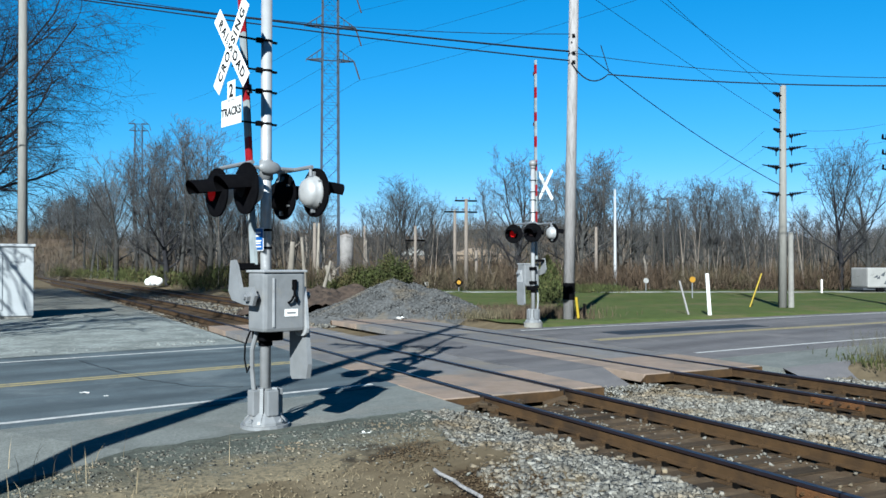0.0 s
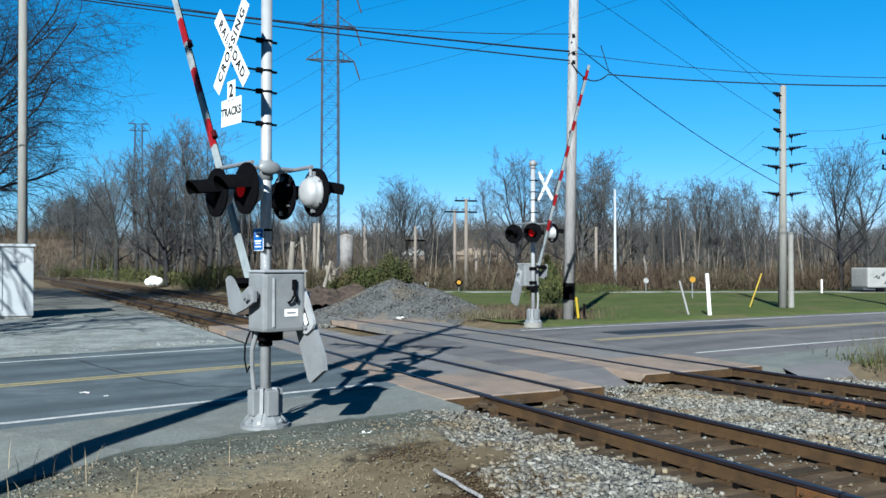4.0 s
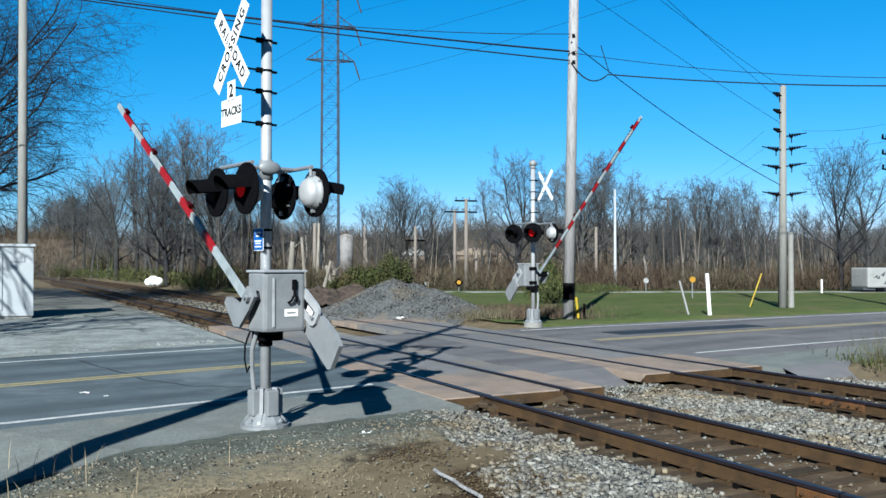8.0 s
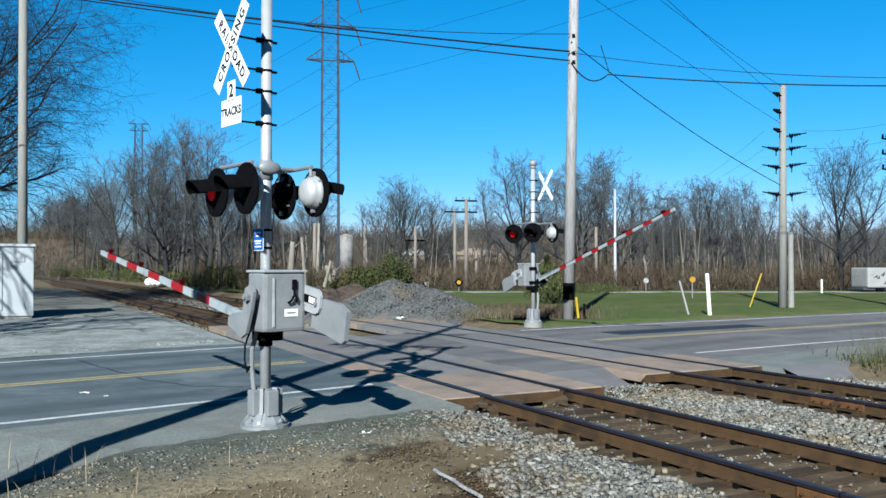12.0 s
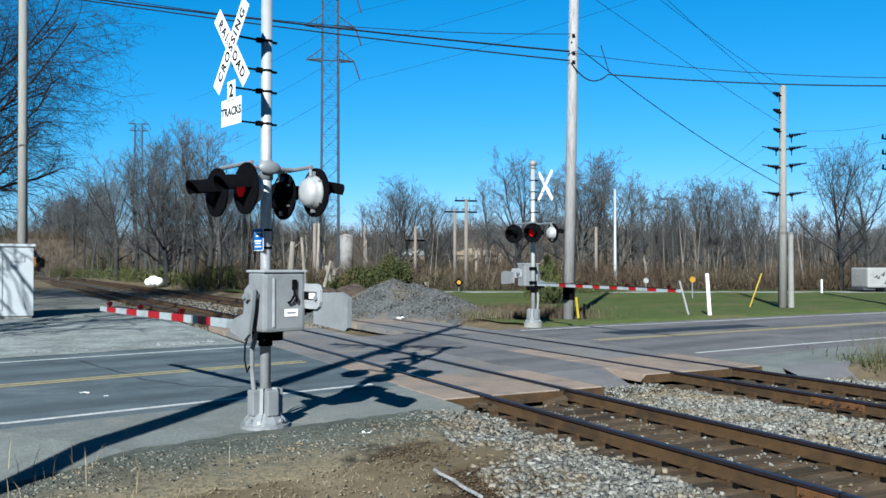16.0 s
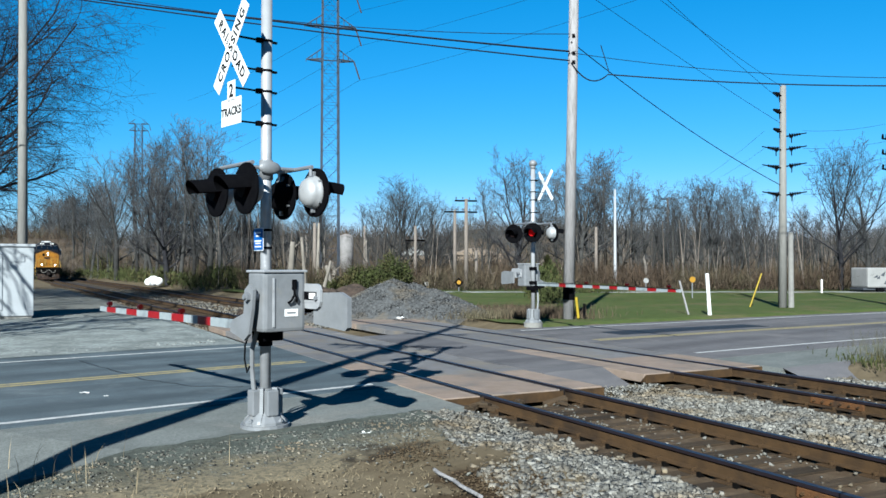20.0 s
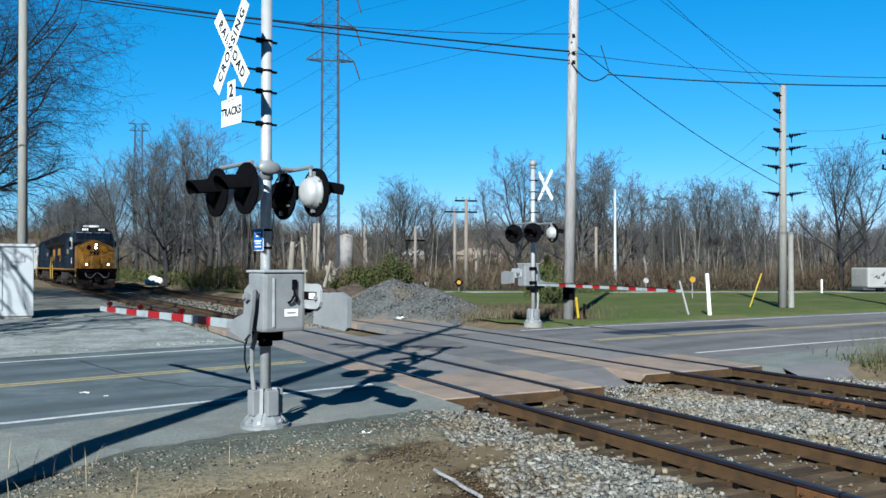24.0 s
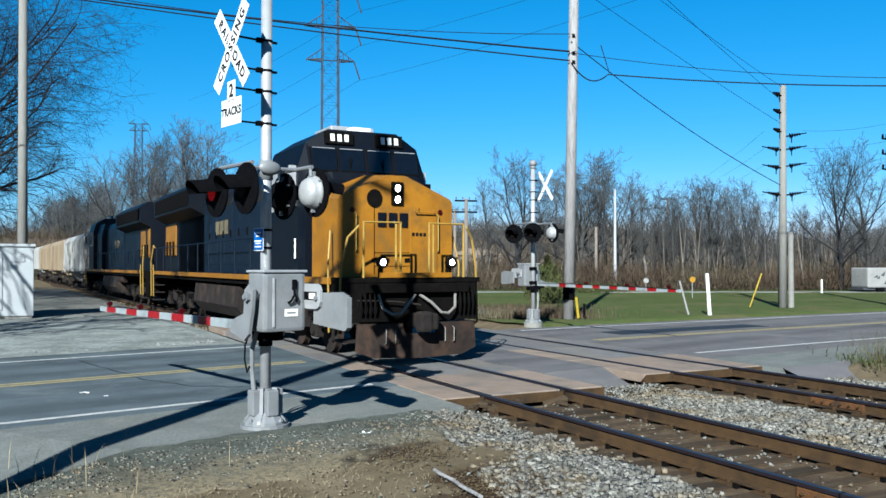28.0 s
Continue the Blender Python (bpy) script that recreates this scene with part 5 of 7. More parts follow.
# ---- small roadside things ----
w = thing("plastic_bale", "lumpy white wrapped bale beside the track", "bale", pose(-27.3, 80.0, 0.02))
b = B()
ball(b, (0, 0, 0.48), 0.57, 14, 10, 1.0, 0.8, 0.85)
ball(b, (0.5, 0, 0.41), 0.48, 14, 10, 0.9, 0.8, 0.85)
ball(b, (-0.46, 0.05, 0.38), 0.43, 14, 10, 0.9, 0.8, 0.85)
part("wrapped_body", b, M["bale"], w, smooth=True)
p = thing("marker_post", "white leaning marker post in the grass", "post", pose(10.25, 32.7, 0.03))
part("shaft", one_tube((0.04, 0, -0.2), (-0.07, 0, 1.6), 0.075, 0.07, seg=12), M["white_paint"], p)
part("post_cap", one_tube((-0.07, 0, 1.6), (-0.07, 0, 1.63), 0.085, 0.05, seg=12), M["white_paint"], p)
p = thing("leaning_stake", "leaning weathered wooden stake beside the marker post", "stake", pose(9.55, 32.9, 0.03))
part("shaft", one_tube((0.0, 0, -0.1), (-0.38, 0, 1.35), 0.04, 0.035, seg=8), M["pole_wood"], p)
p = thing("guy_guard", "weathered yellow guy guard leaning by the power pole", "guy wire guard", pose(14.4, 39.0, 0.05))
part("guard_tube", one_tube((-0.3, 0, 0), (0.25, 0, 1.55), 0.035, seg=8), M["yellow_guard"], p)
p = thing("marker_post", "small white post at the field edge", "post", pose(25.0, 56.0, 0.1))
part("shaft", one_tube((0, 0, -0.1), (0, 0, 0.95), 0.06, seg=8), M["white_paint"], p)
for px, yy, Z, col, r in ((1225, 495, 48, "yellow_sign", 0.17), (812, 500, 60, "yellow_sign", 0.19), (755, 502, 62, "far_white", 0.17), (1143, 497, 60, "far_white", 0.19)):
    x, z = (px - 784) * Z / 1500, 1.97 - (yy - 470) * Z / 1500
    s = thing("road_sign", "small round warning sign on a thin post", "sign", pose(x, Z, 0.08), group="round signs")
    part("sign_post", one_tube((0, 0.03, -0.2), (0, 0.03, z), 0.03, seg=6), M["grey_paint"], s)
    if px < 900:
        part("sign_back", one_tube((0, -0.02, z - 0.08), (0, 0.0, z - 0.08), 0.34, seg=4), M["black"], s, "black diamond board")
        r = 0.15
    part("sign_disc", one_tube((0, -0.045, z - 0.08), (0, -0.025, z - 0.08), r, seg=20), M[col], s)
for x, y, sx, m in ((-5.5, 13.05, 0.065, "white_paint"), (-5.05, 12.75, 0.03, "white_paint"), (-1.55, 31.1, 0.22, "bale"), (-0.9, 9.9, 0.07, "white_paint")):
    s = thing("litter", "small crumpled white scrap lying on the ground", "litter", pose(x, y, 0.0, 0, 0, 30 * x), group="litter")
    b = B()
    bmesh.ops.create_grid(b, x_segments=6, y_segments=4, size=1.0)
    for v in b.verts:
        u = noise.noise((v.co.x * 1.7 + x, v.co.y * 1.7, 3))
        v.co = Vector((v.co.x * sx * (1 + 0.35 * u), v.co.y * sx * 0.6 * (1 - 0.4 * u), 0.012 + sx * 0.5 * max(0.0, u + 0.25 + 0.5 * noise.noise((v.co.x * 4, v.co.y * 4, x)))))
    bmesh.ops.solidify(b, geom=b.faces, thickness=0.003)
    part("scrap", b, M[m], s)
# white trailer at the field's edge
tr = thing("box_trailer", "white box trailer with dark painted scrawl", "trailer", pose(28.8, 57.5, 0.10, 0, 0, 8))
part("trailer_body", one_box(0, 0, 0.35, 4.6, 1.9, 1.72, bevel=0.12), M["far_white"], tr)
part("trailer_frame", one_box(-0.2, 0.2, 0.2, 4.8, 1.7, 0.35), M["van_dark"], tr)
rng_t = random.Random(2)
for i in range(16):
    x = 0.15 + i * 0.26
    z = rng_t.uniform(0.6, 1.2)
    o = [(x, z), (x + rng_t.uniform(0.15, 0.4), z + rng_t.uniform(0.1, 0.4)), (x + rng_t.uniform(0.1, 0.45), z + rng_t.uniform(-0.15, 0.1))]
    part("scrawl", plate(B(), o, -0.012, -0.004), M["van_dark"], tr)
for x in (1.0, 3.6):
    part("wheel", one_tube((x, 0.05, 0.3), (x, 0.25, 0.3), 0.3, seg=16), M["black"], tr)

# far rise behind the woods


def rise_z(x, t, u, h0, seed):
    """Height of the rise at its share t of the slope and u of its length."""
    top = h0 * (0.8 + 0.35 * noise.noise((x * 0.02, seed, 0)) + 0.15 * noise.noise((x * 0.09, seed, 4)))
    return -0.4 + top * min(1.0, 8 * min(u, 1 - u)) * smooth(0, 0.7, t)


def rise(name, label, x0, x1, y, h0, seed, m):
    verts, faces = [], []
    nx, ny = 120, 10
    for j in range(ny + 1):
        for i in range(nx + 1):
            x = x0 + (x1 - x0) * i / nx
            t = j / ny
            verts.append((x, y + 40 * t + 3 * noise.noise((x * 0.05, t * 3, seed)), rise_z(x, t, i / nx, h0, seed) + 0.3 * noise.noise((x * 0.3, t * 9, seed))))
    for j in range(ny):
        for i in range(nx):
            a = j * (nx + 1) + i
            faces.append((a, a + 1, a + nx + 2, a + nx + 1))
    tagged(new(name, raw(name, verts, faces, M[m], False)), label, "hillside", kind="structure")


rise("backdrop_rise", "low brown rise of bare earth and brush", -230, 220, 150, 10.6, 1.0, "hill")

# distant buildings and far road
p = thing("storage_tank", "pale cylindrical storage tank far behind the tracks", "tank", pose(-16.0, 140.0, 0.0))
part("tank_wall", one_tube((0, 0, 0), (0, 0, 6.8), 1.2, seg=24), M["tank_grey"], p, smooth=True)
part("tank_roof", one_tube((0, 0, 6.8), (0, 0, 7.2), 1.2, 0.3, seg=24), M["far_roof"], p)


def shed(name, label, x, y, w, d, hw, hr, wall, roof):
    p = thing(name, label, "building", pose(x, y, 0.0, 0, 0, 6))
    part("wall", one_box(-w / 2, 0, -0.3, w / 2, d, hw), M[wall], p)
    o = [(-w / 2 - 0.3, hw), (w / 2 + 0.3, hw), (0, hr)]
    part("roof", plate(B(), o, -0.3, d + 0.3), M[roof], p)
    k = max(2, int(w / 3))
    for i in range(k):
        xx = -w / 2 + w * (i + 0.5) / k
        win = part("window", one_box(xx - 0.5, -0.06, hw * 0.45, xx + 0.5, -0.004, hw * 0.75), M["loco_glass"], p)
        part("sill", one_box(xx - 0.6, -0.1, hw * 0.42, xx + 0.6, -0.004, hw * 0.45), M["far_white"], win)
    return p


shed("warehouse", "small pale building behind the tracks", -4.6, 138, 4.4, 7, 3.6, 5.0, "tan_wall", "far_white")
shed("warehouse", "low tan building with a pale roof behind the brush", 5.3, 138, 9.0, 8, 3.6, 4.9, "tan_wall", "tan_wall")
n = 24
strip("far_lane", [(-4 + 2.4 * i, 57.0 + 0.2 * math.sin(i)) for i in range(n)], [(-4 + 2.4 * i, 59.2 + 0.2 * math.sin(i)) for i in range(n)], 0.16, M["pale_gravel"], "pale gravel lane at the edge of the field", "lane", 0.05)

# sheets of ground cover


def verge(name, r0, r1, d_edge, reach, z, m, label, seed, rag=0.25, sign=-1):
    """A ground sheet beside the road, from the track's edge outwards, with a ragged outer rim."""
    verts, faces = [], []
    n, k = 110, 34
    for i in range(n + 1):
        t = reach * (i / n) ** 1.5
        for j in range(k + 1):
            r = r0 + (r1 - r0) * j / k
            p = road_point(road_arc_at(d_edge, r) - t, r)
            w = rag * noise.noise((p.x * 0.8, p.y * 0.8, seed)) + rag * 0.5 * noise.noise((p.x * 3, p.y * 3, seed))
            fray = 0.22 * noise.noise((p.x * 2.3, p.y * 2.3, seed + 4)) + 0.12 * noise.noise((p.x * 7, p.y * 7, seed)) if r0 < 0 else 0.0
            q = road_point(road_arc_at(d_edge, r) - t, r + w * (j / k) + fray * (1 - j / k) ** 6)
            dip = (0.045 if j == 0 and r0 < 0 else 0.0) + 0.07 * smooth(0.8, 1.0, j / k) + 0.04 * smooth(0.9, 1.0, i / n)
            verts.append((q.x, q.y, max(ground_z(q.x, q.y), -0.03) + z - dip + 0.012 * noise.noise((q.x * 5, q.y * 5, 1))))
    for i in range(n):
        for j in range(k):
            a = i * (k + 1) + j
            faces.append((a, a + 1, a + k + 2, a + k + 1))
    return tagged(new(name, raw(name, verts, faces, M[m], True)), label, "ground", kind="structure")


verge("gravel_lot", 4.45, 62.0, -2.0, 46.0, 0.04, "lot_gravel", "pale crushed gravel lot beside the tracks", 2, 0.8)
verge("gravel_verge", -6.02, -8.5, -2.2, 26.0, 0.025, "gravel", "grey gravel verge below the road shoulder", 5, 0.5)
rng_v = random.Random(12)
pl = []
for _ in range(5600):
    r = rng_v.uniform(-7.9, -6.15) if rng_v.random() < 0.96 else rng_v.uniform(-9.5, -8)
    a = road_arc_at(-1.8, r) - 9.5 * rng_v.random() ** 1.2
    p = road_point(a, r)
    pl.append((p.x, p.y, ground_z(p.x, p.y) + 0.025, rng_v.choice((0.007, 0.009, 0.012, 0.015, 0.02, 0.024))))
stones("verge_pebbles", pl, M["pebble"], "scattered small pebbles on the verge", "pebbles", 15, 0.6)
pl = []
for _ in range(4200):
    r = 4.9 + 19 * rng_v.random() ** 1.3
    p = road_point(road_arc_at(-2.0, r) - 20 * rng_v.random() ** 1.5, r)
    pl.append((p.x, p.y, ground_z(p.x, p.y) + 0.02, rng_v.uniform(0.010, 0.034)))
stones("lot_stones", pl, M["lot_stone"], "pale loose stones on the gravel lot", "gravel", 16, 0.55)

# loose earth with soft rims on the verge


def clods(name, label, spots, n, m, seed):
    rng = random.Random(seed)
    places = []
    for _ in range(n):
        cx, cy, sx, sy = rng.choice(spots)
        x, y = cx + rng.gauss(0, sx), cy + rng.gauss(0, sy)
        if road_r(x, y) > -6.5:
            continue
        places.append((x, y, ground_z(x, y) + 0.022 + rng.uniform(-0.006, 0.004), rng.uniform(0.006, 0.018)))
    stones(name, places, M[m], label, "earth", seed, 0.35)


clods("brown_clods", "loose damp dark brown earth on the verge", ((-0.30, 8.8, 0.22, 0.30), (0.45, 7.7, 0.22, 0.25)), 1100, "brown_earth", 31)
clods("tan_clods", "loose dry tan earth on the verge", ((-1.15, 8.35, 0.26, 0.34), (-2.6, 7.35, 1.1, 0.22), (-0.9, 7.5, 0.6, 0.2)), 420, "tan_earth", 32)

# ---- grass field, woods ----


def build_field():
    verts, faces = [], []
    n, m = 90, 30
    for i in range(n + 1):
        for j in range(m + 1):
            r = 4.5 + 42 * (j / m) ** 1.4
            p = road_point(road_arc_at(GAP + 3.4, r) + 160 * (i / n) ** 1.4, r)
            x, y = p.x, p.y
            verts.append((x, y, ground_z(x, y) + 0.05 + 0.03 * noise.noise((x * 0.5, y * 0.5, 8)) - (0.15 if j == 0 else 0)))
    for i in range(n):
        for j in range(m):
            k = i * (m + 1) + j
            faces.append((k, k + m + 1, k + m + 2, k + 1))
    ob = new("grass_field", raw("grass_field", verts, faces, M["grass"], True))
    tagged(ob, "short green mown grass field with straw patches", "grass", kind="structure")


build_field()


def blades(name, spots, m, label, category, seed, lean=0.35):
    """Grass or twig blades: spots are (x, y, z, height, width)."""
    rng = np.random.default_rng(seed)
    P = np.array(spots)
    n = len(P)
    a = rng.uniform(0, 2 * np.pi, n)
    ln = rng.normal(0, lean, n) * P[:, 3]
    la = rng.uniform(0, 2 * np.pi, n)
    dx, dy = np.cos(a) * P[:, 4], np.sin(a) * P[:, 4]
    ox, oy = np.cos(la) * ln, np.sin(la) * ln
    base = P[:, :3]
    mid = base + np.stack([ox * 0.35, oy * 0.35, P[:, 3] * 0.6], -1)
    top = base + np.stack([ox, oy, P[:, 3]], -1)
    d = np.stack([dx, dy, 0 * dx], -1)
    V = np.stack([base - d, base + d, mid - d * 0.7, mid + d * 0.7, top], 1)
    T = np.array([[0, 1, 3], [0, 3, 2], [2, 3, 4]])
    tris = T[None] + (np.arange(n) * 5)[:, None, None]
    ob = new(name, raw_np(name, V.reshape(-1, 3), tris.reshape(-1, 3), M[m]))
    return tagged(ob, label, category, kind="stuff")


class Growth:
    """Collects tapered branches as arrays."""

    def __init__(self):
        self.v, self.f, self.n = [], [], 0

    def limb(self, p0, p1, r0, r1, seg):
        d = p1 - p0
        k = d.length
        if k < 1e-5:
            return
        d /= k
        a = d.orthogonal()
        a.normalize()
        b = d.cross(a)
        for p, r in ((p0, r0), (p1, r1)):
            for i in range(seg):
                t = 2 * math.pi * i / seg
                q = p + (a * math.cos(t) + b * math.sin(t)) * r
                self.v.append((q.x, q.y, q.z))
        for i in range(seg):
            j = (i + 1) % seg
            self.f.append((self.n + i, self.n + j, self.n + seg + j))
            self.f.append((self.n + i, self.n + seg + j, self.n + seg + i))
        self.n += 2 * seg


def grow_tree(seed, height, r0, clear=0.25, kids=(10, 6, 5, 3), width=0.36, rise=0.55, lift=0.10, droop=0.0, thick=0.010, fork=False):
    """A bare tree: a leader that thins upwards, limbs round it, and three orders of branches on each limb.
    clear: bare share of the trunk; width: limb length over height; rise: how steeply limbs leave; droop: sag of the fine wood."""
    rng = random.Random(seed)
    wood, twig = Growth(), Growth()
    depth = len(kids)

    def branch(p, d, length, r, level, spin):
        steps = (8, 5, 4, 3, 1)[level]
        seg = (8, 5, 4, 3, 3)[level]
        store = wood if level < 3 else twig
        wob = (0.05, 0.13, 0.20, 0.26, 0.2)[level]
        tip = 0.22 if level == 0 else 0.40
        path = [(p, d, r)]
        for i in range(steps):
            pull = lift if level < 2 else lift * 0.6 - droop
            d = (d + Vector((rng.gauss(0, wob), rng.gauss(0, wob), rng.gauss(0, wob * 0.6) + (pull if level else 0.03)))).normalized()
            q = p + d * (length / steps)
            r1 = max(thick, r * (1 - (1 - tip) * (i + 1) / steps))
            store.limb(p, q, path[-1][2], r1, seg)
            p = q
            path.append((p, d, r1))
        if level >= depth:
            return
        n = kids[level]
        n = max(2, round(n * rng.uniform(0.75, 1.25)))
        for k in range(n):
            lo = clear if level == 0 else 0.18
            t = lo + (1 - lo) * (k + rng.uniform(0.15, 0.85)) / n
            f = t * steps
            i = min(steps - 1, int(f))
            a, b = path[i], path[i + 1]
            q = a[0].lerp(b[0], f - i)
            dd, rr = b[1], a[2] + (b[2] - a[2]) * (f - i)
            spin += 2.4 + rng.uniform(-0.5, 0.5)
            side = dd.orthogonal().normalized()
            side = Matrix.Rotation(spin, 3, dd) @ side
            if level == 0:
                u = (t - lo) / (1 - lo)
                out = height * width * (0.55 + 0.75 * math.sin(math.pi * min(1, 0.2 + 0.62 * u))) * rng.uniform(0.75, 1.15)
                ang = rise + 0.35 * u
                nd = (side * (1.15 - ang) + Vector((0, 0, 1)) * ang).normalized()
            else:
                out = length * rng.uniform(0.42, 0.66) * (1.15 - 0.55 * t)
                ang = rng.uniform(0.55, 1.0)
                nd = (dd * math.cos(ang) + side * math.sin(ang) + Vector((0, 0, lift * 1.5 - droop * level * 0.5))).normalized()
            branch(q, nd, out, max(thick, rr * rng.uniform(0.36, 0.58)), level + 1, spin)

    trunks = 2 if fork else 1
    for k in range(trunks):
        lean = Vector((rng.uniform(-0.07, 0.07) + (0.16 * (2 * k - 1) if fork else 0), rng.uniform(-0.07, 0.07), 1)).normalized()
        branch(Vector((0, 0, -0.2)), lean, height * (0.80 - 0.1 * k), r0 * (0.8 if fork else 1), 0, rng.uniform(0, 6))
    return wood, twig


def tree_thing(name, label, seed, height, r0, bark="bark", group="bare trees", twig="twig", **kw):
    w, t = grow_tree(seed, height, r0, **kw)
    w, t = [(np.array(g.v), np.array(g.f)) for g in (w, t)]
    fit = height / max(w[0][:, 2].max(), t[0][:, 2].max())
    for v, _ in (w, t):
        v *= (0.5 + 0.5 * fit, 0.5 + 0.5 * fit, fit)
    ob = thing(name, label, "tree", group=group)
    part("trunk", raw_np("trunk", *w, M[bark]), M[bark], ob)
    part("crown", raw_np("crown", *t, M[twig]), M[twig], ob)
    return ob


def build_woods():
    rng = random.Random(21)
    tall = dict(height=11.0, thick=0.0088, kids=(11, 6, 5, 3))
    slim = dict(height=11.0, thick=0.0095, kids=(9, 5, 4))
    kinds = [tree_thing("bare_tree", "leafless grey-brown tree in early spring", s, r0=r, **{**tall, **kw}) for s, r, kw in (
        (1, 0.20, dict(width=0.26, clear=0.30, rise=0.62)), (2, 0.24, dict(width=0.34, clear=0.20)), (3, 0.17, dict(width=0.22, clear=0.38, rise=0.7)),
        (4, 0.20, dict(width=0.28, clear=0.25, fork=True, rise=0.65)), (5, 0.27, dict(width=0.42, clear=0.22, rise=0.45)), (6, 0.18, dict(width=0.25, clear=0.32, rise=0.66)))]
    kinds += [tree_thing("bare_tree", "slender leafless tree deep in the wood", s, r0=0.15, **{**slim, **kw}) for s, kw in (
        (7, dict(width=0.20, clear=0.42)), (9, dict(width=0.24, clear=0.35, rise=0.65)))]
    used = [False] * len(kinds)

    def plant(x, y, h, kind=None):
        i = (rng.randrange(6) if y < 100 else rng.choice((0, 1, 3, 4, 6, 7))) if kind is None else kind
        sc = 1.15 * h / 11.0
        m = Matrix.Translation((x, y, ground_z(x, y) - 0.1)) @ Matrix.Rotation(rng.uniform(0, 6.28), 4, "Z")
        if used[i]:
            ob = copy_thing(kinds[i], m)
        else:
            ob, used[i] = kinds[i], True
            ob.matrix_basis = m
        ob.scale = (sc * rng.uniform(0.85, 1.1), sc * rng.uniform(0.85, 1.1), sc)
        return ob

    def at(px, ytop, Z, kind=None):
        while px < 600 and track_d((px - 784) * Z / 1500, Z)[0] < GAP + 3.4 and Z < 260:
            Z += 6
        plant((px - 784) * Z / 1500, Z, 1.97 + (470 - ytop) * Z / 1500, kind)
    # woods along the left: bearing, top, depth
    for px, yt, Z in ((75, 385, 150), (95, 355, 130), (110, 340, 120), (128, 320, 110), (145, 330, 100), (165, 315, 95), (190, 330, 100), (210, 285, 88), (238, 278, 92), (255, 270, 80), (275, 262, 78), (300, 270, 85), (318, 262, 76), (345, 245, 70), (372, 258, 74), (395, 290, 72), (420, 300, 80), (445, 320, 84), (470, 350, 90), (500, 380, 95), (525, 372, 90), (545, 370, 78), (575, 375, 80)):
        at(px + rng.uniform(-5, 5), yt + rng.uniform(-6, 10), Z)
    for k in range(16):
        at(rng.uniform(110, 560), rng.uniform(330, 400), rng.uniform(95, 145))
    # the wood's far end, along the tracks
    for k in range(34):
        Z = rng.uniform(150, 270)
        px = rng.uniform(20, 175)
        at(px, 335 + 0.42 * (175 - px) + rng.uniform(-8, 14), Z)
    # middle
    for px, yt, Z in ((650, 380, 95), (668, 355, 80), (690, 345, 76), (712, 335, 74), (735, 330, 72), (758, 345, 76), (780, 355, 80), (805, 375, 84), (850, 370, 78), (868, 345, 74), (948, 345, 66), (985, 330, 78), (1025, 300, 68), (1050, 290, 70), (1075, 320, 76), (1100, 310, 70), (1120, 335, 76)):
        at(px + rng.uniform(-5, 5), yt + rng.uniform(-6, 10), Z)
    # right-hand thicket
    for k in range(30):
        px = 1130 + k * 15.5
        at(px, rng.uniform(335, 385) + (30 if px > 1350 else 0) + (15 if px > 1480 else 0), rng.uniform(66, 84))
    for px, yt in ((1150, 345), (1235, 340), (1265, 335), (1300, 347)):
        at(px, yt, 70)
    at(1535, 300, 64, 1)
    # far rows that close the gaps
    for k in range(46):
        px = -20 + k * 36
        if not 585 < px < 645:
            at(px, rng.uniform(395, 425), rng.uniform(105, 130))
    # stems: many thin upright trunks
    g = Growth()
    for _ in range(420):
        px = rng.choice((rng.uniform(60, 560), rng.uniform(640, 1580), rng.uniform(1040, 1600)))
        Z = rng.uniform(64, 100)
        x = (px - 784) * Z / 1500
        if track_d(x, Z)[0] < GAP + 4.0:
            continue
        h = rng.uniform(1.6, 7.0)
        z = ground_z(x, Z)
        top = Vector((x + rng.uniform(-0.7, 0.7), Z + rng.uniform(-0.5, 0.5), z + h))
        g.limb(Vector((x, Z, z - 0.1)), top, rng.choice((0.025, 0.035, 0.05, 0.08)), 0.015, 4)
    tagged(new("sapling_stems", raw_np("sapling_stems", np.array(g.v), np.array(g.f), M["stem"])), "thin pale sapling stems in the woods", "saplings", kind="stuff")
    # brush: brown twig tangle along the wood's edge, with green undergrowth
    sp, gp = [], []
    for _ in range(52000):
        px = rng.choice((rng.uniform(50, 585), rng.uniform(600, 1590), rng.uniform(640, 1590)))
        Z = 61 + 34 * rng.random() ** 1.3
        if px < 420:
            Z += 8
        x = (px - 784) * Z / 1500
        d, s = track_d(x, Z)
        if d < GAP + 3.5 or (px < 560 and rng.random() < 0.62):
            continue
        patch = noise.noise((x * 0.13, Z * 0.13, 4))
        h = rng.uniform(0.3, 1.3) + 1.2 * max(0, patch + 0.15) + (0.4 if px < 560 else 0)
        sp.append((x, Z, ground_z(x, Z) + rng.uniform(0, 1.5) * rng.random(), h, rng.uniform(0.008, 0.026)))
    for _ in range(9000):
        Z = rng.uniform(110, 260)
        x = (rng.uniform(20, 200) - 784) * Z / 1500
        if track_d(x, Z)[0] < GAP + 4 or track_d(x, Z)[0] > GAP + 40:
            continue
        (gp if rng.random() < 0.55 else sp).append((x, Z, rng.uniform(0, 2.0), rng.uniform(0.8, 3.5), rng.uniform(0.02, 0.07)))
    for _ in range(3600):
        Z = rng.uniform(112, 134)
        sp.append(((rng.uniform(640, 900) - 784) * Z / 1500, Z, rng.uniform(0, 1.2), rng.uniform(1.2, 3.2), rng.uniform(0.02, 0.05)))
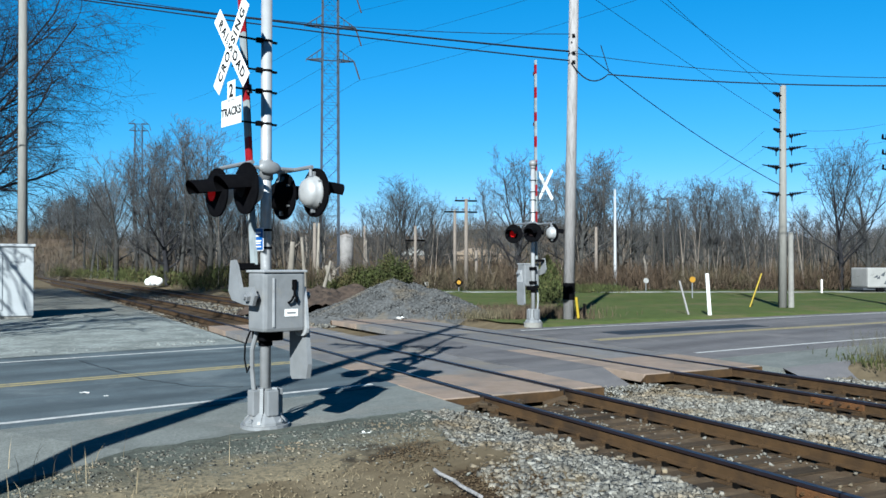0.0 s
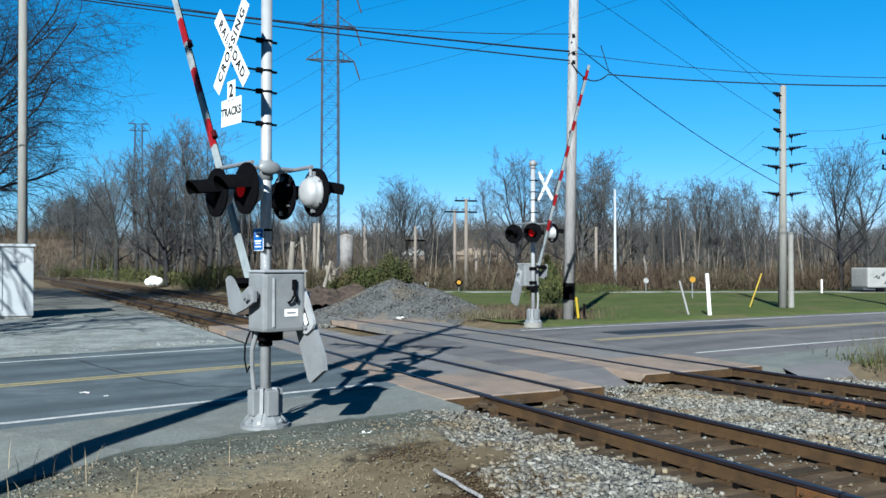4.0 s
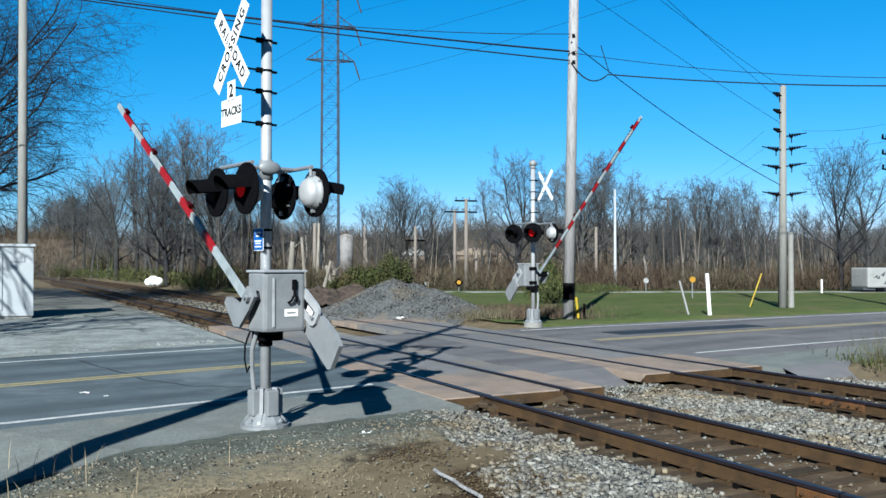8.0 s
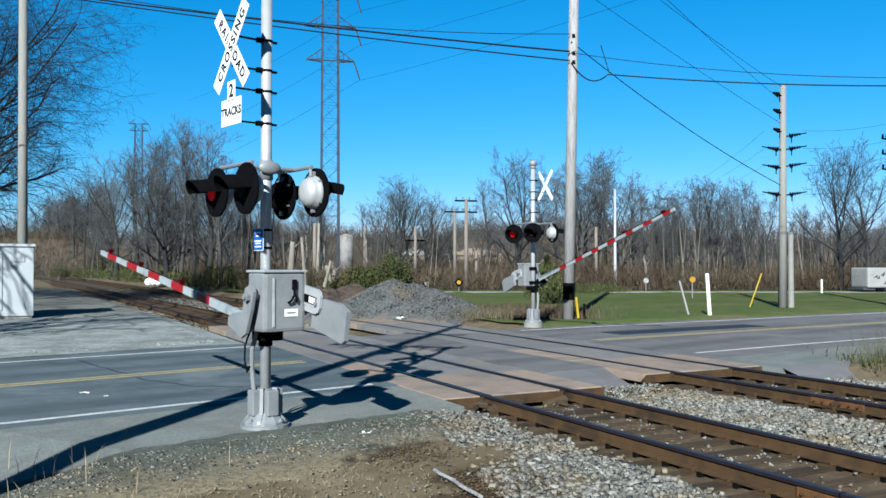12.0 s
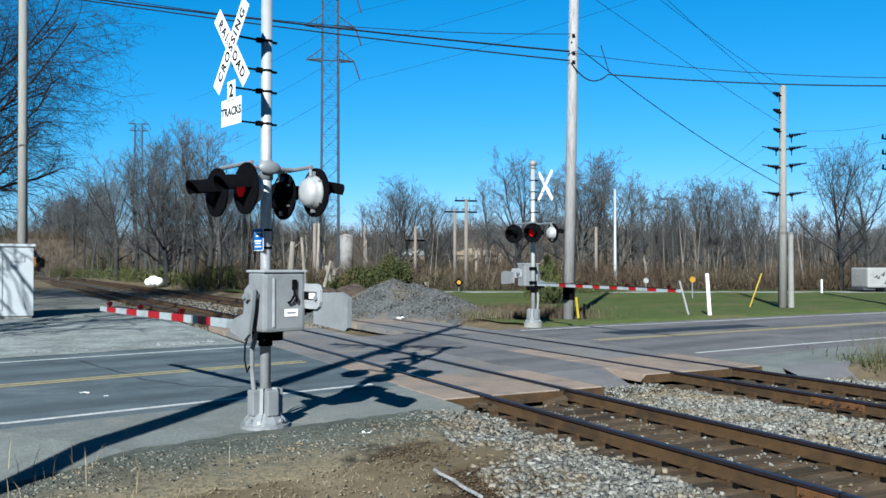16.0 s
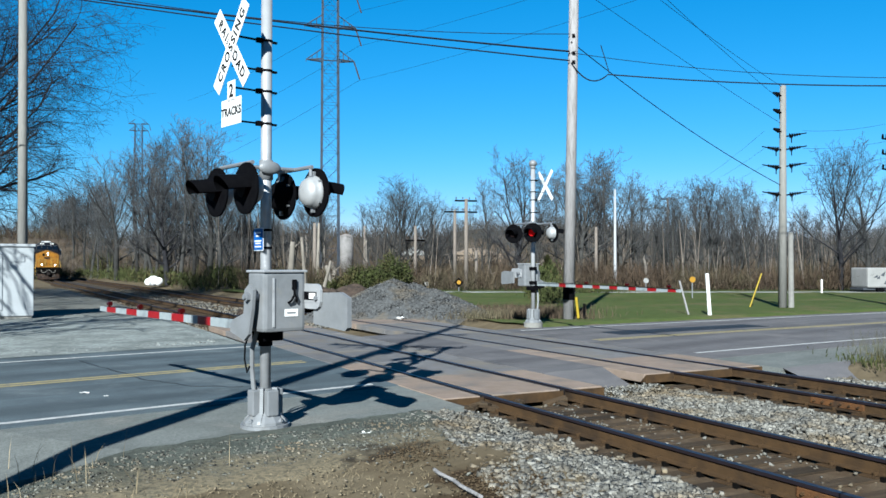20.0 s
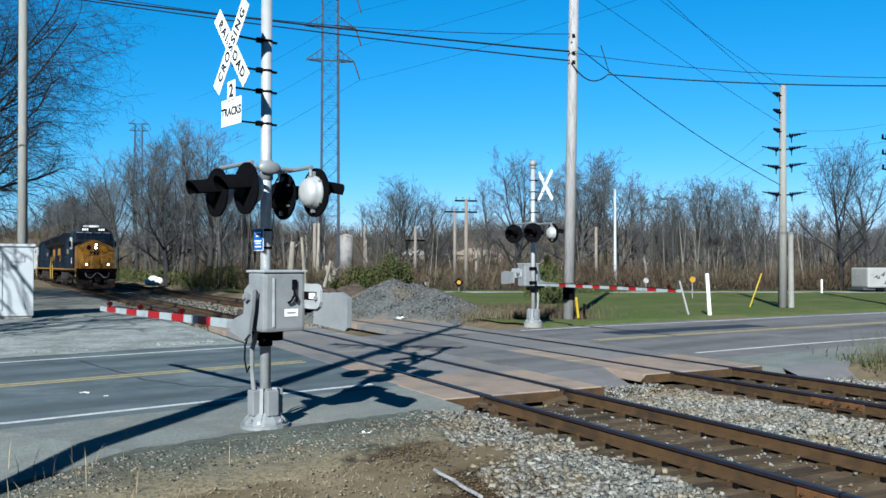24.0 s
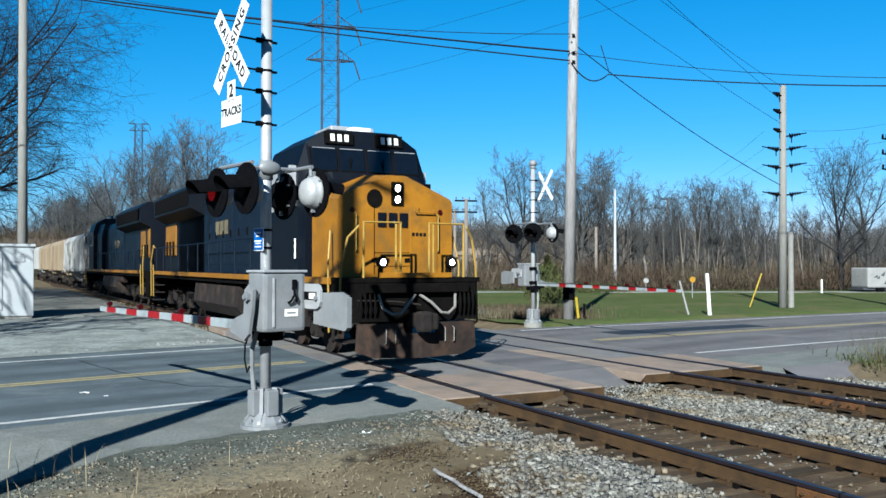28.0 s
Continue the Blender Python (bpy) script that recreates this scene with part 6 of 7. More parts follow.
    for _ in range(30000):
        t = rng.random()
        xx = rng.uniform(-170, 150)
        sp.append((xx, 150 + 40 * t, rise_z(xx, t, (xx + 230) / 450, 10.6, 1.0), rng.uniform(0.8, 3.6), rng.uniform(0.02, 0.06)))
    blades("brush", sp, "brush", "brown leafless brush along the wood's edge", "brush", 31, 1.35)
    for _ in range(110000):
        Z = rng.uniform(64, 170)
        x = (rng.uniform(70, 580) - 784) * Z / 1500
        d = track_d(x, Z)[0]
        if not GAP + 2.9 < d < GAP + 3.2 + 16 * rng.random() ** 1.5:
            continue
        lump = max(0.0, 0.9 + noise.noise((x * 0.25, Z * 0.25, 6)))
        gp.append((x, Z, ground_z(x, Z) + 1.2 * lump * rng.random(), rng.uniform(0.15, 0.45), rng.uniform(0.02, 0.07)))
    for _ in range(36000):
        c = rng.choice(((130, 478, 90, 40, 1.0), (180, 480, 84, 30, 0.8), (1020, 505, 60, 60, 0.35), (960, 478, 45, 18, 1.4)))
        px, _, Z, w, hh = c
        x = (px + rng.gauss(0, w * 0.55) - 784) * Z / 1500
        y = Z + rng.gauss(0, 2.0)
        d, s = track_d(x, y)
        if -3.0 < d < GAP + 3.0:
            continue
        lump = 0.5 + 0.7 * (noise.noise((x * 0.9, y * 0.9, 2)) + 0.4)
        gp.append((x, y, ground_z(x, y) + max(0, hh * lump * rng.random() ** 0.7 * 1.3), rng.uniform(0.08, 0.24), rng.uniform(0.012, 0.04)))
    blades("undergrowth", gp, "bush_leaf", "low green leafy undergrowth at the wood's edge", "shrubs", 32, 0.6)


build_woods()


def bush(x, y, width, height, leaves, seed):
    """A rounded shrub: forking stems under a ragged dome of small leaves."""
    rng = random.Random(seed)
    ob = thing("olive_shrub", "olive-green leafy shrub at the wood's edge", "shrub", pose(x, y, ground_z(x, y) - 0.05), group="shrubs at the wood's edge")
    g = Growth()
    tips = []
    for _ in range(26):
        a, u = rng.uniform(0, 6.28), math.sqrt(rng.random())
        tip = Vector((0.5 * width * u * math.cos(a), 0.5 * width * u * math.sin(a), height * (1 - 0.55 * u * u) * rng.uniform(0.7, 1.05)))
        mid = Vector((tip.x * 0.35, tip.y * 0.35, tip.z * 0.5))
        g.limb(Vector((tip.x * 0.1, tip.y * 0.1, 0)), mid, 0.03, 0.02, 4)
        g.limb(mid, tip, 0.02, 0.008, 4)
        tips.append((mid, tip))
    part("stem_tangle", raw_np("stem_tangle", np.array(g.v), np.array(g.f), M["stem"]), M["stem"], ob)
    sp = []
    for _ in range(leaves):
        mid, tip = rng.choice(tips)
        p = mid.lerp(tip, rng.random() ** 0.6)
        k = 0.085 * width
        sp.append((p.x + rng.gauss(0, k), p.y + rng.gauss(0, k), max(0.0, p.z + rng.gauss(0, k * 0.8)), rng.uniform(0.06, 0.16), rng.uniform(0.02, 0.05)))
    leaf = blades("foliage", sp, "bush_leaf", "", "", seed, 1.4)
    leaf.parent = ob
    return ob


for k, (px, Z, w, h, n) in enumerate(((606, 58, 1.9, 1.2, 1900), (634, 58.5, 2.2, 2.0, 3000), (664, 58, 2.2, 2.0, 3200), (694, 59, 2.4, 2.7, 3800), (714, 60, 1.6, 2.1, 1800), (384, 76, 2.6, 2.2, 2200), (412, 74, 2.2, 1.8, 1600), (350, 80, 2.4, 1.7, 1500), (300, 88, 2.6, 1.6, 1400), (250, 98, 2.8, 1.7, 1300), (105, 125, 3.4, 2.4, 1800), (140, 120, 3.0, 1.8, 1200), (1310, 66, 1.6, 1.1, 900), (1440, 65, 1.8, 1.2, 900))):
    bush((px - 784) * Z / 1500, Z, w, h, n, 60 + k)

# pale dead trunks at the wood's edge
for px, Z, y0, y1, r, lean in ((511, 88, 470, 428, 0.36, 0.15), (541, 84, 492, 418, 0.11, -0.5), (558, 82, 505, 398, 0.17, 0.1), (577, 80, 500, 405, 0.12, 0.45), (590, 78, 492, 470, 0.22, -0.1), (648, 90, 480, 425, 0.13, 0.0), (1139, 66, 505, 455, 0.13, -0.4), (868, 68, 508, 478, 0.10, -0.5)):
    x, rng_t = (px - 784) * Z / 1500, random.Random(px)
    h = 1.97 + (470 - y1) * Z / 1500 - ground_z(x, Z)
    ob = thing("dead_tree", "pale barkless dead trunk broken off at the top", "dead tree", pose(x - lean, Z, ground_z(x, Z) - 0.05), group="dead trees")
    g = Growth()
    pts = [Vector((lean * t + rng_t.gauss(0, r * 0.35), rng_t.gauss(0, r * 0.35), h * t)) for t in (0, 0.25, 0.5, 0.75, 1.0)]
    rad = [r * k for k in (1.25, 1.0, 0.92, 0.85, 0.62)]
    for k in range(4):
        g.limb(pts[k], pts[k + 1], rad[k], rad[k + 1], 8)
    g.limb(pts[4], pts[4] + Vector((r * 0.5, 0, r * 1.6)), r * 0.4, r * 0.08, 5)
    g.limb(pts[3], pts[3] + Vector((r * 3.2, 0.2, r * 3.0)), r * 0.35, r * 0.15, 5)
    g.limb(pts[2], pts[2] + Vector((-r * 2.6, -0.2, r * 2.2)), r * 0.3, r * 0.12, 5)
    part("trunk", raw_np("trunk", np.array(g.v), np.array(g.f), M["dead_wood"]), M["dead_wood"], ob)

big = tree_thing("bare_tree", "large leafless tree with drooping twigs by the signal cabinet", 8, 20.0, 0.38, clear=0.36, kids=(28, 12, 8, 5), width=0.37, rise=0.40, lift=0.03, droop=0.09, thick=0.0070, bark="twig_dark", twig="twig_dark")
big.matrix_basis = pose(-24.6, 41.5, 0.0, 0, 0, 40)
for x, y, turn, k in ((-27.6, 46.5, 150, 0.95),):
    other = copy_thing(big, pose(x, y, 0.0, 0, 0, turn))
    other.scale = (k, k, k)

dark = tree_thing("bare_tree", "dark leafless oak standing out of the wood", 18, 13.0, 0.36, clear=0.2, kids=(12, 7, 5, 4), width=0.40, rise=0.42, lift=0.08, thick=0.012, bark="twig_dark", twig="twig")
dark.matrix_basis = pose(-26.6, 82.0, 0.0, 0, 0, 95)
for x, y, turn, hgt, k in ((-31.3, 95.0, 200, 13.0, 0.87), (-24.0, 88.0, 30, 12.0, 0.8), (29.1, 62.0, 140, 11.8, 0.66), (5.9, 68.0, 300, 11.9, 0.85), (11.2, 69.0, 20, 10.6, 0.8)):
    other = copy_thing(dark, pose(x, y, 0.0, 0, 0, turn))
    other.scale = (k, k, hgt / 13)

shade = tree_thing("bare_tree", "leafless spreading tree throwing branch shadows on the gravel", 12, 13.0, 0.62, clear=0.16, kids=(9, 5, 4), width=0.50, rise=0.38, thick=0.036, twig="twig_dark")
shade.matrix_basis = pose(-16.5, 18.5, 0.0, 0, 0, 70)
for x, y, turn in ((-25.0, 22.5, 200), (-22.6, 28.5, 120), (-27.0, 36.0, 260)):
    other = copy_thing(shade, pose(x, y, 0.0, 0, 0, turn))
for x, y, turn, k in ((-32.5, 46.0, 20, 1.3), (-36.5, 52.0, 150, 1.35), (-15.4, 15.2, 160, 0.9)):
    other = copy_thing(shade, pose(x, y, 0.0, 0, 0, turn))
    other.scale = (k, k, k)

# small evergreen behind the far signal
ever = thing("evergreen_shrub", "small dense dark green evergreen shrub at the field's edge", "shrub", pose(5.55, 45.0, 0.05))
part("trunk", one_tube((0, 0, -0.1), (0, 0, 2.2), 0.06, 0.02, seg=8), M["bark"], ever)
rng_e = random.Random(17)
sp = []
for _ in range(5200):
    h = rng_e.random()
    wid = 0.85 * (1 - h) ** 0.7 * (0.8 + 0.3 * math.sin(h * 21)) * math.sqrt(rng_e.random())
    a = rng_e.uniform(0, 6.28)
    sp.append((wid * math.cos(a), wid * math.sin(a), 0.15 + 2.2 * h, rng_e.uniform(0.08, 0.2), rng_e.uniform(0.01, 0.025)))
foliage = blades("foliage", sp, "green_leaf", "", "", 52, 0.9)
foliage.parent = ever

# brown weeds at the far verge
rng_b = random.Random(9)
sp = []
for _ in range(5200):
    Z = rng_b.uniform(30.2, 36.5)
    x = (rng_b.gauss(915, 60) - 784) * Z / 1500
    if road_r(x, Z) < 5.0:
        continue
    sp.append((x, Z, 0.03, rng_b.uniform(0.1, 0.42), 0.012))
blades("verge_weeds", sp, "brush", "dry brown weeds at the field's corner", "weeds", 44, 0.5)

# weeds and dry stalks by the road
rng_w = random.Random(6)
sp = []
for cx, cy, n, spread, hh in ((-3.9, 7.6, 26, 0.7, 0.3), (-2.6, 6.9, 30, 0.6, 0.26), (-1.6, 6.75, 22, 0.5, 0.24), (-4.3, 8.4, 14, 0.5, 0.38), (-3.4, 8.1, 12, 0.6, 0.34)):
    for _ in range(n):
        sp.append((cx + rng_w.gauss(0, spread), cy + rng_w.gauss(0, spread * 0.6), 0.0, rng_w.uniform(0.4, 1.1) * hh, 0.004))
blades("dry_stalks", sp, "straw", "thin dry grass stalks on the verge", "dry grass", 41, 0.4)
sp = []
for _ in range(1300):
    x, y = 9.6 + abs(rng_w.gauss(0, 1.3)) - 0.6, 17.3 + rng_w.gauss(0, 1.1)
    sp.append((x, y, -0.05 + rng_w.uniform(0, 0.15), rng_w.uniform(0.15, 0.95) * rng_w.random() ** 0.5, 0.0032))
blades("weed_clump", sp, "grass_blade", "clump of dry weeds and grass beside the far track", "weeds", 42, 0.45)
sp = []
for _ in range(1500):
    x, y = 9.9 + rng_w.gauss(0, 1.4), 17.0 + rng_w.gauss(0, 0.9)
    if x < 8.2:
        continue
    sp.append((x, y, -0.03, rng_w.uniform(0.05, 0.22), 0.012))
blades("weed_grass", sp, "bush_leaf", "green grass under the weeds", "weeds", 43, 0.5)
sp = []
for _ in range(2600):
    x, y = rng_w.uniform(-5.2, 1.3), 5.6 + 2.7 * rng_w.random() ** 0.8
    if noise.noise((x * 0.9, y * 1.6, 5)) < -0.08 + 0.28 * smooth(7.4, 8.3, y):
        continue
    sp.append((x, y, ground_z(x, y) + 0.005, rng_w.uniform(0.012, 0.05), 0.003))
blades("straw_mat", sp, "straw", "flattened tan dry grass on the dirt", "dry grass", 45, 2.2)
st = thing("dead_stick", "pale curved dead stick lying on the dirt", "stick", pose(0.02, 7.62, 0.02))
part("stem", pipe(B(), [(-0.10, 0.43, 0.02), (-0.05, 0.24, 0.03), (0.08, 0.03, 0.02), (0.13, -0.2, 0.035), (0.30, -0.55, 0.03)], 0.017, 8), M["pole_wood"], st)

# ---- train ----


def wheelset(parent, x, r=0.52):
    for y in (-0.755, 0.755):
        b = B()
        tube(b, (x, y - 0.06, r), (x, y + 0.06, r), r, seg=24)
        s = 1 if y > 0 else -1
        tube(b, (x, y - s * 0.085, r), (x, y - s * 0.06, r), r + 0.025, seg=24)
        tube(b, (x, y + s * 0.06, r), (x, y + s * 0.10, r), 0.13, seg=12)
        part("wheel", b, M["loco_grime"], parent)
    part("axle", one_tube((x, -0.75, r), (x, 0.75, r), 0.09, seg=10), M["loco_black"], parent)


def truck(car, x, wheels, base, heavy=True):
    t = part("truck", one_box(x - base / 2 - 0.6, -0.35, 0.55, x + base / 2 + 0.6, 0.35, 0.85, bevel=0.05), M["loco_black"], car, "grimy dark running gear")
    for y in (-1, 1):
        o = [(x - base / 2 - 0.75, 0.62), (x - base / 2 - 0.6, 0.86), (x - base / 4, 0.95), (x, 0.78), (x + base / 4, 0.95), (x + base / 2 + 0.6, 0.86), (x + base / 2 + 0.75, 0.62), (x + base / 4, 0.52), (x, 0.40), (x - base / 4, 0.52)]
        part("side_frame", plate(B(), o, y * 1.0 - 0.09, y * 1.0 + 0.09), M["loco_grime"], t)
        for i in range(wheels):
            xx = x - base / 2 + base * i / (wheels - 1)
            b = B()
            box(b, xx - 0.17, y * 1.10 - 0.10, 0.36, xx + 0.17, y * 1.10 + 0.10, 0.70, 0.03)
            tube(b, (xx, y * 1.10, 0.52), (xx, y * 1.24, 0.52), 0.11, seg=10)
            part("axle_box", b, M["loco_grime"], t)
            if heavy:
                for k in (-0.32, 0.32):
                    b = B()
                    for j in range(5):
                        tube(b, (xx + k, y * 1.08, 0.58 + j * 0.07), (xx + k, y * 1.08, 0.62 + j * 0.07), 0.095, seg=8)
                    part("spring", b, M["loco_black"], t)
    for i in range(wheels):
        wheelset(t, x - base / 2 + base * i / (wheels - 1), 0.52 if heavy else 0.46)
    if heavy:
        b = B()
        pipe(b, [(x - 1.2, 1.18, 0.98), (x - 0.4, 1.2, 0.90), (x + 0.5, 1.2, 0.98), (x + 1.3, 1.18, 0.9)], 0.025, 6)
        pipe(b, [(x - 1.2, -1.18, 0.98), (x - 0.4, -1.2, 0.90), (x + 0.5, -1.2, 0.98), (x + 1.3, -1.18, 0.9)], 0.025, 6)
        part("air_pipe", b, M["loco_black"], t)


def section(bm, x0, x1, prof0, prof1=None):
    """A body lofted between two outlines in y, z."""
    prof1 = prof1 or prof0
    a = [bm.verts.new((x0, y, z)) for y, z in prof0]
    b = [bm.verts.new((x1, y, z)) for y, z in prof1]
    n = len(a)
    fs = [bm.faces.new(a), bm.faces.new(b[::-1])]
    for i in range(n):
        fs.append(bm.faces.new((a[i], b[i], b[(i + 1) % n], a[(i + 1) % n])))
    bmesh.ops.recalc_face_normals(bm, faces=fs)
    return bm


def handrail(car, pts, r=0.022, posts=(), m="rail_yellow", label="yellow pipe handrail"):
    b = pipe(B(), pts, r, 7)
    for p, q in posts:
        tube(b, p, q, r, seg=7)
    part("handrail", b, M[m], car, label)


def build_loco(label):
    """Wide-cab diesel; x = 0 at its front platform edge, the body runs to x = -24.4; z = 0 on the rail."""
    c = thing("locomotive", label, "locomotive", group="locomotives")
    L = 24.4
    zd = 1.72
    # underframe and walkway edge
    part("underframe", one_box(-L, -1.45, zd - 0.28, -0.05, 1.45, zd, bevel=0.02), M["loco_black"], c, "dark underframe")
    for y in (-1, 1):
        part("sill_stripe", one_box(-L + 0.9, y * 1.50 - 0.03, zd - 0.14, -0.95, y * 1.50 + 0.03, zd + 0.0, bevel=0.005), M["loco_yellow"], c, "yellow walkway edge stripe")
    # long hood
    hood = [(-1.02, zd), (-1.02, 3.95), (-0.88, 4.22), (0.88, 4.22), (1.02, 3.95), (1.02, zd)]
    part("hood", section(B(), -L + 4.2, -5.4, hood), M["loco_blue"], c, "dark blue engine hood")
    for i in range(9):
        x = -L + 9.2 + i * 1.02
        for y in (-1, 1):
            b = B()
            box(b, x, y * 1.02 - 0.012, 2.0, x + 0.9, y * 1.02 + 0.025, 3.75, 0.008)
            d = part("hood_door", b, M["loco_blue"], c)
            part("door_latch", one_box(x + 0.78, y * 1.05 - 0.02, 2.75, x + 0.84, y * 1.05 + 0.02, 2.95), M["loco_black"], d)
    # radiator wings at the rear
    rad = [(-1.02, zd), (-1.02, 3.55), (-1.52, 3.78), (-1.52, 4.42), (-1.2, 4.62), (1.2, 4.62), (1.52, 4.42), (1.52, 3.78), (1.02, 3.55), (1.02, zd)]
    part("radiator_section", section(B(), -L + 0.9, -L + 9.0, rad), M["cab_navy"], c, "overhanging dark blue radiator housing")
    for y in (-1, 1):
        part("radiator_grille", one_box(-L + 1.2, y * 1.525 - 0.012, 3.86, -L + 8.7, y * 1.525 + 0.012, 4.36), M["loco_black"], c, "black radiator grille")
        part("rear_panel", one_box(-L + 1.1, y * 1.03 - 0.02, 2.30, -L + 3.6, y * 1.03 + 0.03, 3.5, bevel=0.01), M["loco_yellow"], c, "yellow end panel")
        for k in range(3):
            part("text_bar", one_box(-L + 1.4 + k * 0.75, y * 1.07 - 0.01, 2.32, -L + 1.75 + k * 0.75, y * 1.07 + 0.006, 2.85), M["loco_black"], c)
        # lettering on the hood, reduced to bars
        for k in range(3):
            part("text_bar", one_box(-13.4 + k * 0.62, y * 1.055 - 0.01, 2.85, -12.95 + k * 0.62, y * 1.055 + 0.012, 3.25, bevel=0.02), M["faded"], c, "faded tan lettering block")
    # exhaust, blower bulge, roof details
    part("exhaust_stack", one_box(-11.0, -0.35, 4.22, -9.8, 0.35, 4.45, bevel=0.03), M["loco_black"], c)
    part("inverter_bulge", section(B(), -8.0, -5.4, [(-1.35, zd), (-1.35, 3.7), (-1.15, 4.3), (1.15, 4.3), (1.35, 3.7), (1.35, zd)]), M["loco_blue"], c, "wide blue equipment cabinet behind the cab")
    # cab
    cabp = [(-1.55, zd), (-1.55, 3.95), (-1.38, 4.40), (-0.85, 4.70), (0.85, 4.70), (1.38, 4.40), (1.55, 3.95), (1.55, zd)]
    cabp2 = [(-1.5, zd), (-1.5, 3.9), (-1.34, 4.30), (-0.85, 4.58), (0.85, 4.58), (1.34, 4.30), (1.5, 3.9), (1.5, zd)]
    b = section(B(), -5.4, -2.9, cabp)
    part("cab", b, M["cab_navy"], c, "dark navy crew cab")
    b = B()
    section(b, -2.9, -2.55, cabp, [(-1.5, zd), (-1.5, 3.55), (-1.36, 3.62), (-0.85, 3.66), (0.85, 3.66), (1.36, 3.62), (1.5, 3.55), (1.5, zd)])
    part("cab_front", b, M["cab_navy"], c, "sloped dark navy cab front")
    # windscreens lie on the slope
    tilt = math.atan2(0.35, 1.0)
    for y0, y1 in ((-1.30, -0.72), (-0.64, -0.05), (0.05, 0.64), (0.72, 1.30)):
        m = Matrix.Translation((-2.70, 0, 4.05)) @ Matrix.Rotation(-math.atan2(0.35, 1.04), 4, "Y")
        w = part("windscreen", one_box(-0.01, y0, -0.22, 0.035, y1, 0.24, bevel=0.01, m=m), M["loco_glass"], c, "dark windscreen pane")
        part("window_frame", one_box(-0.02, y0 - 0.03, -0.25, 0.022, y1 + 0.03, 0.27, bevel=0.01, m=m), M["loco_black"], w)
        part("window_trim", one_box(0.022, y0 + 0.02, 0.245, 0.040, y1 - 0.02, 0.258, m=m), M["alu_paint"], w, "thin pale strip over the pane")
    for y in (-1, 1):
        for x0, x1 in ((-4.9, -4.1), (-3.95, -3.2)):
            w = part("side_window", one_box(x0, y * 1.55 - 0.015, 3.15, x1, y * 1.55 + 0.02, 3.85, bevel=0.01), M["loco_glass"], c)
            part("window_frame", one_box(x0 - 0.05, y * 1.55 - 0.02, 3.10, x1 + 0.05, y * 1.55 + 0.012, 3.90, bevel=0.01), M["alu_paint"], w)
        part("wind_deflector", one_box(-3.1, y * 1.62 - 0.10, 3.15, -3.05, y * 1.62 + 0.10, 3.95), M["alu_paint"], c, "pale wind deflector")
        part("grab_iron", one_tube((-2.95, y * 1.6, 2.1), (-2.95, y * 1.6, 2.5), 0.02, seg=6), M["white_paint"], c)
    # number boards above the windscreens
    for y in (-0.62, 0.62):
        m = Matrix.Translation((-2.86, 0, 4.50)) @ Matrix.Rotation(-math.atan2(0.2, 1.04), 4, "Y")
        nb = part("number_board", one_box(0.0, y - 0.34, -0.13, 0.10, y + 0.34, 0.13, bevel=0.01, m=m), M["loco_black"], c, "black board with pale plain bars")
        for k in (-0.17, 0, 0.17):
            part("text_bar", one_box(0.102, y + k - 0.05, -0.075, 0.108, y + k + 0.05, 0.075, m=m), M["white_paint"], nb)
    # nose
    nb1 = [(-1.32, zd), (-1.32, 3.17), (-1.27, 3.23), (-0.2, 3.64), (0.2, 3.64), (1.27, 3.23), (1.32, 3.17), (1.32, zd)]
    nb0 = [(-1.42, zd), (-1.42, 3.26), (-1.37, 3.33), (-0.2, 3.75), (0.2, 3.75), (1.37, 3.33), (1.42, 3.26), (1.42, zd)]
    part("nose", section(B(), -2.3, -0.95, nb0, nb1), M["loco_yellow"], c, "bright yellow wide nose")
    b = B()
    box(b, -0.97, -0.14, 3.08, -0.90, 0.14, 3.52, 0.03)
    hl = part("headlight_housing", b, M["loco_black"], c)
    for z in (3.19, 3.40):
        part("headlight", ball(B(), (-0.905, 0, z), 0.065, 14, 8, 0.35, 1, 1), M["headlight"], hl, "lit white headlight")
    part("nose_hatch", one_tube((-0.97, -0.52, 3.20), (-0.925, -0.52, 3.20), 0.17, seg=20), M["loco_black"], c, "round black cover")
    b = B()
    box(b, -0.96, 0.30, 1.76, -0.93, 0.95, 2.98, 0.01)
    part("nose_door", b, M["loco_yellow"], c, "yellow nose door")
    for k in range(3):
        part("text_bar", one_box(-0.925, -0.45 + k * 0.25, 2.68, -0.918, -0.26 + k * 0.25, 2.94, bevel=0.002), M["cab_navy"], c, "plain dark lettering block")
    for k in range(4):
        part("text_bar", one_box(-0.925, 0.34 + k * 0.09, 2.52, -0.918, 0.40 + k * 0.09, 2.58), M["cab_navy"], c, "plain dark lettering block")
    b = pipe(B(), [(-0.93, 0.40, 3.02), (-0.86, 0.40, 2.96), (-0.86, 0.85, 2.96), (-0.93, 0.85, 3.02)], 0.015, 6)
    part("grab_iron", b, M["loco_yellow"], c)
    # front platform, steps, plow, coupler
    part("front_platform", one_box(-1.0, -1.48, zd - 0.10, 0.0, 1.48, zd, bevel=0.015), M["loco_black"], c)
    part("platform_edge", one_box(-0.02, -0.80, zd + 0.0, 0.03, 0.80, zd + 0.10, bevel=0.006), M["loco_yellow"], c, "yellow anti-slip edge")
    part("pilot_plate", one_box(-0.08, -1.40, 0.85, -0.02, 1.40, zd - 0.10), M["loco_black"], c, "black pilot plate")
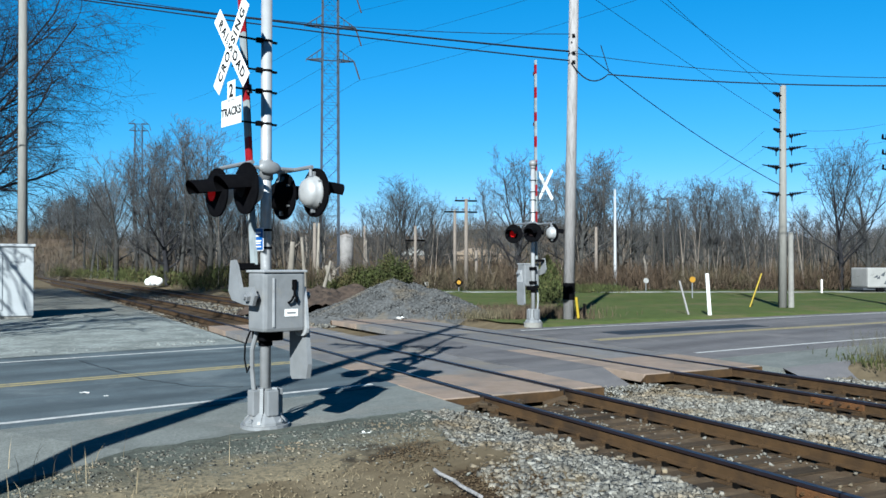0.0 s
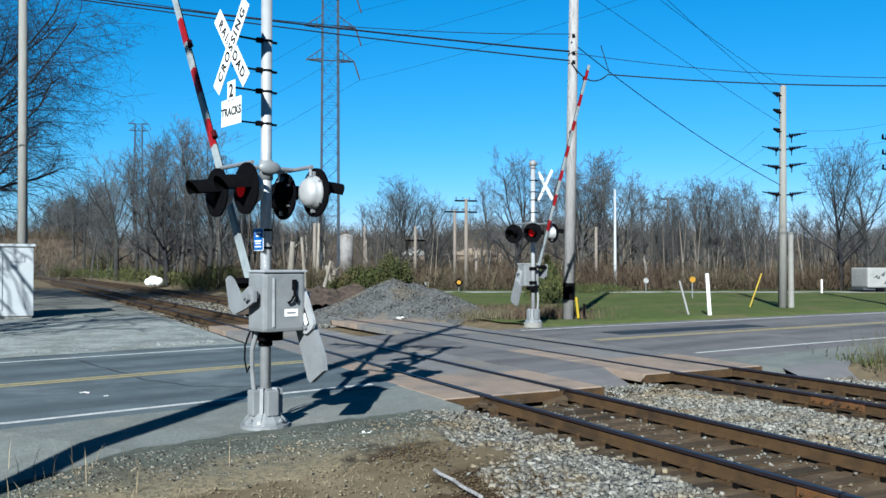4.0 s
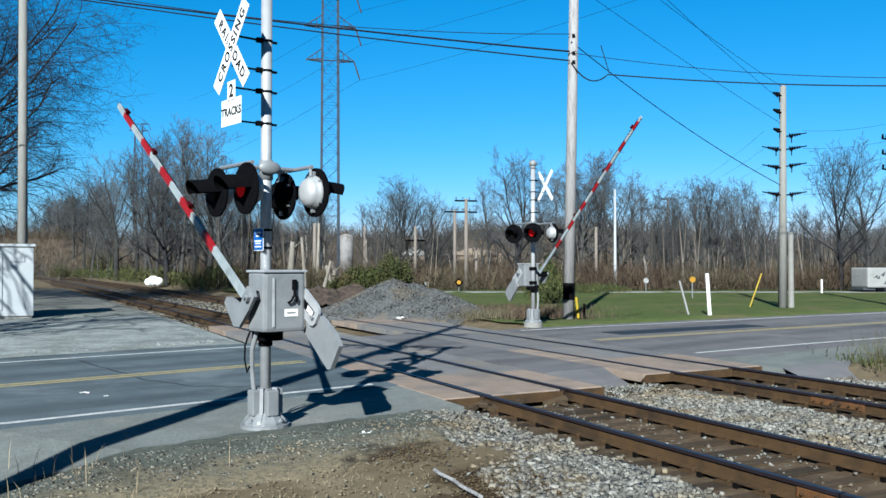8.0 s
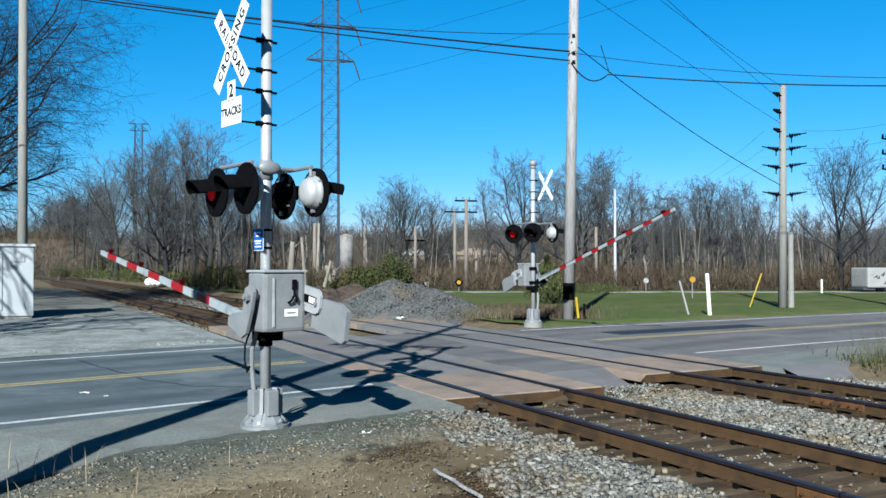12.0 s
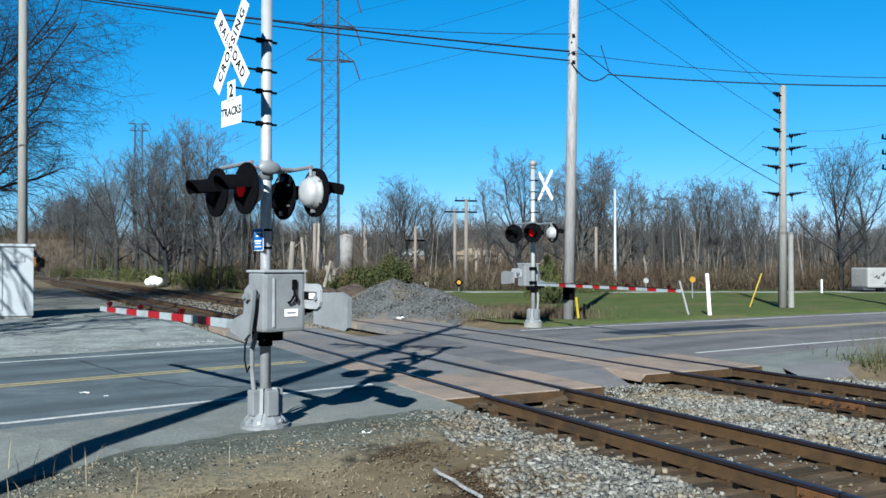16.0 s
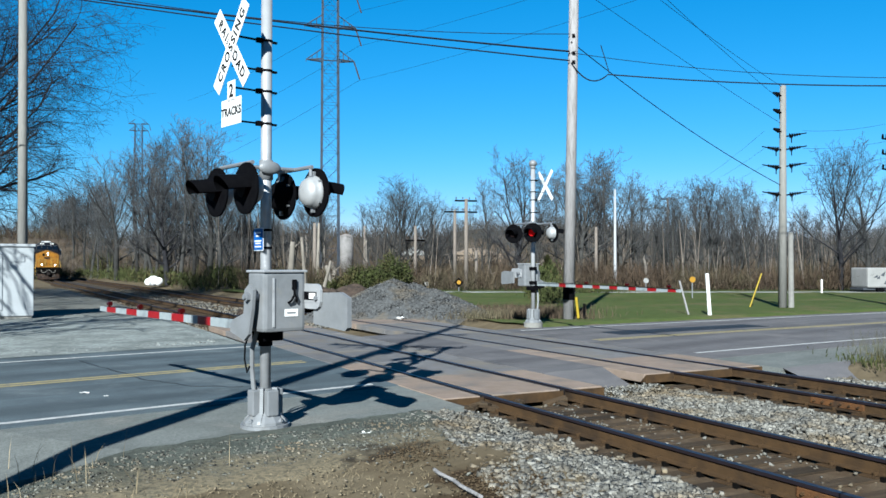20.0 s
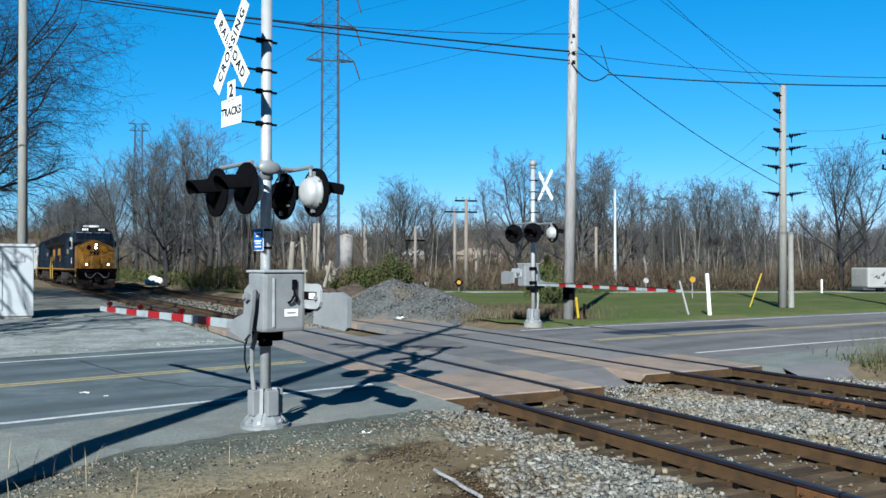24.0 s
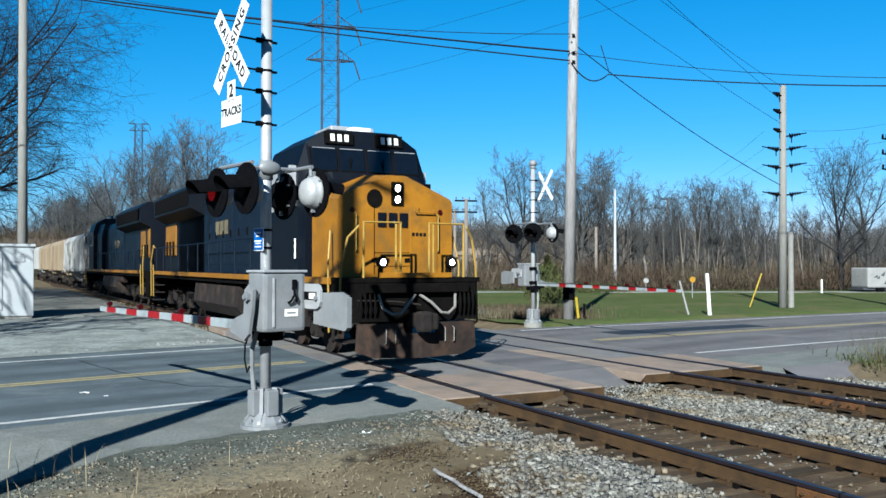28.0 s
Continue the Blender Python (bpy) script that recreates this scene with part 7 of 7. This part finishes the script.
    for y in (-1, 1):
        b = B()
        o = [(0.0, 0.62), (0.34, 0.62), (0.40, 0.82), (1.30, 0.82), (1.33, 0.28), (0.98, 0.15), (0.0, 0.13)]
        pts0 = [(0.26 - 0.18 * abs(q) / 1.3, y * q, z) for q, z in o]
        pts1 = [(0.20 - 0.18 * abs(q) / 1.3, y * q, z) for q, z in o]
        a = [b.verts.new(p) for p in pts0]
        d = [b.verts.new(p) for p in pts1]
        b.faces.new(a)
        b.faces.new(d[::-1])
        for i in range(len(a)):
            b.faces.new((a[i], d[i], d[(i + 1) % len(a)], a[(i + 1) % len(a)]))
        bmesh.ops.recalc_face_normals(b, faces=b.faces)
        part("plow", b, M["plow_rust"], c, "grimy brown snow plow")
        for z in (0.45, 0.78, 1.10, 1.40):
            part("step", one_box(-0.95, y * 1.25 - 0.22, z - 0.02, -0.25, y * 1.25 + 0.25, z + 0.015), M["loco_grime"], c)
        part("step_side", one_box(-1.0, y * 1.42 - 0.02, 0.38, -0.96, y * 1.42 + 0.03, zd - 0.05), M["loco_grime"], c)
        b = B()
        tube(b, (-0.04, y * 0.77, 2.02), (0.10, y * 0.77, 2.02), 0.10, 0.115, seg=14)
        box(b, -0.06, y * 0.77 - 0.05, 1.70, -0.02, y * 0.77 + 0.05, 1.98, 0.01)
        dl = part("ditch_light_housing", b, M["loco_black"], c)
        part("ditch_light", ball(B(), (0.10, y * 0.77, 2.02), 0.058, 14, 8, 0.3, 1, 1), M["headlight"], dl, "lit white ditch light")
        handrail(c, [(-0.06, y * 0.32, zd), (-0.06, y * 0.32, 2.72), (-0.06, y * 1.12, 2.72), (-0.06, y * 1.12, zd)], 0.026, [((-0.06, y * 0.42, zd), (-0.06, y * 0.42, 2.7))])
        handrail(c, [(-0.08, y * 1.2, 2.66), (-0.2, y * 1.40, 2.45), (-0.25, y * 1.52, 1.95), (-0.25, y * 1.56, 0.8), (-0.45, y * 1.5, 0.62)], 0.024)
        handrail(c, [(-1.0, y * 1.50, 0.6), (-1.0, y * 1.52, 2.0), (-1.15, y * 1.42, 2.6)], 0.022)
        # plow grabs, short hoses, light brackets
        for q in (0.55, 0.75):
            part("plow_grab", pipe(B(), [(0.16, y * q, 0.42), (0.22, y * q, 0.44), (0.22, y * q, 0.70), (0.16, y * q, 0.72)], 0.012, 6), M["hose"], c)
        for q in (0.95, 1.05, 1.15, 1.25):
            part("unit_hose", pipe(B(), [(0.0, y * q, 1.45), (0.10, y * q, 1.40), (0.14, y * q, 1.2), (0.10, y * q, 1.02)], 0.022, 6), M["loco_black"], c)
        part("nose_grab", pipe(B(), [(-0.96, y * 0.95, 2.2), (-0.88, y * 0.95, 2.24), (-0.88, y * 0.95, 2.9), (-0.96, y * 0.95, 2.94)], 0.016, 6), M["rail_yellow"], c)
        part("nose_seam", one_box(-0.955, y * 0.52 - 0.008, 1.78, -0.944, y * 0.52 + 0.008, 3.05), M["loco_black"], c)
        part("marker_light", one_tube((-0.97, y * 1.02, 2.98), (-0.92, y * 1.02, 2.98), 0.05, seg=12), M["arm_lamp"], c, "small red marker light")
        part("rear_view_mirror", one_box(-3.0, y * 1.75 - 0.06, 3.3, -2.96, y * 1.75 + 0.06, 3.7, bevel=0.01), M["loco_black"], c)
        part("wiper", one_box(-2.62, y * 0.4 - 0.012, 3.82, -2.60, y * 0.4 + 0.012, 4.12), M["loco_black"], c)
        # hoses
        b = pipe(B(), [(0.05, y * 0.05, 1.38), (0.2, y * 0.25, 1.22), (0.24, y * 0.45, 1.02), (0.22, y * 0.62, 1.0), (0.16, y * 0.8, 1.12), (0.06, y * 0.86, 1.40)], 0.03, 8)
        part("air_hose", b, M["hose"], c, "looped grey air hose")
        # side railings
        pts = [(-5.6, y * 1.46, 2.62), (-L + 0.9, y * 1.46, 2.62)]
        handrail(c, pts, 0.02, [((x, y * 1.46, zd), (x, y * 1.46, 2.62)) for x in [-5.6 - 1.75 * k for k in range(11)]], "loco_blue", "dark blue pipe handrail")
        # rear steps and rails
        handrail(c, [(-L + 0.12, y * 1.50, 0.6), (-L + 0.12, y * 1.52, 2.1), (-L + 0.35, y * 1.45, 2.75), (-L + 0.9, y * 1.46, 2.62)], 0.024)
        handrail(c, [(-L + 0.75, y * 1.50, 0.6), (-L + 0.75, y * 1.52, 2.0)], 0.024)
        for z in (0.45, 0.78, 1.10, 1.40):
            part("step", one_box(-L + 0.15, y * 1.25 - 0.22, z - 0.02, -L + 0.75, y * 1.25 + 0.25, z + 0.015), M["loco_grime"], c)
    b = B()
    box(b, -0.1, -0.16, 0.72, 0.45, 0.16, 1.02, 0.05)
    box(b, 0.35, -0.20, 0.66, 0.62, 0.08, 1.06, 0.06)
    box(b, 0.40, 0.05, 0.70, 0.58, 0.22, 1.02, 0.05)
    part("coupler", b, M["loco_grime"], c, "rusty knuckle coupler")
    part("anticlimber", one_box(-0.05, -1.15, 1.42, 0.14, 1.15, 1.60, bevel=0.02), M["loco_black"], c, "black buffer beam")
    # black bars on the nose stand in for shadows behind the front handrails
    for q in (-0.5, -0.25, 0.25, 0.5):
        part("nose_vent", one_box(-0.955, q - 0.07, 2.02, -0.938, q + 0.07, 2.10), M["loco_black"], c)
    for z in (1.95, 2.2):
        part("nose_seam", one_box(-0.955, -0.52, z - 0.006, -0.944, 0.52, z + 0.006), M["loco_black"], c)
    part("cut_lever", pipe(B(), [(0.08, -1.3, 1.28), (0.12, -0.5, 1.25), (0.2, 0.0, 1.18)], 0.018, 6), M["loco_grime"], c)
    part("rear_coupler", one_box(-L - 0.5, -0.16, 0.72, -L + 0.1, 0.16, 1.02, bevel=0.05), M["loco_grime"], c)
    part("rear_end", one_box(-L, -1.40, 0.55, -L + 0.06, 1.40, zd), M["loco_black"], c)
    part("horn", pipe(B(), [(-4.6, 0.3, 4.7), (-4.6, 0.3, 4.85), (-4.2, 0.3, 4.88)], 0.05, 8), M["loco_black"], c)
    part("air_conditioner", one_box(-4.6, -0.6, 4.68, -3.4, 0.5, 4.86, bevel=0.04), M["alu_paint"], c, "pale roof air conditioner")
    part("antenna_dome", one_box(-3.3, -0.25, 4.69, -3.0, 0.25, 4.80, bevel=0.03), M["white_paint"], c)
    # fuel tank and running gear
    tank = [(-1.35, 1.35), (-1.42, 0.75), (-1.15, 0.42), (1.15, 0.42), (1.42, 0.75), (1.35, 1.35)]
    part("fuel_tank", section(B(), -15.2, -9.0, tank), M["loco_grime"], c, "grimy grey fuel tank")
    part("air_reservoir", one_tube((-16.6, 1.2, 1.2), (-15.4, 1.2, 1.2), 0.2, seg=14), M["loco_grime"], c)
    truck(c, -5.0, 3, 4.3)
    truck(c, -L + 5.0, 3, 4.3)
    return c


def build_hopper(label, m):
    c = thing("hopper_car", label, "rail car", group="hopper cars")
    L = 15.5
    prof = [(-1.55, 1.55), (-1.55, 3.9), (-1.2, 4.35), (-0.6, 4.55), (0.6, 4.55), (1.2, 4.35), (1.55, 3.9), (1.55, 1.55)]
    part("car_body", section(B(), -L + 0.9, -0.9, prof), M[m], c)
    for i in range(15):
        x = -L + 1.1 + i * 0.95
        for y in (-1, 1):
            part("side_rib", one_box(x, y * 1.56 - 0.03, 1.5, x + 0.09, y * 1.56 + 0.05, 3.9), M[m], c)
    for k in range(3):
        x = -L + 3.0 + k * 4.0
        b = B()
        section(b, x, x + 3.4, [(-1.4, 1.55), (1.4, 1.55), (0.5, 0.6), (-0.5, 0.6)])
        part("discharge_hopper", b, M[m], c)
    part("roof_hatch", one_box(-L + 1.5, -0.3, 4.55, -1.5, 0.3, 4.65, bevel=0.03), M[m], c)
    part("running_board", one_box(-L + 0.8, 0.4, 4.62, -0.8, 0.9, 4.66), M["galv"], c)
    part("underframe", one_box(-L, -0.4, 0.95, 0, 0.4, 1.25), M["loco_black"], c)
    for x0 in (-L + 0.15, -0.75):
        part("end_platform", one_box(x0, -1.5, 1.25, x0 + 0.6, 1.5, 1.35), M["loco_grime"], c)
        for y in (-1, 1):
            b = B()
            tube(b, (x0 + 0.3, y * 1.45, 1.3), (x0 + 0.3, y * 1.45, 4.2), 0.03, seg=6)
            for k in range(7):
                tube(b, (x0 + 0.05, y * 1.45, 1.4 + k * 0.4), (x0 + 0.55, y * 1.45, 1.4 + k * 0.4), 0.018, seg=5)
            part("ladder", b, M[m], c)
    truck(c, -2.2, 2, 1.75, False)
    truck(c, -L + 2.2, 2, 1.75, False)
    return c


loco_a = build_loco("dark blue and yellow diesel locomotive leading the train")
for o in loco_a.children_recursive:
    for v in o.data.vertices:
        if v.co.z > 1.97:
            v.co.z = 1.97 + (v.co.z - 1.97) * 1.14
loco_b = copy_thing(loco_a, Matrix())
loco_b["label"] = "dark blue second diesel locomotive coupled behind the first"
hop_a = build_hopper("weathered white covered hopper car", "hopper_white")
hop_b = build_hopper("rusty tan covered hopper car", "hopper_tan")
hop_c = copy_thing(hop_b, Matrix())
hop_d = copy_thing(hop_a, Matrix())
CONSIST = [(loco_a, 0.0, 12.2, 0), (loco_b, 25.6, 12.2, math.pi), (hop_a, 51.4, 7.75, 0), (hop_b, 67.6, 7.75, 0), (hop_c, 83.8, 7.75, 0), (hop_d, 100.0, 7.75, 0)]

# ---- bird ----
bird = thing("bird", "small dark bird flying across the sky", "bird", pose(0, 40, 10))
part("body", ball(B(), (0, 0, 0), 0.07, 10, 8, 2.4, 0.8, 0.8), M["bird"], bird)
part("tail", one_box(-0.30, -0.04, -0.01, -0.14, 0.04, 0.01), M["bird"], bird)
wings = []
for s in (-1, 1):
    o = [(-0.08, 0), (0.08, 0), (0.02, 0.30), (-0.06, 0.34)]
    b = B()
    vs = [b.verts.new((x, s * y, 0.008)) for x, y in o] + [b.verts.new((x, s * y, -0.008)) for x, y in o]
    b.faces.new(vs[:4])
    b.faces.new(vs[4:][::-1])
    for i in range(4):
        b.faces.new((vs[i], vs[4 + i], vs[4 + (i + 1) % 4], vs[(i + 1) % 4]))
    bmesh.ops.recalc_face_normals(b, faces=b.faces)
    wings.append(part("wing", b, M["bird"], bird))

# ---- pieces of the tracks and crossing ----
build_panels(track_a, 0.0, 0.0, 7)
build_panels(track_b, GAP, 0.9, 7)
rng_k = random.Random(27)
for k in range(16):
    p = track_point(-0.12 - 0.35 * rng_k.random(), rng_k.choice((-1.25, -1.0, -0.95, 0.95, 1.2, -0.3, 0.3)) + rng_k.uniform(-0.2, 0.2))
    w, h = rng_k.uniform(0.06, 0.22), rng_k.uniform(0.03, 0.07)
    ob = part("broken_timber", one_box(-w, -h, -h * 0.5, w, h * 0.7, h * 0.6, bevel=0.012), M["tie"], track_a, "splintered brown timber at the slab's end")
    ob.matrix_basis = pose(p.x, p.y, -0.13 + rng_k.uniform(-0.03, 0.04), rng_k.uniform(-20, 20), rng_k.uniform(-15, 15), rng_k.uniform(0, 180))
build_ties(track_a, 0.0, -0.1, 17.2)
build_ties(track_b, GAP, 0.8, 18.1)

# ---- what moves ----
TRAIN = ((0.0, 361.0), (16.5, 153.6), (18.0, 134.5), (20.0, 110.4), (21.5, 91.0), (23.5, 65.6), (24.0, 59.5), (24.5, 53.4), (25.0, 47.3), (25.5, 40.8), (26.0, 33.6), (26.5, 26.6), (27.0, 19.4), (27.4, 13.1), (28.0, 4.25))
GATE_A = ((0.0, 83.5), (2.0, 83.5), (2.5, 78), (3.0, 70), (3.5, 64), (5.5, 51), (6.5, 44), (7.5, 37), (8.5, 30.5), (10.0, 20.9), (11.0, 14.9), (12.0, 9.2), (12.5, 6.6), (14.2, 0.4), (14.6, 0), (28.0, 0))
GATE_B = ((0.0, 90), (2.0, 90), (2.5, 84), (3.0, 76), (3.5, 70), (5.5, 56.5), (6.5, 50), (7.5, 44), (8.5, 37.5), (10.0, 28), (11.0, 23), (12.0, 17), (12.5, 14.5), (14.5, 4), (15.0, 2.0), (15.5, -0.2), (16.0, -0.5), (28.0, -0.5))
FLASH = 1.205


def train_at(t):
    ts = [r[0] for r in TRAIN]
    return float(np.interp(t, ts, [r[1] for r in TRAIN]))


def lens_rows(lit_when, place):
    """The lens shows its lit face or turns its dark back."""
    rows, state, angle, t = [], None, 0.0, 0.0
    while t <= 28.0001:
        on = lit_when(t)
        if state is None:
            angle = 0.0 if on else 180.0
            rows.append((0.0, angle))
        elif on != state:
            rows.append((t - 0.1, angle))
            for k in (1, 2, 3):
                rows.append((t - 0.1 + k / 30, angle + 60 * k))
            angle = (angle + 180.0) % 360
        state = on
        t = round(t + 0.1, 4)
    if rows[-1][0] < 28.0:
        rows.append((28.0, angle))
    return [(a, place @ Matrix.Rotation(radians(b), 4, "Z")) for a, b in rows]


# the ground falls away beside the approach's shoulder
for low in bpy.data.objects:
    if low.type == "MESH" and low.name.split(".")[0] in ("shoulder_near", "gravel_verge", "ground", "verge_pebbles", "tan_clods", "dry_stalks", "straw_mat"):
        for v in low.data.vertices:
            x, y, z = low.matrix_basis @ v.co
            if x < -3.3 and 0 < y < 14:
                v.co.z -= 0.15 * smooth(-3.3, -4.1, x) * smooth(-4.0, -5.2, road_r(x, y)) * smooth(14.0, 11.5, y)


def motions():
    times = [0.0, 5.0, 10.0, 14.0] + [16.0 + 0.5 * k for k in range(25)]
    for car, back, half, turn in CONSIST:
        rows = []
        for t in times:
            s = train_at(t) + back
            p = track_point(s + half, 0.0, 0.004)
            h = math.atan2(*(track_point(s + 3) - track_point(s + 2 * half - 3)).yx)
            rows.append((t, Matrix.Translation(p) @ Matrix.Rotation(h + turn, 4, "Z") @ Matrix.Translation((half, 0, 0))))
        walk(car, rows)
    for gate, table in ((gate_a, GATE_A), (gate_b, GATE_B)):
        walk(gate, [(t, Matrix.Translation(SHAFT) @ Matrix.Rotation(radians(-a), 4, "Y")) for t, a in table])
    rest = Matrix.Translation((0, 0.055, 0))
    for i, lens in enumerate(lens_a + lens_b):
        near = i < 4
        first = (i % 2 == 0) == near

        def lit(t, first=first, near=near):
            phase = (t / FLASH + 0.25) % 1.0
            a = phase < 0.5
            if (near and 18.3 < t < 26.8) or (not near and t > 22.6):
                return False
            return a == first
        walk(lens, lens_rows(lit, rest))
    rows = []
    for t, x, y in ((0.0, -3400, 900), (14.5, 843, 140), (14.6, 905, 127), (14.7, 965, 112), (14.8, 1028, 96), (14.9, 1092, 78), (15.0, 1158, 60), (15.1, 1228, 46), (15.2, 1310, 30), (15.3, 1388, 14), (15.6, 1620, -40), (28.0, 4000, -300)):
        Z = 42.0 if 0 < t < 20 else 300.0
        rows.append((t, pose((x - 784) * Z / 1500, Z, 1.97 + (470 - y) * Z / 1500, 0, -12, 8)))
    walk(bird, rows)
    for k, wing in enumerate(wings):
        s = 1 if k else -1
        wr = [(0.0, Matrix())]
        for i in range(0, 12):
            wr.append((14.4 + 0.1 * i, Matrix.Rotation(radians(s * (38 if i % 2 else -20)), 4, "X")))
        wr.append((28.0, Matrix()))
        walk(wing, wr)


motions()
